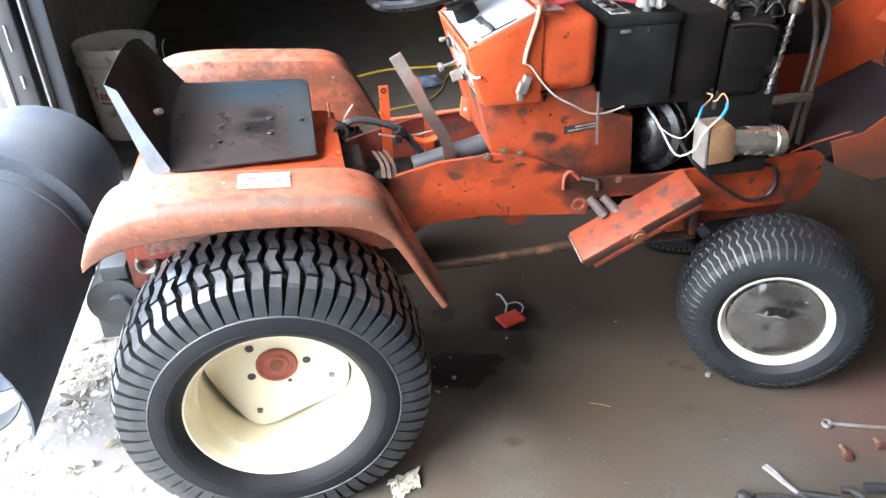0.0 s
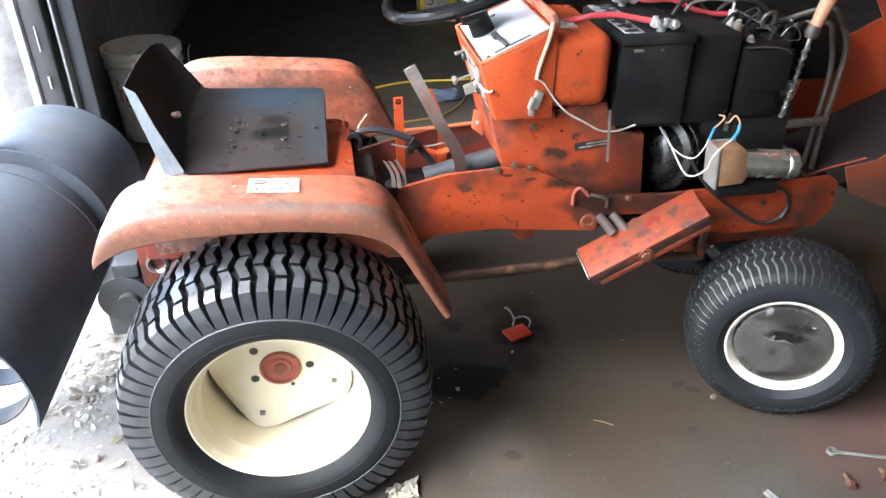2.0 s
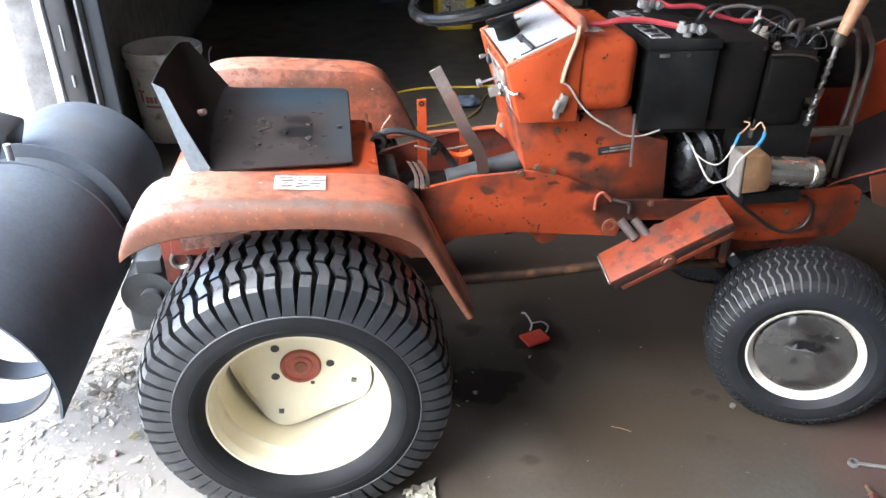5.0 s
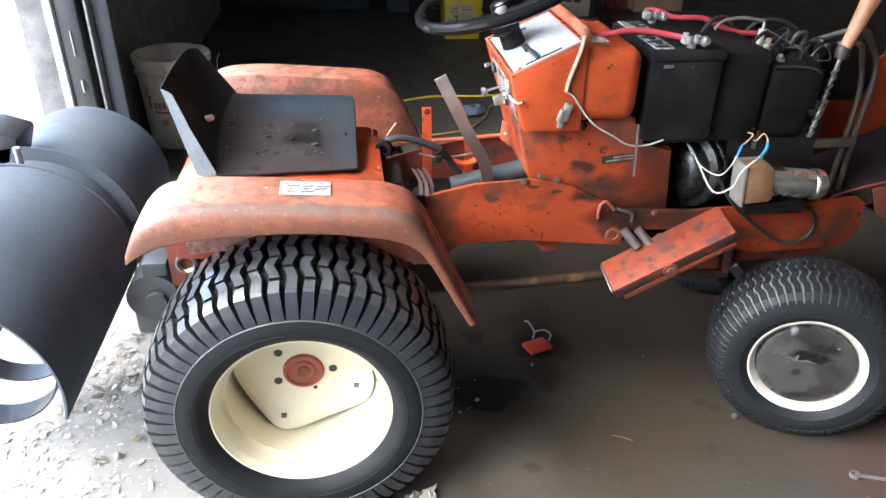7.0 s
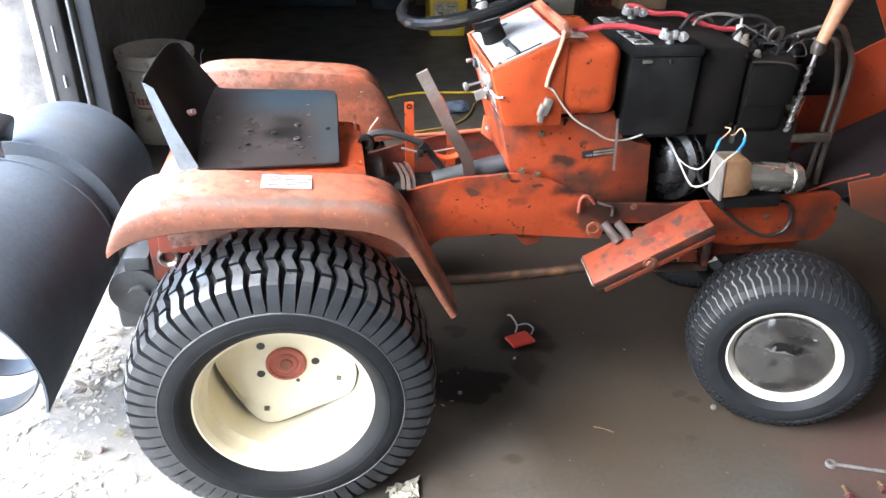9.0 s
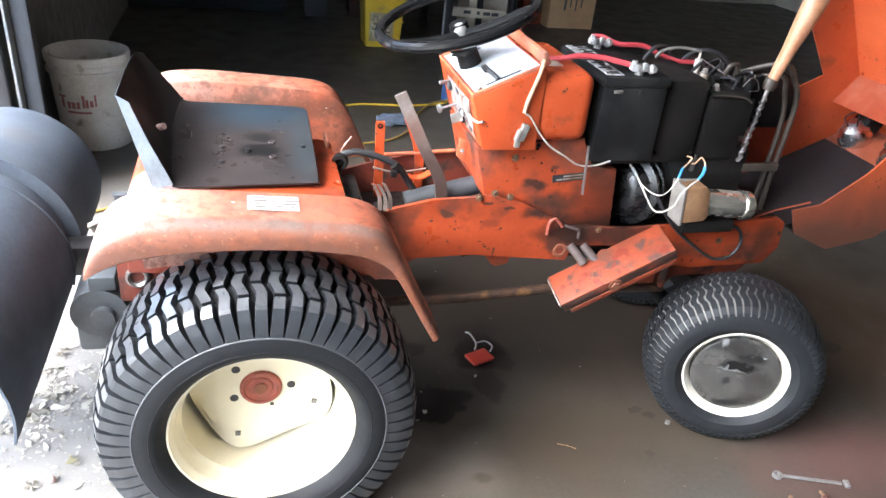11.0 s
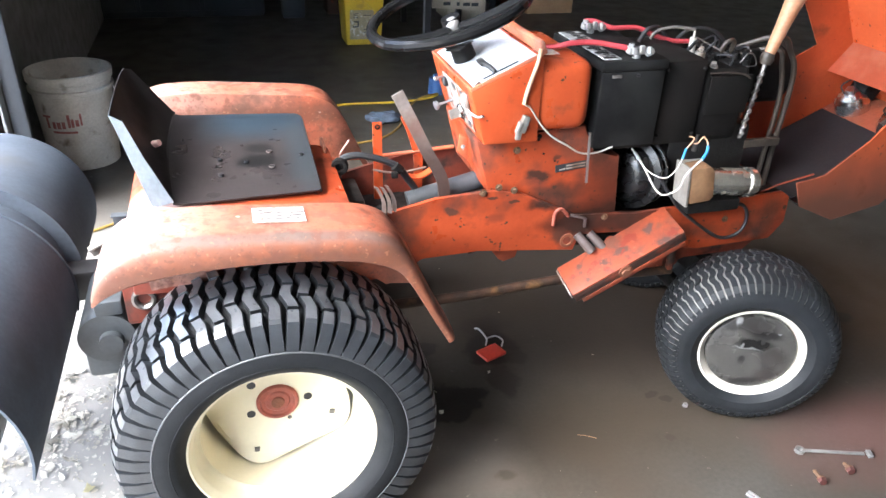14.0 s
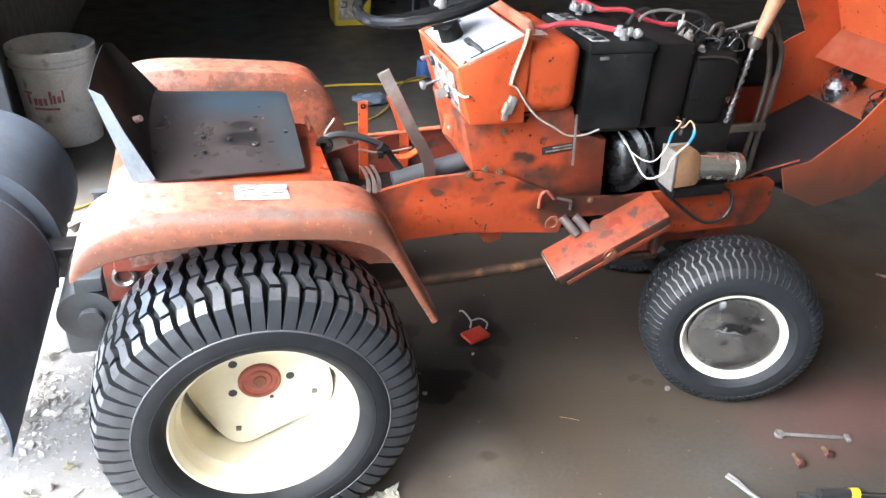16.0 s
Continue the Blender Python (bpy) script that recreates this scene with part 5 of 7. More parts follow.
box(bm, on_face(0.50, 0.455), (0.085, 0.17, 0.003), Mf, bev=0.001)
part("switch_plate", bm, FACEPLATE, dash, "scratched pale switch plate")
for t, y, r, mat_, nm, h in ((0.30, 0.385, 0.019, DULLZINC, "ammeter", 0.007), (0.58, 0.42, 0.017, CHROME, "ignition_switch", 0.012), (0.28, 0.52, 0.011, BLACKMETAL, "push_button", 0.010)):
    bm = B()
    p = on_face(t, y)
    lathe(bm, [(0, r), (h * 0.7, r), (h, r * 0.8), (h * 0.8, r * 0.7), (h * 0.8, 0)], p, fn, seg=20)
    part(nm, bm, mat_, dash)
for t, y, L_, r in ((0.60, 0.50, 0.046, 0.010), (0.30, 0.56, 0.020, 0.005)):
    bm = B()
    p = on_face(t, y)
    cyl(bm, p, p + fn * L_, 0.003, seg=8)
    lathe(bm, [(L_ - 0.012, 0.004), (L_ - 0.008, r), (L_ - 0.002, r), (L_, r * 0.7), (L_, 0)], p, fn, seg=18)
    part("pull_knob", bm, GALV, dash)
bm = B()
p = on_face(0.58, 0.42)
box(bm, p + fn * 0.022, (0.022, 0.003, 0.024), Mf, bev=0.001)
part("key", bm, DULLZINC, dash)
for t, y, a, b in ((0.22, 0.40, 0.012, 0.030), (0.22, 0.46, 0.010, 0.022), (0.80, 0.46, 0.008, 0.05), (0.75, 0.39, 0.010, 0.016), (0.45, 0.38, 0.020, 0.008)):
    bm = B()
    box(bm, on_face(t, y) + fn * 0.002, (a, b, 0.0015), Mf)
    part("print_bar", bm, BLACKMETAL, dash)
bm = B()
tube(bm, [on_face(0.34, 0.395), on_face(0.42, 0.37) + fn * 0.004, Vector((0.436, 0.334, 0.738)), Vector((0.443, 0.327, 0.7365)), Vector((0.449, 0.3275, 0.738))], 0.0024, seg=8)
clip = part("spring_clip", bm, LABELW, dash, "white curved wire clip")
bm = B()
tube(bm, [(0.449, 0.3275, 0.738), (0.453, 0.328, 0.7375)], 0.0029, curved=False, seg=8)
part("clip_tip", bm, BLACKHOSE, clip)
bm = B()
tube(bm, [(0.561, 0.326, 0.868), (0.557, 0.326, 0.839), (0.541, 0.327, 0.784), (0.537, 0.327, 0.758)], 0.0042)
part("wire_sleeve", bm, TANWIRE, dash, "tan sleeve over the wire")
bm = B()
tube(bm, [(0.541, 0.329, 0.756), (0.554, 0.331, 0.747), (0.577, 0.332, 0.715), (0.598, 0.332, 0.692), (0.620, 0.334, 0.675), (0.648, 0.336, 0.659), (0.691, 0.355, 0.631), (0.73, 0.356, 0.628), (0.768, 0.356, 0.639)], 0.0020)
part("white_wire", bm, WHITEWIRE, dash, "dirty white wire")
bm = B()
box(bm, (0.5395, 0.325, 0.717), (0.016, 0.014, 0.036), Matrix.Rotation(0.30, 3, "Y"), bev=0.003)
box(bm, (0.528, 0.321, 0.712), (0.010, 0.012, 0.026), Matrix.Rotation(0.30, 3, "Y"), bev=0.003)
box(bm, (0.531, 0.328, 0.692), (0.012, 0.008, 0.018), Matrix.Rotation(0.1, 3, "Y"), bev=0.002)
part("wire_connector", bm, DULLZINC, dash)
for p in ((0.547, 0.3655, 0.644),):
    bm = B()
    bolt(bm, p, (0, -1, 0), 0.0055, 0.006)
    part("pedestal_bolt", bm, BOLTM, ped)
bm = B()
box(bm, (0.678, 0.3645, 0.5965), (0.074, 0.003, 0.017), Matrix.Rotation(-0.10, 3, "Y"), bev=0.001)
plate = part("maker_plate", bm, BLACKMETAL, ped, "small worn metal plate")
for x0, x1, z in ((0.650, 0.664, 0.594), (0.666, 0.712, 0.601), (0.666, 0.712, 0.594)):
    bm = B()
    box(bm, ((x0 + x1) / 2, 0.3628, z + (x0 + x1 - 1.36) * 0.05), (x1 - x0, 0.0015, 0.0035), Matrix.Rotation(-0.10, 3, "Y"))
    part("print_bar", bm, DULLZINC, plate)
bm = B()
bolt(bm, (0.596, 0.3655, 0.672), (0, -1, 0), 0.0035, 0.003)
part("pedestal_rivet", bm, GREASE, ped)
bm = B()
cyl(bm, (0.703, 0.345, 0.68), (0.711, 0.345, 0.563), 0.003, seg=8)
part("dip_rod", bm, STEEL, ped)

# levers and pedals in front of the seat
def strap(name, pts, w, th, mat_, y_dir=(0, 1, 0), label=""):
    """A flat bar bent along pts, w wide in the plane of the bend."""
    P = smooth_path(pts, 5)
    yv = Vector(y_dir)
    bm = B()
    rows = []
    for i, p in enumerate(P):
        dd_ = (P[min(i + 1, len(P) - 1)] - P[max(i - 1, 0)]).normalized()
        sv = dd_.cross(yv).normalized()
        ww = w
        rows.append([bm.verts.new(p + sv * a * ww / 2 + yv * b * th / 2) for a, b in ((-1, -1), (1, -1), (1, 1), (-1, 1))])
    for a, b in zip(rows, rows[1:]):
        for k in range(4):
            j2 = (k + 1) % 4
            bm.faces.new((a[k], a[j2], b[j2], b[k]))
    bm.faces.new(rows[0][::-1])
    bm.faces.new(rows[-1])
    return part(name, bm, mat_, tractor, label, 30)


strap("lift_lever", [(0.297, 0.418, 0.765), (0.330, 0.418, 0.700), (0.364, 0.419, 0.632), (0.398, 0.420, 0.570), (0.406, 0.420, 0.520), (0.404, 0.420, 0.49)], 0.026, 0.007, LEVERB, label="bare flat steel lift lever, browned below")
for pts in ([(0.286, 0.57, 0.650), (0.287, 0.57, 0.60), (0.289, 0.57, 0.44)], [(0.357, 0.60, 0.652), (0.378, 0.60, 0.60), (0.392, 0.60, 0.54), (0.392, 0.60, 0.45)]):
    bar = strap("pedal_bar", pts, 0.021, 0.006, ORANGE)
    bm = B()
    p = Vector(pts[0]) + (Vector(pts[1]) - Vector(pts[0])).normalized() * 0.010
    lathe(bm, [(-0.003, 0.003), (-0.005, 0.0035), (-0.005, 0.0060), (-0.003, 0.0065)], p, (0, 1, 0), seg=16)
    part("pivot_bush", bm, GREASE, bar)
bm = B()
tube(bm, [(0.17, 2 * YC - 0.37, 0.556), (0.30, 2 * YC - 0.37, 0.556), (0.48, 2 * YC - 0.37, 0.566)], 0.005)
part("rail_lip", bm, FADED, tractor)
bm = B()
rows = [[(0.335 + 0.012 * k, 2 * YC - 0.40 - o, 0.535 - 0.02 * math.sin(k / 7 * math.pi)) for o in (0, 0.025)] for k in range(8)]
sheet(bm, rows, 0.004)
part("clip_bracket", bm, ORANGE, tractor)
bm = B()
prism(bm, [(0.428, 0.676), (0.447, 0.668), (0.448, 0.616), (0.424, 0.636)], 0.398, 0.403, 0.001)
tab = part("pedestal_tab", bm, FADED, tractor, "pale side tab with a hole")
bm = B()
cyl(bm, (0.436, 0.3985, 0.648), (0.436, 0.3965, 0.648), 0.0045, seg=12)
part("bolt_hole", bm, LABELGREY, tab)
for x, z, r in ((0.595, 0.664, 0.0032), (0.610, 0.631, 0.0028), (0.638, 0.612, 0.0024)):
    bm = B()
    cyl(bm, (x, 0.3665, z), (x, 0.3650, z), r, seg=12)
    part("rivet_hole", bm, GREASE, ped)
bm = B()
cyl(bm, (0.33, 0.45, 0.505), (0.52, 0.45, 0.55), 0.022, seg=20)
part("steering_tube", bm, COLUMNM, tractor, "grey steering column tube")
bm = B()
tube(bm, [(0.178, 0.46, 0.572), (0.179, 0.46, 0.600), (0.192, 0.46, 0.616), (0.219, 0.46, 0.620), (0.251, 0.46, 0.613), (0.283, 0.46, 0.601), (0.312, 0.46, 0.584), (0.333, 0.46, 0.554), (0.359, 0.46, 0.516), (0.372, 0.46, 0.500)], 0.0078)
hose = part("hydraulic_hose", bm, BLACKHOSE, tractor, "black rubber hose")
bm = B()
cyl(bm, (0.300, 0.452, 0.592), (0.314, 0.452, 0.580), 0.0105, seg=16)
box(bm, (0.298, 0.440, 0.576), (0.014, 0.012, 0.014), bev=0.002)
part("hose_clamp", bm, GREASE, hose)
bm = B()
lathe(bm, [(-0.012, 0.010), (-0.012, 0.017), (0.0, 0.0185), (0.010, 0.016), (0.010, 0.010)], (0.181, 0.452, 0.602), (0.25, 1, 0), seg=24, close=True)
part("hose_fitting", bm, GREASE, hose)
bm = B()
tube(bm, [(0.262, 0.50, 0.566), (0.30, 0.50, 0.556), (0.345, 0.50, 0.556), (0.385, 0.50, 0.562)], 0.0026, seg=8)
part("brake_rod", bm, LEVERM, tractor)
bm = B()
cyl(bm, (0.205, 0.36, 0.530), (0.205, 0.50, 0.530), 0.020, seg=20)
cyl(bm, (0.245, 0.335, 0.55), (0.25, 0.35, 0.50), 0.013, seg=14)
part("spring_seat", bm, GREASE, tractor)
for x0, dy in ((0.233, 0.0), (0.244, -0.004), (0.255, 0.002)):
    bm = B()
    rows = []
    for k in range(7):
        t = k / 6
        rows.append([(x0 + 0.016 * t + 0.006 * math.sin(t * 3.14) + o, 0.325 + dy, 0.606 - 0.058 * t - o * 0.4) for o in (-0.004, 0.004)])
    sheet(bm, rows, 0.005)
    part("lever_block", bm, LEVERM, tractor, "worn pale steel lever end")
bm = B()
tube(bm, [(0.191, 0.50, 0.598), (0.191, 0.50, 0.611), (0.211, 0.50, 0.640)], 0.0022, seg=6)
part("cotter_pin", bm, PALEPINK, tractor, "thin pale pin")
bm = B()
box(bm, (0.160, 0.545, 0.585), (0.006, 0.06, 0.075), bev=0.002)
part("deck_edge", bm, FENDERM, tractor)
bm = B()
box(bm, (0.19, 0.40, 0.535), (0.05, 0.12, 0.07), bev=0.008)
part("valve_block", bm, CRANK, tractor)

# engine
bm = B()
box(bm, (1.05, 0.50, 0.57), (0.22, 0.20, 0.17), bev=0.015)
engine = part("crankcase", bm, CRANK, tractor, "greasy black engine crankcase")
bm = B()
box(bm, (0.930, 0.48, 0.722), (0.112, 0.215, 0.195), bev=0.012)
part("blower_housing", bm, BLOWER, engine)
bm = B()
box(bm, (1.049, 0.485, 0.708), (0.120, 0.205, 0.172), bev=0.018, seg=3)
part("cylinder_shroud", bm, GREASE, engine)
for p in ((0.885, 0.373, 0.80), (0.975, 0.373, 0.80), (0.885, 0.373, 0.65), (0.975, 0.373, 0.65)):
    bm = B()
    bolt(bm, p, (0, -1, 0), 0.0035, 0.006)
    part("housing_bolt", bm, GREASE, engine)
bm = B()
tube(bm, [(0.995, 0.376, 0.786), (1.043, 0.376, 0.786), (1.084, 0.376, 0.780), (1.103, 0.378, 0.770)], 0.0022, seg=8)
part("shroud_rim", bm, TUBEM, engine)
bm = B()
box(bm, (1.056, 0.3815, 0.734), (0.109, 0.008, 0.089), bev=0.003)
part("shroud_panel", bm, BLOWER, engine, "dusty black sheet panel")
random.seed(9)
for k in range(10):
    x, y = random.uniform(0.99, 1.12), random.uniform(0.40, 0.54)
    bm = B()
    hh = random.uniform(0.79, 0.83)
    cyl(bm, (x, y, 0.75), (x, y, hh), random.uniform(0.006, 0.014), seg=12)
    bolt(bm, (x, y, hh), (random.uniform(-.3, .3), random.uniform(-.4, .1), 1), 0.006, 0.012)
    part("carburettor_part", bm, GREASE if k % 4 else DULLZINC, engine)
bm = B()
box(bm, (1.085, 0.43, 0.775), (0.06, 0.05, 0.05), bev=0.012)
part("carburettor", bm, GREASE, engine)
bm = B()
pc = Vector((0.905, 0.455, 0.535))
lathe(bm, [(0.0, 0.080), (0.008, 0.090), (0.018, 0.090), (0.022, 0.078), (0.030, 0.078), (0.034, 0.090), (0.044, 0.090), (0.050, 0.074), (0.062, 0.070), (0.075, 0.058), (0.082, 0.036), (0.084, 0.0)], pc, (-0.88, -0.47, 0.05), seg=48)
part("drive_pulley", bm, PULLEYM, engine, "black clutch pulley")
bm = B()
lathe(bm, [(0.0, 0.0), (0.0, 0.030), (0.004, 0.032), (0.098, 0.032), (0.100, 0.0295), (0.112, 0.0295), (0.114, 0.032), (0.134, 0.032), (0.140, 0.029), (0.145, 0.024), (0.145, 0.0)], (1.0, 0.33, 0.548), (0.138, -0.005, -0.013), seg=36)
part("starter_motor", bm, STARTM, engine, "scratched chrome starter motor")
bm = B()
lathe(bm, [(0.116, 0.0325), (0.117, 0.0352), (0.131, 0.0352), (0.132, 0.0325)], (1.0, 0.33, 0.548), (0.138, -0.005, -0.013), seg=36)
part("starter_cap", bm, STARTM, engine)
bm = B()
prism(bm, [(0.928, 0.603), (0.9345, 0.603), (0.9435, 0.506), (0.937, 0.506)], 0.287, 0.342, 0.0015)
box(bm, (0.965, 0.338, 0.556), (0.056, 0.006, 0.090), bev=0.001)
part("solenoid_body", bm, ZINCPALE, engine, "pale zinc solenoid bracket")
bm = B()
prism(bm, [(0.936, 0.597), (0.984, 0.603), (0.999, 0.588), (1.009, 0.526), (1.001, 0.515), (0.9455, 0.511)], 0.289, 0.333, 0.004)
part("solenoid_cover", bm, BROWNBOX, engine, "rusty brown solenoid cover")
bm = B()
box(bm, (1.03, 0.34, 0.49), (0.14, 0.07, 0.03), bev=0.006)
part("starter_bracket", bm, GREASE, engine)
bm = B()
cyl(bm, (0.968, 0.338, 0.622), (0.968, 0.338, 0.645), 0.008, seg=12)
cyl(bm, (0.968, 0.338, 0.645), (0.968, 0.338, 0.660), 0.0035, seg=8)
part("terminal_post", bm, CRANK, engine)
bm = B()
cyl(bm, (1.02, 0.50, 0.80), (1.02, 0.50, 0.835), 0.008, seg=12)
cyl(bm, (1.02, 0.50, 0.835), (1.02, 0.50, 0.85), 0.003, seg=8)
part("spark_plug", bm, WHITEWIRE, engine, "white spark plug")
random.seed(4)
for k in range(6):
    x0, y0 = random.uniform(1.03, 1.17), random.uniform(0.40, 0.55)
    bm = B()
    tube(bm, [(x0, y0, 0.77), (x0 + random.uniform(-.03, .03), y0 + random.uniform(-.03, .03), 0.815 + random.uniform(0, .02)), (x0 + random.uniform(-.06, .06), y0 + random.uniform(-.05, .05), 0.80), (x0 + random.uniform(-.06, .06), y0 + random.uniform(-.05, .05), 0.765)], random.uniform(0.002, 0.0045), seg=6)
    part("linkage", bm, (BLACKHOSE, GREASE, BLACKHOSE)[k % 3], engine)
bm = B()
tube(bm, [(0.918, 0.52, 0.830), (0.935, 0.52, 0.847), (0.972, 0.51, 0.857), (1.02, 0.50, 0.852)], 0.004)
part("plug_lead", bm, GREYHOSE, engine, "grey spark plug lead")
bm = B()
for x, y in ((1.05, 0.45), (1.09, 0.43), (1.12, 0.47), (1.16, 0.45), (1.08, 0.52), (1.14, 0.54)):
    bm = B()
    cyl(bm, (x, y, 0.77), (x, y, 0.815), 0.012, 0.010, seg=12)
    part("valve_stud", bm, GREASE, engine)
for pts, r, mt in (([(1.02, 0.49, 0.838), (1.05, 0.47, 0.822), (1.085, 0.44, 0.806)], 0.0016, STEEL), ([(1.083, 0.40, 0.80), (1.10, 0.40, 0.82), (1.125, 0.41, 0.812), (1.135, 0.41, 0.79), (1.10, 0.395, 0.792)], 0.0014, STEEL),
                   ([(1.06, 0.45, 0.80), (1.065, 0.44, 0.835), (1.085, 0.44, 0.838), (1.09, 0.45, 0.80)], 0.0055, TUBEM), ([(0.97, 0.44, 0.823), (0.995, 0.45, 0.838), (1.02, 0.47, 0.822), (1.06, 0.50, 0.82)], 0.004, BLACKHOSE),
                   ([(1.0, 0.56, 0.80), (1.04, 0.55, 0.842), (1.10, 0.54, 0.838), (1.15, 0.54, 0.80)], 0.0045, BLACKHOSE), ([(0.895, 0.53, 0.82), (0.92, 0.54, 0.846), (0.955, 0.55, 0.848), (0.985, 0.55, 0.82)], 0.005, BLACKHOSE)):
    bm = B()
    tube(bm, pts, r, seg=8)
    part("control_wire", bm, mt, engine)
bm = B()
cyl(bm, (1.16, 0.52, 0.735), (1.28, 0.52, 0.735), 0.07, seg=32)
part("muffler", bm, GREASE, engine)
bm = B()
tube(bm, [(1.14, 0.54, 0.77), (1.204, 0.44, 0.818), (1.235, 0.44, 0.773), (1.251, 0.44, 0.702), (1.25, 0.44, 0.60), (1.246, 0.44, 0.48)], 0.0062, seg=10)
part("exhaust_tube", bm, TUBEM, engine, "bent grey metal tube")
bm = B()
tube(bm, [(1.15, 0.54, 0.79), (1.206, 0.44, 0.846), (1.25, 0.44, 0.806), (1.272, 0.44, 0.764), (1.276, 0.44, 0.70), (1.271, 0.44, 0.568), (1.272, 0.44, 0.465)], 0.0066, seg=10)
part("exhaust_tube", bm, TUBEM, engine, "bent grey metal tube")
bm = B()
box(bm, (1.20, 0.405, 0.60), (0.10, 0.012, 0.02), bev=0.002)
part("tube_clamp", bm, TUBEM, engine)
bm = B()
tube(bm, [(0.845, 0.40, 0.612), (0.854, 0.38, 0.596), (0.860, 0.36, 0.580), (0.876, 0.32, 0.540), (0.889, 0.30, 0.537), (0.904, 0.278, 0.562), (0.911, 0.276, 0.589), (0.929, 0.276, 0.612), (0.956, 0.285, 0.626)], 0.0021)
part("coil_wire", bm, WHITEWIRE, engine, "white wire looped over the solenoid")
bm = B()
tube(bm, [(0.860, 0.36, 0.580), (0.874, 0.335, 0.571), (0.887, 0.31, 0.574), (0.890, 0.285, 0.601), (0.903, 0.285, 0.631)], 0.0015)
part("coil_wire", bm, WHITEWIRE, engine, "white wire looped over the solenoid")
bm = B()
cyl(bm, (0.849, 0.392, 0.606), (0.855, 0.377, 0.593), 0.0042, seg=10)
part("wire_crimp", bm, GALV, engine)
bm = B()
tube(bm, [(0.952, 0.284, 0.624), (0.963, 0.290, 0.633), (0.969, 0.295, 0.640), (0.973, 0.302, 0.646)], 0.0036, seg=8)
part("wire_terminal", bm, SKYBLUE, engine)
bm = B()
tube(bm, [(0.902, 0.285, 0.628), (0.909, 0.291, 0.640), (0.914, 0.296, 0.647)], 0.0028, seg=8)
part("wire_terminal", bm, SKYBLUE, engine)
bm = B()
tube(bm, [(0.914, 0.296, 0.647), (0.933, 0.31, 0.651), (0.943, 0.315, 0.662), (0.933, 0.320, 0.665)], 0.0018, seg=6)
tube(bm, [(0.973, 0.302, 0.646), (0.976, 0.310, 0.652), (0.967, 0.315, 0.663), (0.959, 0.320, 0.648), (0.962, 0.336, 0.640)], 0.0018, seg=6)
part("terminal_loop", bm, TANWIRE, engine, "bare yellowed wire loops")
bm = B()
tube(bm, [(0.90, 0.36, 0.56), (0.94, 0.345, 0.502), (0.975, 0.345, 0.465), (1.034, 0.345, 0.419), (1.10, 0.345, 0.380), (1.148, 0.345, 0.385), (1.166, 0.345, 0.42), (1.147, 0.345, 0.462), (1.097, 0.345, 0.470)], 0.0042)
part("starter_lead", bm, BLACKHOSE, engine, "black starter lead")

# hood tipped forward
hood_side = [(1.277, 0.514), (1.306, 0.448), (1.418, 0.399), (1.558, 0.429), (1.688, 0.539), (1.66, 0.68), (1.36, 1.23), (1.30, 1.20), (1.55, 0.735), (1.535, 0.70), (1.462, 0.61), (1.355, 0.527)]
HY0, HY1 = 0.335, 2 * YC - 0.345
bm = B()
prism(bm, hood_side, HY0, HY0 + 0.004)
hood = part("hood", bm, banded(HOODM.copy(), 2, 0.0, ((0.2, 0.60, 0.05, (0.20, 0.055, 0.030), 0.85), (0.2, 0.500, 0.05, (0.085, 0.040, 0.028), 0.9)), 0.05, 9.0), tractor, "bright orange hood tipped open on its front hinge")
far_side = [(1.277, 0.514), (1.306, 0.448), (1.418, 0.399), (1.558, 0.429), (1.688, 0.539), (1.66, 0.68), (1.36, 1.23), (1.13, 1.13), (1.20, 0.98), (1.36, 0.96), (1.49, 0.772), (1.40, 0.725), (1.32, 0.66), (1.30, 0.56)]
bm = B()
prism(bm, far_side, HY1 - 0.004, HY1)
# shade cast by the engine is painted on the far side
part("hood_side", bm, banded(HOODM.copy(), 0, 0.0, ((1.0, 1.46, 0.07, (0.150, 0.030, 0.015), 0.9),), 0.05, 8.0), hood, "far hood side with the engine's shade painted on")
bm = B()
rows = []
for x, z in ((1.36, 1.23), (1.50, 0.975), (1.60, 0.79), (1.66, 0.68), (1.69, 0.60), (1.688, 0.539)):
    rows.append([(x, HY0 + 0.004 + (HY1 - HY0 - 0.008) * k / 6, z) for k in range(7)])
sheet(bm, rows, 0.003)
part("hood_top", bm, HOODM, hood)
bm = B()
rows = []
for x, z in ((1.688, 0.539), (1.558, 0.429), (1.418, 0.399), (1.306, 0.448)):
    rows.append([(x, HY0 + 0.004 + (HY1 - HY0 - 0.008) * k / 6, z) for k in range(7)])
sheet(bm, rows, 0.003)
part("grille_panel", bm, BLACKMETAL, hood)
bm = B()
V = [bm.verts.new(p) for p in ((1.285, HY0 + 0.012, 0.468), (1.295, HY1 - 0.006, 0.468), (1.565, HY1 - 0.006, 0.592), (1.565, HY0 + 0.006, 0.592))]
bm.faces.new(V)
bmesh.ops.solidify(bm, geom=bm.faces[:], thickness=0.003)
DUCT = material("dark_duct_lining", (0.025, 0.019, 0.021), (0.034, 0.027, 0.029), rough=0.8, bump=0.2, scale=12)
part("duct_lining", bm, DUCT, hood)
bm = B()
V = [bm.verts.new(p) for p in ((1.565, HY0 + 0.006, 0.592), (1.565, HY1 - 0.006, 0.592), (1.665, HY1 - 0.006, 0.64), (1.665, HY0 + 0.006, 0.64))]
bm.faces.new(V)
bmesh.ops.solidify(bm, geom=bm.faces[:], thickness=0.003)
part("lamp_panel", bm, FADED, hood)
bm = B()
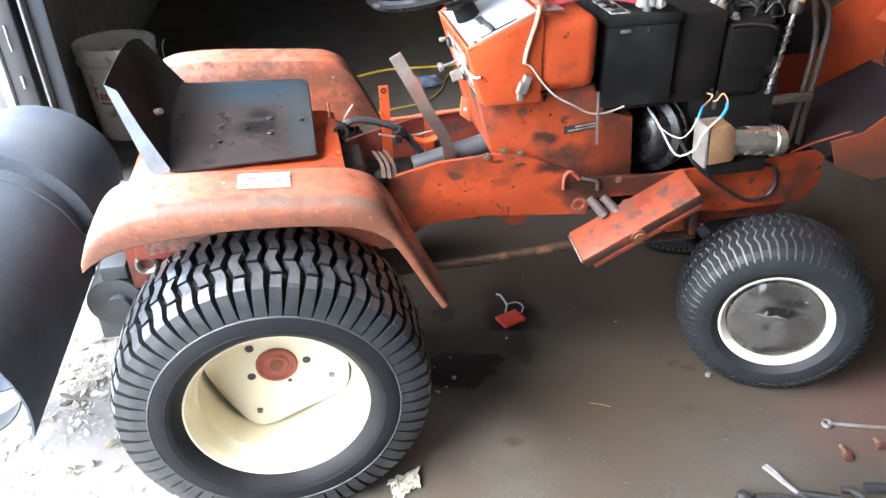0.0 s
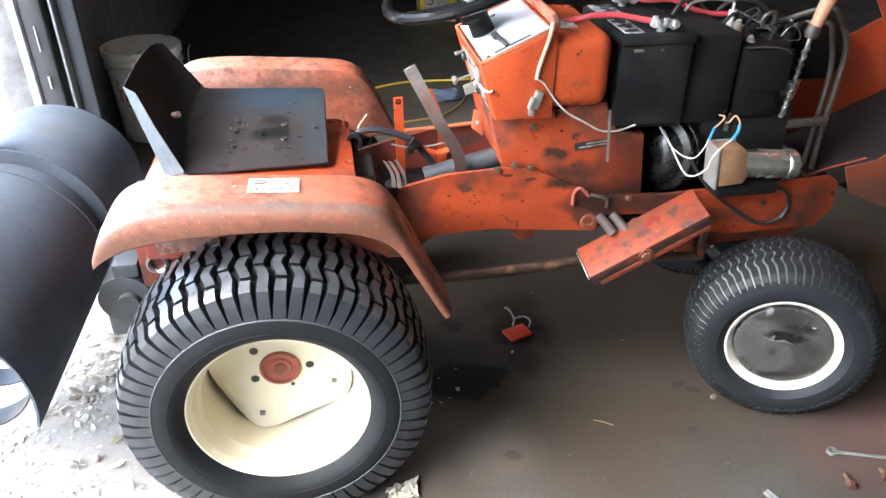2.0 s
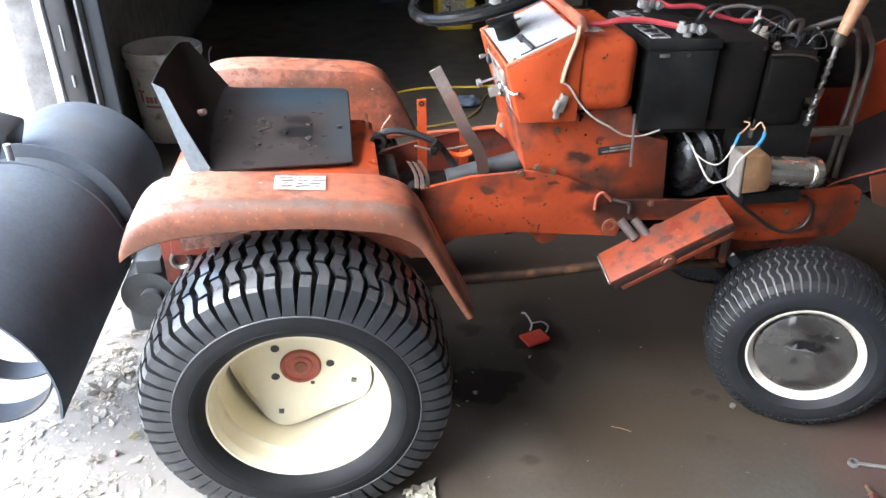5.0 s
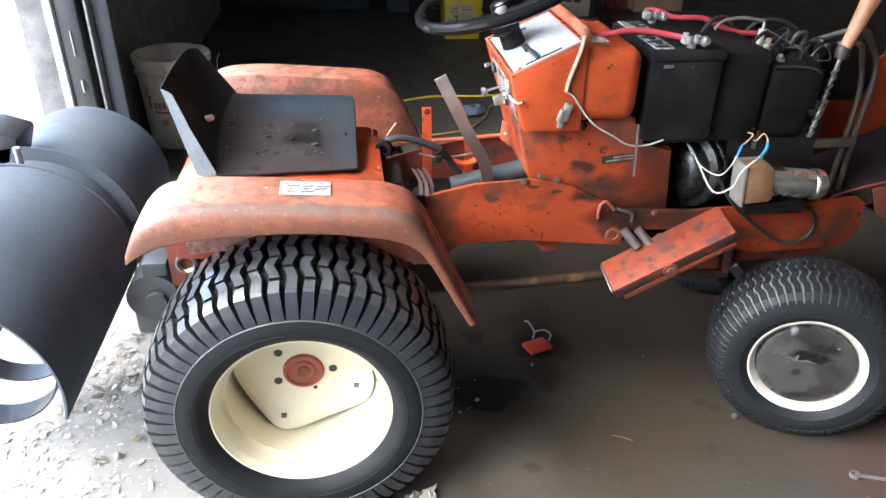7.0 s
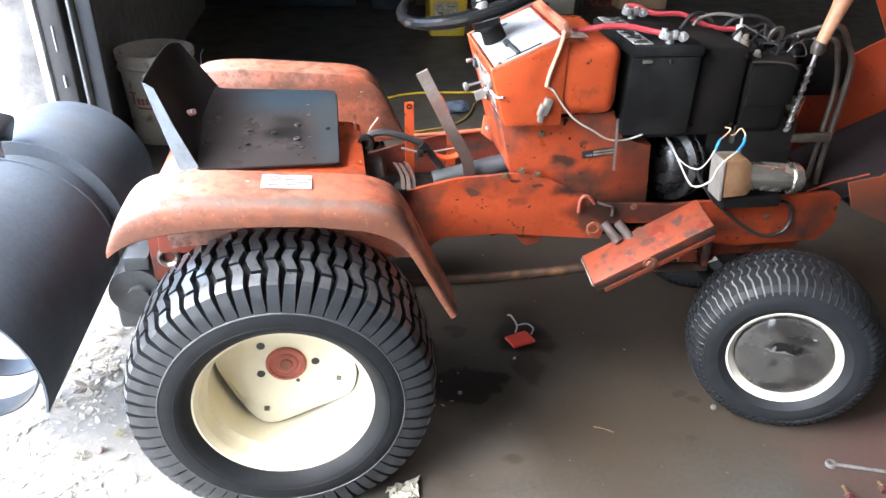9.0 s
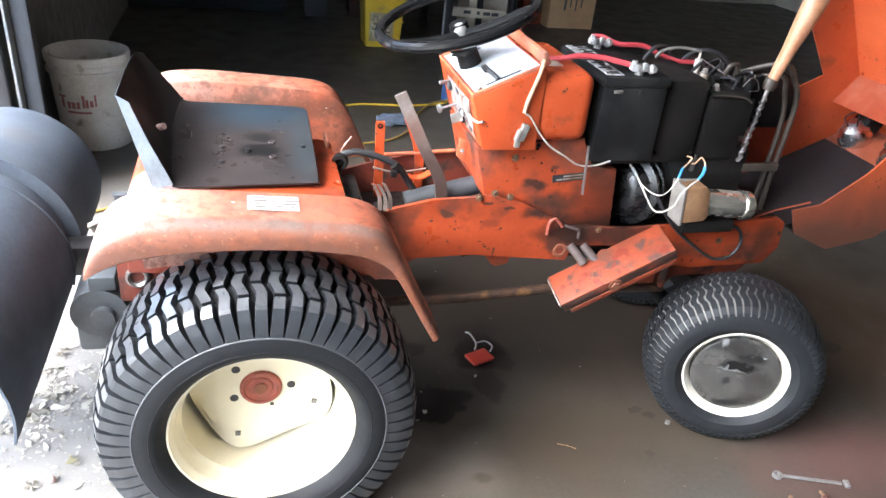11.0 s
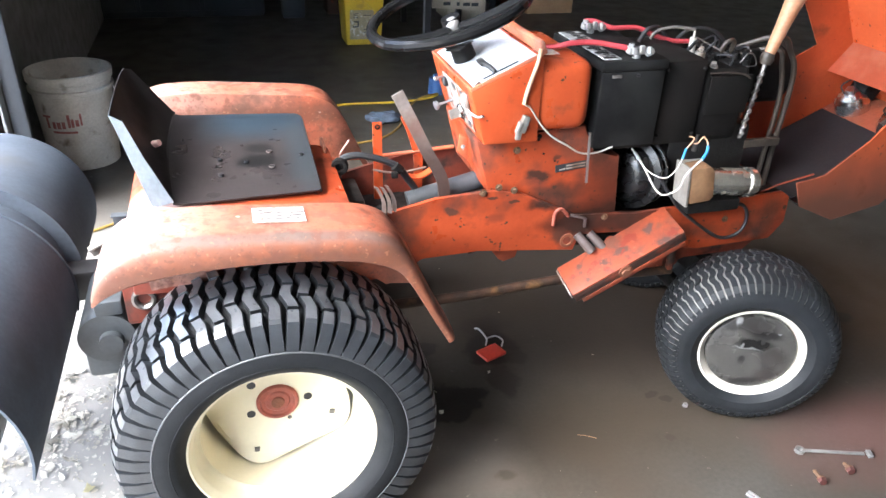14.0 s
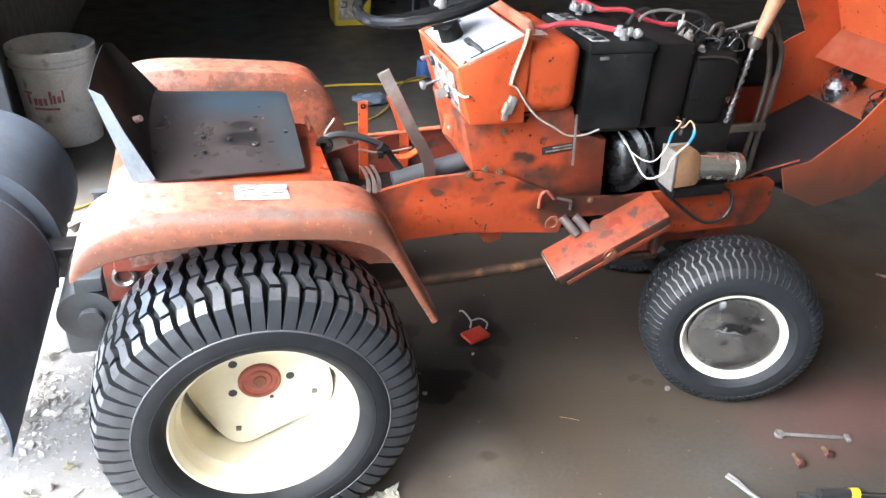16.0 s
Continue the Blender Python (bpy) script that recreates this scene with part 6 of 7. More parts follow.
V = [bm.verts.new(p) for p in ((1.605, HY0 + 0.006, 0.775), (1.605, HY1 - 0.006, 0.775), (1.545, HY1 - 0.006, 0.70), (1.56, HY0 + 0.006, 0.70))]
bm.faces.new(V)
bmesh.ops.solidify(bm, geom=bm.faces[:], thickness=0.004)
part("hood_brace", bm, BLEACHED, hood)
LAMPS = ((1.60, 0.400, 0.608), (1.60, 0.555, 0.622))
for x, y, z in LAMPS:
    bm = B()
    lathe(bm, [(-0.01, 0.045), (0.015, 0.043), (0.035, 0.034), (0.045, 0.016), (0.055, 0.012), (0.056, 0.0)], (x, y, z), (-0.5, -0.1, 0.85), seg=28)
    part("headlamp", bm, GLASSM, hood, "shiny headlamp reflector")
    bm = B()
    box(bm, (x + 0.022, y - 0.004, z + 0.046), (0.050, 0.055, 0.040), Matrix.Rotation(0.5, 3, "Y"), bev=0.006)
    part("lamp_socket", bm, BLACKPL, hood, "black lamp socket")
    bm = B()
    tube(bm, [(x - 0.035, y - 0.030, z + 0.040), (x - 0.015, y + 0.005, z + 0.068), (x - 0.030, y + 0.025, z + 0.046), (x - 0.045, y - 0.01, z + 0.033)], 0.0022, seg=6)
    part("lamp_wire", bm, BLACKHOSE, hood)
bm = B()
tube(bm, [(1.205, 0.372, 0.478), (1.255, 0.366, 0.500), (1.330, 0.345, 0.530)], 0.0026, curved=False, seg=8)
part("hinge_rod", bm, GRIMY, hood, "thin rusty hinge rod")
# model badge on the hood's side
bm = B()
bu = Vector((-0.48, 0, 0.877)).normalized()
bw = Vector((0.877, 0, 0.48)).normalized()
Mb = Matrix((bu, Vector((0, 1, 0)), bw)).transposed()
bc = Vector((1.515, HY0 - 0.001, 0.905))
box(bm, bc, (0.26, 0.002, 0.05), Mb, bev=0.0005)
part("hood_badge", bm, BLACKMETAL, hood, "black model badge with pale border")
bm = B()
for o in (-0.022, 0.022):
    box(bm, bc + bw * o + Vector((0, -0.002, 0)), (0.25, 0.002, 0.002), Mb)
box(bm, bc - bu * 0.125 + Vector((0, -0.002, 0)), (0.002, 0.002, 0.046), Mb)
box(bm, bc + bu * 0.035 + Vector((0, -0.002, 0)), (0.002, 0.002, 0.055), Mb @ Matrix.Rotation(0.5, 3, "Y"))
part("badge_border", bm, LABELW, hood)
crv = bpy.data.curves.new("badge_number", "FONT")
crv.body, crv.size, crv.extrude, crv.align_x, crv.align_y = "4-16", 0.046, 0.0006, "CENTER", "CENTER"
tmp = bpy.data.objects.new("badge_number", crv)
scene.collection.objects.link(tmp)
bpy.context.view_layer.update()
me = bpy.data.meshes.new_from_object(tmp)
bpy.data.objects.remove(tmp)
bm = B()
bm.from_mesh(me)
Mt = Matrix((-bu, -bw * -1, Vector((0, -1, 0)))).transposed()
bmesh.ops.transform(bm, matrix=Matrix.Translation(bc - bu * 0.055 + Vector((0, -0.003, 0))) @ Mt.to_4x4(), verts=bm.verts[:])
part("badge_number", bm, LABELW, hood, "pale model number")

# battery, its cables
bm = B()
box(bm, (0.793, 0.48, 0.722), (0.152, 0.25, 0.17), bev=0.006)
battery = thing("battery", (0.793, 0.48, 0.637), "black plastic battery with red cables on a tray", "battery")
part("battery_case", bm, BLACKPL, battery)
bm = B()
box(bm, (0.793, 0.48, 0.818), (0.158, 0.256, 0.024), bev=0.006)
part("battery_lid", bm, BLACKPL, battery)
bm = B()
box(bm, (0.748, 0.558, 0.8310), (0.052, 0.078, 0.003), bev=0.001)
lab = part("battery_label", bm, LABELGREY, battery, "grubby label strip on the lid")
for k in range(5):
    bm = B()
    box(bm, (0.748 + 0.008 * (k % 2), 0.527 + 0.015 * k, 0.8330), (0.030 - 0.006 * (k % 3), 0.006, 0.0012))
    part("print_bar", bm, BLACKPL, lab)
bm = B()
box(bm, (0.742, 0.416, 0.8310), (0.040, 0.108, 0.003), bev=0.001)
lab = part("battery_label", bm, LABELGREY, battery, "grubby label strip with dark print")
for k in range(8):
    bm = B()
    box(bm, (0.742 + 0.004 * ((k * 5) % 3 - 1), 0.370 + 0.013 * k, 0.8330), (0.030 - 0.008 * (k % 3), (0.009, 0.004, 0.006)[k % 3], 0.0012))
    part("print_bar", bm, BLACKPL, lab)
for x, w, mt in ((0.752, 0.022, GREYHOSE), (0.802, 0.008, BLACKMETAL)):
    bm = B()
    box(bm, (x, 0.3535, 0.797), (w, 0.005, 0.007), bev=0.002)
    part("lifting_notch", bm, mt, battery)
bm = B()
box(bm, (0.872, 0.40, 0.72), (0.006, 0.06, 0.17), bev=0.002)
part("case_rib", bm, BLACKPL, battery)
for y, nm in ((0.372, "terminal"), (0.59, "terminal")):
    bm = B()
    cyl(bm, (0.80, y, 0.829), (0.80, y, 0.85), 0.009, seg=14)
    box(bm, (0.80, y, 0.845), (0.045, 0.022, 0.014), bev=0.004)
    bolt(bm, (0.82, y - 0.01, 0.845), (0.3, -1, 0.2), 0.007, 0.012)
    bolt(bm, (0.785, y, 0.852), (0, 0, 1), 0.006, 0.008)
    for q in range(3):
        box(bm, (0.786 + 0.017 * q, y - 0.013, 0.848 + 0.003 * (q % 2)), (0.010, 0.007, 0.016), Matrix.Rotation(0.3 * (q - 1), 3, "Z"), bev=0.002)
    part(nm, bm, CLAMPM, battery)
bm = B()
tube(bm, [(0.79, 0.375, 0.848), (0.76, 0.39, 0.851), (0.719, 0.40, 0.857), (0.672, 0.41, 0.856), (0.645, 0.42, 0.848), (0.62, 0.45, 0.838)], 0.0060)
part("battery_cable", bm, REDCABLE, battery, "red battery cable")
bm = B()
tube(bm, [(0.785, 0.60, 0.855), (0.81, 0.59, 0.856), (0.845, 0.57, 0.845), (0.905, 0.565, 0.845), (0.95, 0.55, 0.828), (0.99, 0.54, 0.818), (1.035, 0.53, 0.818)], 0.0060)
part("battery_cable", bm, REDCABLE, battery, "red battery cable")
bm = B()
box(bm, (0.80, 0.485, 0.6295), (0.15, 0.22, 0.012), bev=0.003)
part("battery_tray", bm, GREASE, tractor)

# auger bit with a wooden handle, propped in the engine
bit = thing("auger_bit", (1.175, 0.45, 0.595), "steel auger bit with a varnished wooden handle leaning in the engine", "hand drill")
F, G = Vector((1.156, 0.404, 0.805)), Vector((1.129, 0.398, 0.619))
axd = (F - G).normalized()
bm = B()
tube(bm, [G, F], 0.005, curved=False, seg=10)
tw = []
e1, e2 = axes(axd)[:2]
for k in range(110):
    t = k / 109
    a = t * 2 * math.pi * 9
    tw.append(G + (F - G) * t * 0.85 + (e1 * math.cos(a) + e2 * math.sin(a)) * 0.0042)
tube(bm, tw, 0.0040, curved=False, seg=6)
part("twist_shank", bm, STEEL, bit)
bm = B()
lathe(bm, [(-0.012, 0.0), (-0.012, 0.012), (0.0, 0.016), (0.012, 0.014), (0.016, 0.012)], F, axd, seg=20)
part("ferrule", bm, TUBEM, bit)
bm = B()
hd = Vector((0.22, -0.05, 0.97)).normalized()
lathe(bm, [(0.012, 0.012), (0.03, 0.013), (0.09, 0.0165), (0.16, 0.0235), (0.20, 0.0255), (0.235, 0.022), (0.25, 0.0)], F, hd, seg=24)
part("wooden_handle", bm, WOOD, bit, "varnished wooden handle")

# ---- the implement behind the tractor ----
imp = thing("rear_implement", (-0.56, 0.5, 0.0), "dark grey curved sheet-steel implement hitched behind the tractor", "farm implement")
AX, AZ, RR = -0.572, 0.40, 0.205


def shell(y_near, y_far, a0, a1, r=RR, n=26, k=12, ax=AX, az=AZ):
    rows = []
    for i in range(n + 1):
        a = a0 + (a1 - a0) * i / n
        yn = y_near(a)
        rows.append([(ax + r * math.cos(radians(a)), yn + (y_far - yn) * j / k, az + r * math.sin(radians(a))) for j in range(k + 1)])
    bm = B()
    sheet(bm, rows, 0.004)
    return bm


part("curved_share", shell(lambda a: -0.063, 0.41, -15, 190), SHELL, imp)
part("curved_share", shell(lambda a: 0.505, 0.87, -30, 190, r=0.188, ax=-0.570, az=0.383), SHELL, imp)
for y, r0 in ((0.41, RR), (0.50, RR)):
    bm = B()
    rows = []
    for i in range(31):
        a = radians(-15 + 205 * i / 30)
        rows.append([(AX + r * math.cos(a), y, AZ + r * math.sin(a)) for r in (r0 - 0.03, r0 + 0.004)])
    sheet(bm, rows, 0.005)
    part("flange", bm, SHELL, imp)
bm = B()
rows = []
for i in range(31):
    a = radians(-15 + 205 * i / 30)
    rows.append([(AX + (RR - 0.025) * math.cos(a), y, AZ + (RR - 0.025) * math.sin(a)) for y in (0.41, 0.50)])
sheet(bm, rows, 0.004)
part("hub_drum", bm, SHELL, imp)
bm = B()
cyl(bm, (AX + 0.005, 0.455, AZ + 0.18), (AX + 0.005, 0.455, AZ + 0.225), 0.007, seg=12)
part("pin", bm, GALV, imp)
bm = B()
cyl(bm, (AX, 0.12, AZ), (AX, 0.86, AZ), 0.03, seg=20)
box(bm, (-0.42, 0.47, 0.38), (0.26, 0.06, 0.07), bev=0.008)
part("hitch_beam", bm, BLACKMETAL, imp)
for r, y in ((0.137, 0.225), (0.137, 0.365)):
    bm = B()
    rows = []
    for i in range(49):
        a = 2 * math.pi * i / 48
        rows.append([(-0.645 + r * math.cos(a), yy, 0.232 + r * math.sin(a)) for yy in (y, y + 0.058)])
    sheet(bm, rows, 0.004)
    part("gauge_hoop", bm, BLACKMETAL, imp)
bm = B()
box(bm, (-0.625, 0.55, 0.606), (0.075, 0.11, 0.075), Matrix.Rotation(0.35, 3, "Y"), bev=0.010)
box(bm, (-0.66, 0.53, 0.50), (0.03, 0.03, 0.20))
part("top_link", bm, BLACKMETAL, imp)

# ---- loose things on the floor ----
bucket = thing("bucket", (-0.615, 2.12, 0), "dirty white plastic bucket with faded red print", "bucket")
bm = B()
lathe(bm, [(0.0, 0.0), (0.0, 0.130), (0.30, 0.145), (0.305, 0.155), (0.318, 0.155), (0.322, 0.147), (0.34, 0.148), (0.345, 0.156), (0.375, 0.157), (0.378, 0.148), (0.34, 0.143), (0.02, 0.125), (0.015, 0.0)], (-0.615, 2.12, 0.001), (0, 0, 1), seg=48)
part("pail", bm, BUCKETW, bucket)
bm = B()
tube(bm, [(-0.47, 2.10, 0.33), (-0.43, 2.06, 0.25), (-0.42, 2.04, 0.36), (-0.40, 2.0, 0.40)], 0.002)
part("bail_wire", bm, GALV, bucket)


def curved_bar(bm, ang0, ang1, z0, z1, n=5):
    rows = []
    for i in range(n + 1):
        a = radians(ang0 + (ang1 - ang0) * i / n)
        rows.append([(-0.615 + (0.1315 + 0.015 * z / 0.3) * math.cos(a), 2.12 + (0.1315 + 0.015 * z / 0.3) * math.sin(a), z) for z in (z0, z1)])
    sheet(bm, rows, 0.0015)


for a0, a1, z0, z1 in ((225, 239, 0.222, 0.230), (230, 234, 0.178, 0.222), (240, 245, 0.178, 0.205), (247, 253, 0.178, 0.205), (255, 260, 0.180, 0.207), (264, 268, 0.184, 0.235), (269, 273, 0.184, 0.218), (275, 280, 0.188, 0.214), (282, 285, 0.190, 0.238), (238, 276, 0.160, 0.168)):
    bm = B()
    curved_bar(bm, a0, a1, z0, z1)
    part("red_print", bm, REDPRINT, bucket)

pail = thing("yellow_pail", (0.86, 3.895, 0), "open square yellow plastic pail with a worn label", "pail")
PX, PY = 0.860, 3.895
bm = B()
V = []
for z, w in ((0.001, 0.113), (0.300, 0.130), (0.302, 0.139), (0.330, 0.140), (0.332, 0.134), (0.372, 0.137), (0.378, 0.141), (0.386, 0.141), (0.386, 0.133), (0.010, 0.108)):
    V.append([bm.verts.new((PX + sx * w, PY + sy * w, z)) for sx, sy in ((-1, -1), (1, -1), (1, 1), (-1, 1))])
for a, b in zip(V, V[1:]):
    for i in range(4):
        j = (i + 1) % 4
        bm.faces.new((a[i], a[j], b[j], b[i]))
bm.faces.new(V[0][::-1])
bm.faces.new(V[-1])
bevel(bm, [e for e in bm.edges if abs(e.verts[0].co.z - e.verts[1].co.z) > 0.02], 0.014, 3)
body_ = part("pail_body", bm, YELLOW, pail)
for x in (PX - 0.143, PX + 0.143):
    bm = B()
    box(bm, (x, PY, 0.286), (0.012, 0.05, 0.036), bev=0.004)
    part("handle_lug", bm, YELLOW, body_)
bm = B()
box(bm, (PX - 0.015, PY - 0.1235, 0.130), (0.155, 0.003, 0.185), Matrix.Rotation(0.057, 3, "X"))
lab = part("worn_label", bm, PAILLAB, pail, "scuffed tan label")
for x, z, a, b in ((-0.055, 0.200, 0.030, 0.004), (-0.055, 0.188, 0.030, 0.004), (-0.055, 0.176, 0.030, 0.004), (-0.050, 0.150, 0.030, 0.008), (-0.040, 0.132, 0.008, 0.030), (-0.058, 0.118, 0.030, 0.008), (0.02, 0.19, 0.05, 0.004), (0.02, 0.10, 0.05, 0.005), (0.01, 0.08, 0.03, 0.004)):
    bm = B()
    box(bm, (PX + x, PY - 0.1258 - (z - 0.130) * 0.057, z), (a, 0.003, b), Matrix.Rotation(0.057, 3, "X"))
    part("print_bar", bm, DARKSTUFF, lab)
bm = B()
tube(bm, [(PX - 0.02, PY - 0.137, 0.285), (PX + 0.04, PY - 0.135, 0.24), (PX + 0.10, PY - 0.132, 0.185), (PX + 0.13, PY - 0.125, 0.165)], 0.005, seg=8)
part("bail", bm, YELLOW, pail, "yellow bail handle")
for x, w in ((-0.07, 0.05), (0.0, 0.04), (0.07, 0.05)):
    bm = B()
    box(bm, (PX + x, PY - 0.1125, 0.008), (w, 0.006, 0.014), bev=0.002)
    part("foot_rim", bm, YELLOW, body_)
# black leads coiled in the pail
for k in range(5):
    bm = B()
    rnd_k = random.Random(40 + k)
    tube(bm, [(PX - 0.01 + (0.075 + 0.02 * math.sin(k + i)) * math.cos(i * 0.9 + k), PY + (0.075 + 0.02 * math.cos(2 * k + i)) * math.sin(i * 0.9 + k), 0.358 + 0.022 * k / 4 + 0.018 * rnd_k.random()) for i in range(9)], 0.0065, seg=6)
    solo("coiled_lead", bm, BLACKHOSE, "black insulated lead coiled in the yellow pail", "cable", group="leads in the pail")
bm = B()
box(bm, (PX, PY, 0.330), (0.25, 0.25, 0.03), bev=0.006)
solo("pail_filling", bm, BLACKMETAL, "dark clutter filling the yellow pail", "clutter")
bm = B()
tube(bm, [(0.80, 3.84, 0.372), (0.71, 3.80, 0.397), (0.64, 3.78, 0.432), (0.60, 3.77, 0.425)], 0.0035)
solo("wire_scrap", bm, GALV, "bent scrap of wire sticking out of the pail", "wire", group="wire scraps")
bm = B()
tube(bm, [(0.90, 3.86, 0.372), (0.93, 3.83, 0.43), (0.99, 3.82, 0.445), (1.03, 3.83, 0.40), (1.01, 3.83, 0.36)], 0.0035)
solo("wire_scrap", bm, GALV, "bent scrap of wire sticking out of the pail", "wire", group="wire scraps")

carton = thing("cardboard_carton", (2.495, 4.715, 0), "brown cardboard carton standing on the floor", "box")
bm = B()
box(bm, (2.495, 4.715, 0.25), (0.385, 0.34, 0.50), bev=0.004)
part("carton_body", bm, CARD, carton)
for k in range(4):
    bm = B()
    box(bm, (2.43 + 0.045 * k, 4.543, 0.27), (0.010 if k else 0.018, 0.003, 0.26 - 0.05 * (k % 2)))
    part("print_bar", bm, DARKSTUFF, carton)

cab = thing("tool_cabinet", (-0.35, 5.0, 0), "dark shelf cabinet standing against the back of the garage", "cabinet")
bm = B()
box(bm, (-0.35, 5.0, 0.5), (1.3, 0.6, 1.0), bev=0.02)
part("carcass", bm, DARKSTUFF, cab)
for k in range(3):
    bm = B()
    box(bm, (-0.78 + 0.43 * k, 4.69, 0.5), (0.40, 0.02, 0.9), bev=0.006)
    door = part("cabinet_door", bm, DARKSTUFF, cab)
    bm = B()
    box(bm, ((-0.53, -0.428, 0.067)[k], 4.672, (0.262, 0.321, 0.289)[k]), (0.055, 0.012, 0.018), Matrix.Rotation(-0.15, 3, "Y"), bev=0.004)
    part("handle", bm, GALV, door)
# plain block added as the reddish-brown panel behind the pail
bm = B()
box(bm, (0.95, 4.78, 0.35), (0.40, 0.2, 0.70), bev=0.02)
solo("storage_bin", bm, FLANGEM, "dark reddish-brown panel behind the yellow pail", "bin")
bm = B()
box(bm, (2.205, 4.72, 0.30), (0.165, 0.14, 0.60), bev=0.012)
solo("tote_bin", bm, GRIMY, "dull orange plastic bin beside the carton", "bin")
bm = B()
box(bm, (1.755, 4.56, 0.27), (0.30, 0.31, 0.54), bev=0.004)
solo("beige_carton", bm, BUFF, "pale buff cardboard carton on the floor", "box")
jug = thing("red_jug", (0.50, 4.64, 0.0), "small red plastic jug on a dark crate at the back", "jug")
bm = B()
box(bm, (0.50, 4.64, 0.40), (0.12, 0.10, 0.25), bev=0.02)
part("jug_body", bm, REDPAD, jug)
bm = B()
box(bm, (0.50, 4.66, 0.138), (0.16, 0.14, 0.274), bev=0.01)
part("crate", bm, DARKSTUFF, jug)
stand = thing("work_stand", (1.55, 4.2, 0), "black folding work stand with a pale top board", "stand")
for x, y, w in ((1.272, 3.75, 0.040), (1.612, 4.16, 0.040), (1.27, 4.40, 0.040), (1.935, 4.36, 0.032)):
    bm = B()
    box(bm, (x, y, 0.3), (w, 0.040, 0.6), bev=0.004)
    leg_ = part("leg", bm, BLACKMETAL, stand)
    if x == 1.272:
        bm = B()
        box(bm, (x - 0.0255, y - 0.012, 0.3), (0.011, 0.014, 0.6), bev=0.002)
        part("edge_strip", bm, GALV, leg_, "bright metal edge strip")
bm = B()
box(bm, (1.60, 4.08, 0.615), (0.75, 0.72, 0.03), bev=0.004)
part("top_board", bm, CARD, stand)
bm = B()
box(bm, (1.545, 3.95, 0.208), (0.375, 0.012, 0.062), Matrix.Rotation(0.05, 3, "Y"), bev=0.002)
slat = part("cross_board", bm, BUFF, stand, "pale printed strip")
for x in (1.46, 1.54, 1.60, 1.66):
    bm = B()
    box(bm, (x, 3.9425, 0.211 - (x - 1.545) * 0.05), (0.050 if x != 1.54 else 0.020, 0.003, 0.022))
    part("print_bar", bm, DARKSTUFF, slat)

bm = B()
tube(bm, [(0.30, 2.50, 0.006), (0.524, 2.60, 0.006), (0.787, 2.594, 0.006), (0.95, 2.62, 0.006), (1.037, 2.671, 0.006), (1.2, 2.85, 0.006)], 0.006)
solo("extension_cord", bm, YCORD, "yellow extension cord lying on the floor", "cord")
bm = B()
tube(bm, [(1.04, 2.66, 0.018), (0.92, 2.60, 0.016), (0.80, 2.42, 0.006), (0.733, 2.24, 0.006), (0.60, 2.10, 0.006), (0.3, 2.0, 0.006), (-0.2, 1.7, 0.006), (-0.5, 1.451, 0.006), (-0.7, 1.40, 0.006)], 0.005)
solo("extension_cord", bm, CORDDULL, "dull yellow extension cord lying on the floor", "cord")
for off in (0.0, 0.05):
    bm = B()
    tube(bm, [(2.45, 1.60 + off, 0.008), (2.654 + off, 1.245 + off, 0.008), (2.78 + off, 1.02 + off, 0.008)], 0.007)
    solo("rope", bm, YCORD, "yellow rope lying on the floor", "rope", group="ropes")
bm = B()
bmesh.ops.create_icosphere(bm, subdivisions=3, radius=0.06)
for v in bm.verts:
    v.co = Vector((v.co.x * 1.5, v.co.y * 0.9, max(v.co.z * 0.45, -0.02) + 0.02)) + Vector((0, 0, 0.02)) * noise.noise(v.co * 30)
bmesh.ops.translate(bm, verts=bm.verts[:], vec=(0.675, 2.33, 0.003))
solo("glove", bm, GLOVE, "crumpled blue-grey work glove on the floor", "glove")
bm = B()
cyl(bm, (1.05, 2.72, 0.001), (1.05, 2.72, 0.085), 0.045, 0.042, seg=24)
cyl(bm, (1.05, 2.72, 0.085), (1.05, 2.72, 0.105), 0.02, 0.018, seg=16)
solo("blue_can", bm, BLUEPL, "small blue can standing on the floor", "can")

wrench = thing("combination_wrench", (1.235, -0.05, 0), "chrome combination wrench lying on the floor", "wrench", group="hand tools")
bm = B()
wa, wb = Vector((1.160, -0.025, 0.006)), Vector((1.311, -0.075, 0.006))
wd = (wb - wa).normalized()
box(bm, (wa + wb) / 2, ((wb - wa).length - 0.02, 0.008, 0.005), Matrix.Rotation(math.atan2(wd.y, wd.x), 3, "Z"), bev=0.0015)
part("shaft", bm, TOOLSTEEL, wrench)
bm = B()
lathe(bm, [(-0.0045, 0.006), (-0.0045, 0.011), (0.0045, 0.011), (0.0045, 0.006)], wa, (0, 0, 1), seg=24, close=True)
part("ring_end", bm, TOOLSTEEL, wrench)
bm = B()
box(bm, wb + wd * 0.002, (0.012, 0.022, 0.008), Matrix.Rotation(math.atan2(wd.y, wd.x), 3, "Z"), bev=0.002)
part("open_end", bm, TOOLSTEEL, wrench)


def loose_bolt(x0, y0, x1, y1):
    """Head at the second point."""
    ob = thing("loose_bolt", (x1, y1, 0), "small dark bolt with a rusty head on the floor", "bolt", group="loose bolts")
    d = (Vector((x1, y1, 0)) - Vector((x0, y0, 0))).normalized()
    p = Vector((x1, y1, 0.009))
    bm = B()
    cyl(bm, p - d * 0.004, p + d * 0.005, 0.0088, seg=6)
    part("head", bm, BOLTRED, ob, "dull red head")
    bm = B()
    cyl(bm, Vector((x0, y0, 0.005)), p - d * 0.004, 0.0045, seg=10)
    cyl(bm, p - d * 0.008, p - d * 0.004, 0.0095, seg=14)
    part("shank", bm, BOLTM, ob)


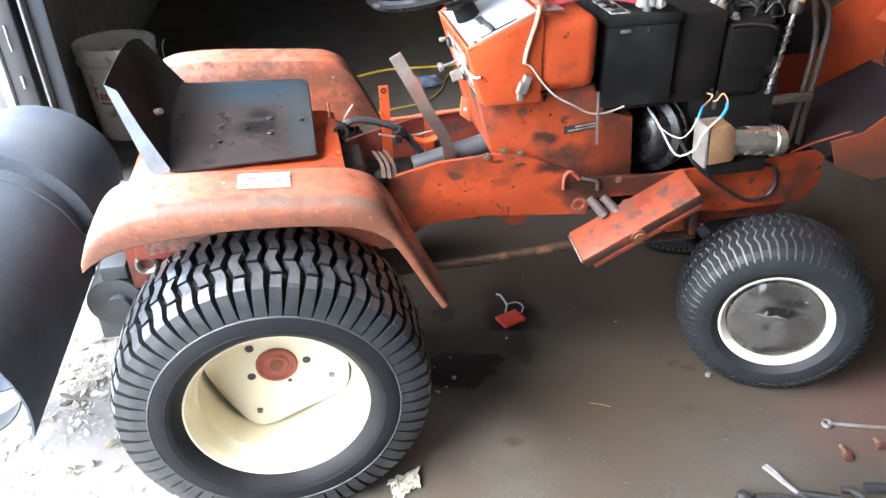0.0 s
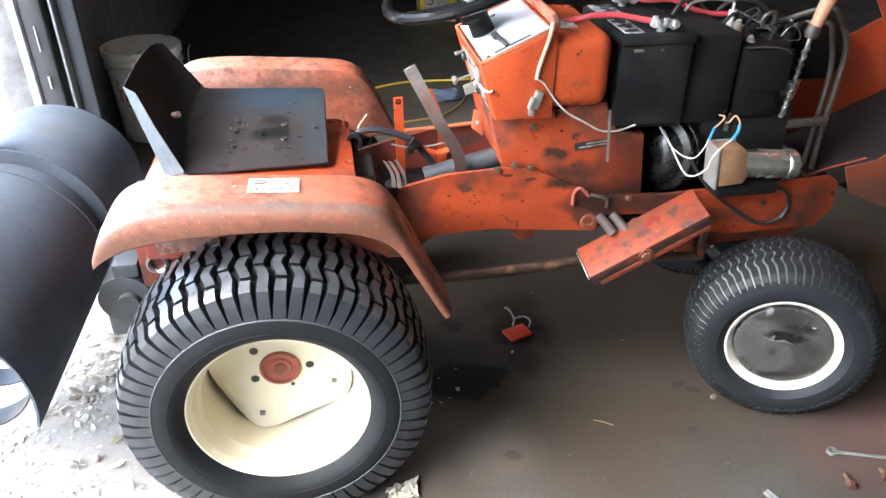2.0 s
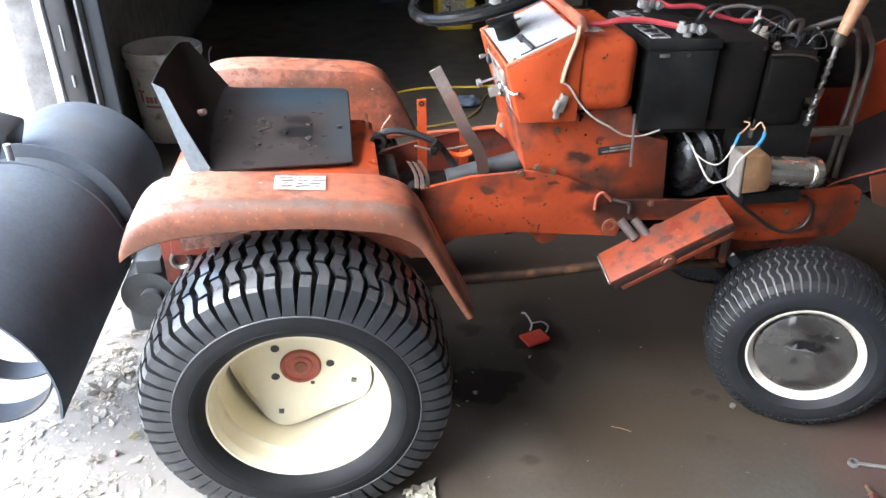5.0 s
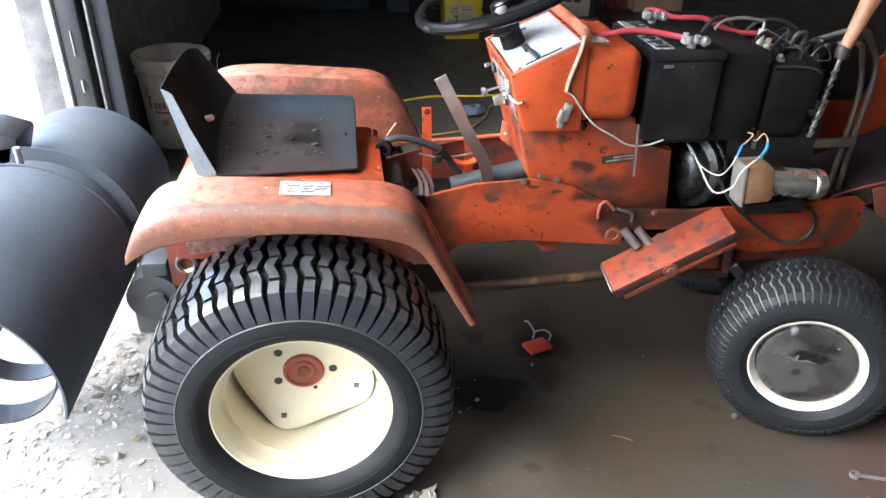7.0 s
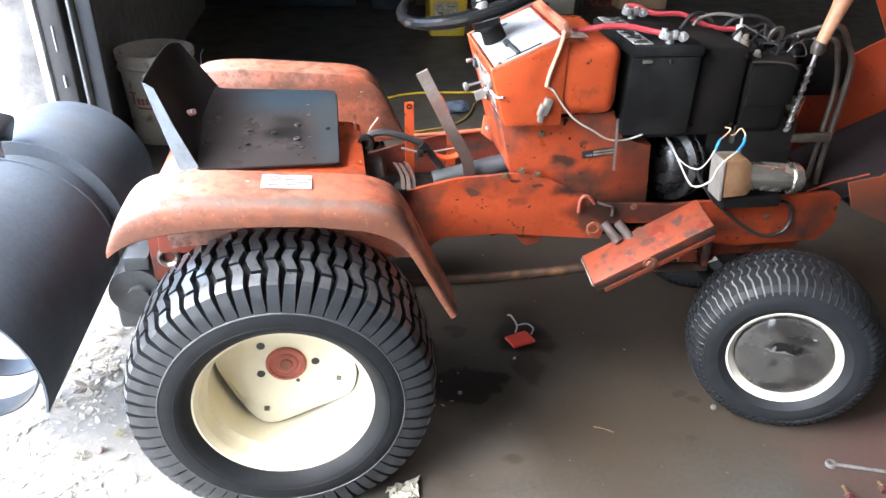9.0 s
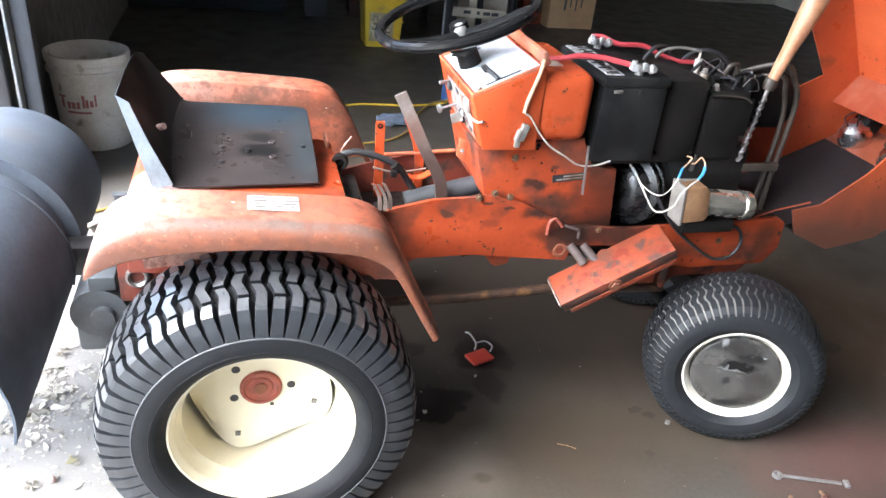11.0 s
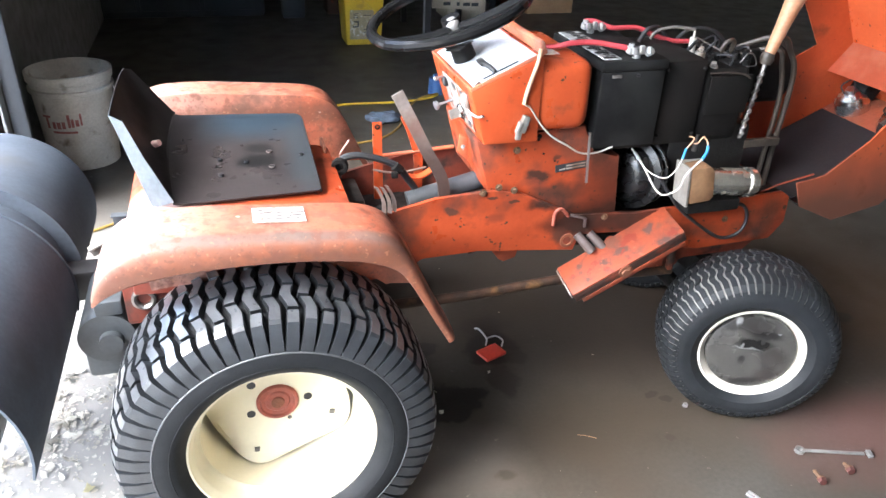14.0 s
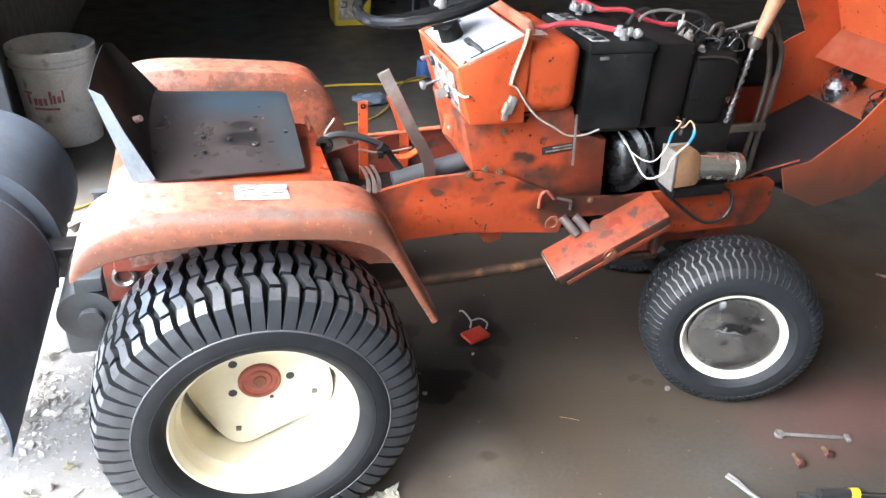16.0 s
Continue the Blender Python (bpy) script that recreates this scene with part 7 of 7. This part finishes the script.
loose_bolt(1.150, -0.087, 1.142, -0.120)
loose_bolt(1.234, -0.085, 1.228, -0.110)
loose_bolt(1.97, 0.52, 1.98, 0.49)
bm = B()
cyl(bm, (0.984, 0.179, 0.001), (0.984, 0.179, 0.009), 0.0065, seg=6)
solo("loose_nut", bm, TOOLSTEEL, "small pale nut lying on the floor", "nut")

scr = thing("scraper", (0.58, 0.50, 0), "red plastic scraper with a wire handle on the oily floor", "scraper")
bm = B()
box(bm, (0.578, 0.487, 0.010), (0.068, 0.05, 0.010), Matrix.Rotation(0.35, 3, "Z"), bev=0.004)
part("red_pad", bm, REDPAD, scr)
bm = B()
tube(bm, [(0.572, 0.515, 0.014), (0.580, 0.535, 0.022), (0.576, 0.585, 0.018), (0.571, 0.605, 0.008)], 0.0026)
tube(bm, [(0.612, 0.500, 0.016), (0.622, 0.520, 0.020), (0.610, 0.545, 0.018), (0.580, 0.538, 0.020)], 0.0022)
part("wire_handle", bm, GALV, scr)
bm = B()
rows = []
for i in range(13):
    r = []
    for j in range(10):
        q = Vector((i * 0.55, j * 0.55, 3))
        h = 0.003 + 0.017 * abs(noise.noise(q)) + 0.008 * abs(noise.noise(q * 2.7))
        r.append((0.190 + 0.060 * i / 12 + 0.012 * noise.noise(q + Vector((9, 0, 0))), -0.022 + 0.045 * j / 9 + 0.012 * i / 12 + 0.012 * noise.noise(q + Vector((0, 9, 0))), h))
    rows.append(r)
sheet(bm, rows, 0.001)
solo("paper_scrap", bm, PAPER, "crumpled scrap of pale paper on the floor", "litter")
bm = B()
tube(bm, [(0.675, 0.15, 0.003), (0.695, 0.14, 0.004), (0.715, 0.128, 0.003)], 0.0007, seg=6)
solo("straw", bm, CARD, "dry straw on the floor", "litter")


def leaf(bm, x, y, z, size, ang, lobes=5, curl=0.3):
    """A dry leaf: lobed, or a torn shred when lobes is below 4."""
    n = lobes * 4 if lobes > 3 else 7
    long = random.uniform(1.0, 2.2) if lobes < 4 else 1.0
    c = bm.verts.new((x, y, z + size * 0.12))
    ring = []
    t0, t1 = random.uniform(-curl, curl) * 0.6, random.uniform(-curl, curl) * 0.6
    ca, sa = math.cos(ang), math.sin(ang)
    for i in range(n):
        a = 2 * math.pi * i / n
        r = size * ((0.35 + 0.65 * abs(math.cos(lobes * a / 2)) ** 1.5) * random.uniform(0.8, 1.1) if lobes > 3 else random.uniform(0.22, 1.0))
        u, v = r * math.cos(a) * long, r * math.sin(a)
        ring.append(bm.verts.new((x + u * ca - v * sa, y + u * sa + v * ca, z + max(0.0, u * t0 + v * t1) + random.uniform(0, 0.25) * curl * size)))
    for i in range(n):
        bm.faces.new((c, ring[i], ring[(i + 1) % n]))


random.seed(11)
CLUMPS = [(-0.50 + random.gauss(0, 0.09), random.uniform(0.0, 0.9)) for k in range(14)]
bm = B()
for k in range(1500):
    if random.random() < 0.75:
        g = random.choice(CLUMPS)
        x, y = g[0] + random.gauss(0, 0.05), g[1] + random.gauss(0, 0.06)
    else:
        x, y = random.uniform(-0.85, -0.1), random.uniform(-0.5, 1.0)
    if x > -0.30 and y > -0.03:
        continue
    leaf(bm, x, y, 0.002, 0.0025 + 0.0105 * random.random() ** 2.5, random.uniform(0, 6.28), random.choice((2, 2, 2, 2, 3, 5)), 0.7)
for k in range(1500):
    x, y = -0.48 + random.gauss(0, 0.16), random.uniform(-0.2, 0.9)
    if x > -0.30 and y > -0.03:
        continue
    leaf(bm, x, y, 0.001, random.uniform(0.0015, 0.005), random.uniform(0, 6.28), 2, 0.8)
solo("leaf_litter", bm, LEAF, "crumbled pale dry leaves scattered by the doorway", "leaves", kind="stuff", smooth=20)
for x, y, s, mt in ((-0.506, 0.413, 0.038, LEAF), (-0.396, 0.25, 0.017, LEAFY), (-0.475, 0.478, 0.030, LEAF), (-0.46, 0.187, 0.018, LEAF), (-0.488, 0.64, 0.028, LEAF), (-0.503, 0.578, 0.024, LEAF), (-0.552, 0.367, 0.022, LEAF), (-0.583, 0.359, 0.020, LEAF)):
    bm = B()
    leaf(bm, x, y, 0.004, s, random.uniform(0, 6), 5 if mt is LEAF else 3, 0.5)
    bmesh.ops.solidify(bm, geom=bm.faces[:], thickness=0.0006)
    solo("dry_leaf", bm, mt, "curled dry lobed leaf on the concrete", "leaf", group="dry leaves", smooth=20)
bm = B()
bmesh.ops.create_icosphere(bm, subdivisions=2, radius=0.008)
bmesh.ops.translate(bm, verts=bm.verts[:], vec=(-0.425, 0.198, 0.008))
solo("red_scrap", bm, PINK, "tiny pink plastic scrap on the floor", "litter")

pliers = thing("pliers", (1.0, -0.17, 0), "chrome pliers with black grips lying on the floor", "pliers", group="hand tools")
for o in (0.0, 0.007):
    bm = B()
    tube(bm, [(0.955 + o, -0.108 + o * 0.4, 0.008), (0.962 + o, -0.130 + o * 0.6, 0.010), (0.970 + o * 0.5, -0.150, 0.009), (0.984, -0.186, 0.009)], 0.0042, seg=8)
    part("jaw", bm, TOOLSTEEL, pliers)
bm = B()
tube(bm, [(0.984, -0.186, 0.009), (1.02, -0.20, 0.009), (1.07, -0.225, 0.009), (1.10, -0.26, 0.009)], 0.008, seg=8)
part("grip", bm, BLACKHOSE, pliers)
bm = B()
tube(bm, [(0.984, -0.186, 0.009), (0.995, -0.22, 0.009), (1.01, -0.27, 0.009), (1.03, -0.31, 0.009)], 0.008, seg=8)
part("grip", bm, BLACKHOSE, pliers)
ratchet = thing("socket_ratchet", (0.92, -0.18, 0), "black-handled steel ratchet lying on the floor", "ratchet", group="hand tools")
bm = B()
lathe(bm, [(-0.011, 0.0), (-0.011, 0.010), (-0.006, 0.014), (0.006, 0.014), (0.010, 0.009), (0.011, 0.0)], (0.872, -0.172, 0.0125), (0, 0, 1), seg=20)
part("head", bm, BLACKMETAL, ratchet)
bm = B()
tube(bm, [(0.895, -0.176, 0.010), (0.94, -0.186, 0.010), (0.98, -0.200, 0.010)], 0.0075, curved=False, seg=10)
part("handle", bm, BLACKMETAL, ratchet)
driver = thing("screwdriver", (1.2, -0.22, 0), "screwdriver with a black handle and yellow band on the floor", "screwdriver", group="hand tools")
bm = B()
tube(bm, [(1.12, -0.203, 0.013), (1.185, -0.219, 0.013)], 0.011, curved=False, seg=12)
part("handle", bm, BLACKMETAL, driver)
bm = B()
tube(bm, [(1.185, -0.219, 0.013), (1.203, -0.2235, 0.013)], 0.0125, curved=False, seg=12)
part("handle_band", bm, YELLOW, driver, "yellow band")
bm = B()
tube(bm, [(1.203, -0.2235, 0.013), (1.31, -0.249, 0.006)], 0.004, curved=False, seg=8)
part("blade", bm, CHROME, driver)
bm = B()
tube(bm, [(1.075, -0.193, 0.008), (1.09, -0.20, 0.010), (1.105, -0.22, 0.008)], 0.007, seg=8)
solo("rubber_grommet", bm, BLACKHOSE, "small black rubber piece on the floor", "rubber piece")

random.seed(21)
bm = B()
for x, y, q in ((0.330, 0.382, 0.010), (0.385, 0.300, 0.010), (0.315, 0.262, 0.006), (0.338, 0.262, 0.006), (0.345, 0.350, 0.005), (0.362, 0.275, 0.004), (0.548, 0.420, 0.006), (0.392, 0.378, 0.004)):
    leaf(bm, x, y, 0.001, q, random.uniform(0, 6.28), 2, 0.9)
for k in range(70):
    x, y = random.uniform(-0.1, 2.4), random.uniform(-0.5, 2.2)
    if 0.9 < x < 1.25 and 0.0 < y < 0.3 or (x < 0.35 and y > -0.02):
        continue
    leaf(bm, x, y, 0.001, random.uniform(0.0010, 0.0034), random.uniform(0, 6.28), 2, 0.9)
solo("floor_grit", bm, PAPER, "tiny pale grit and crumbs scattered on the concrete", "litter", kind="stuff", smooth=20)
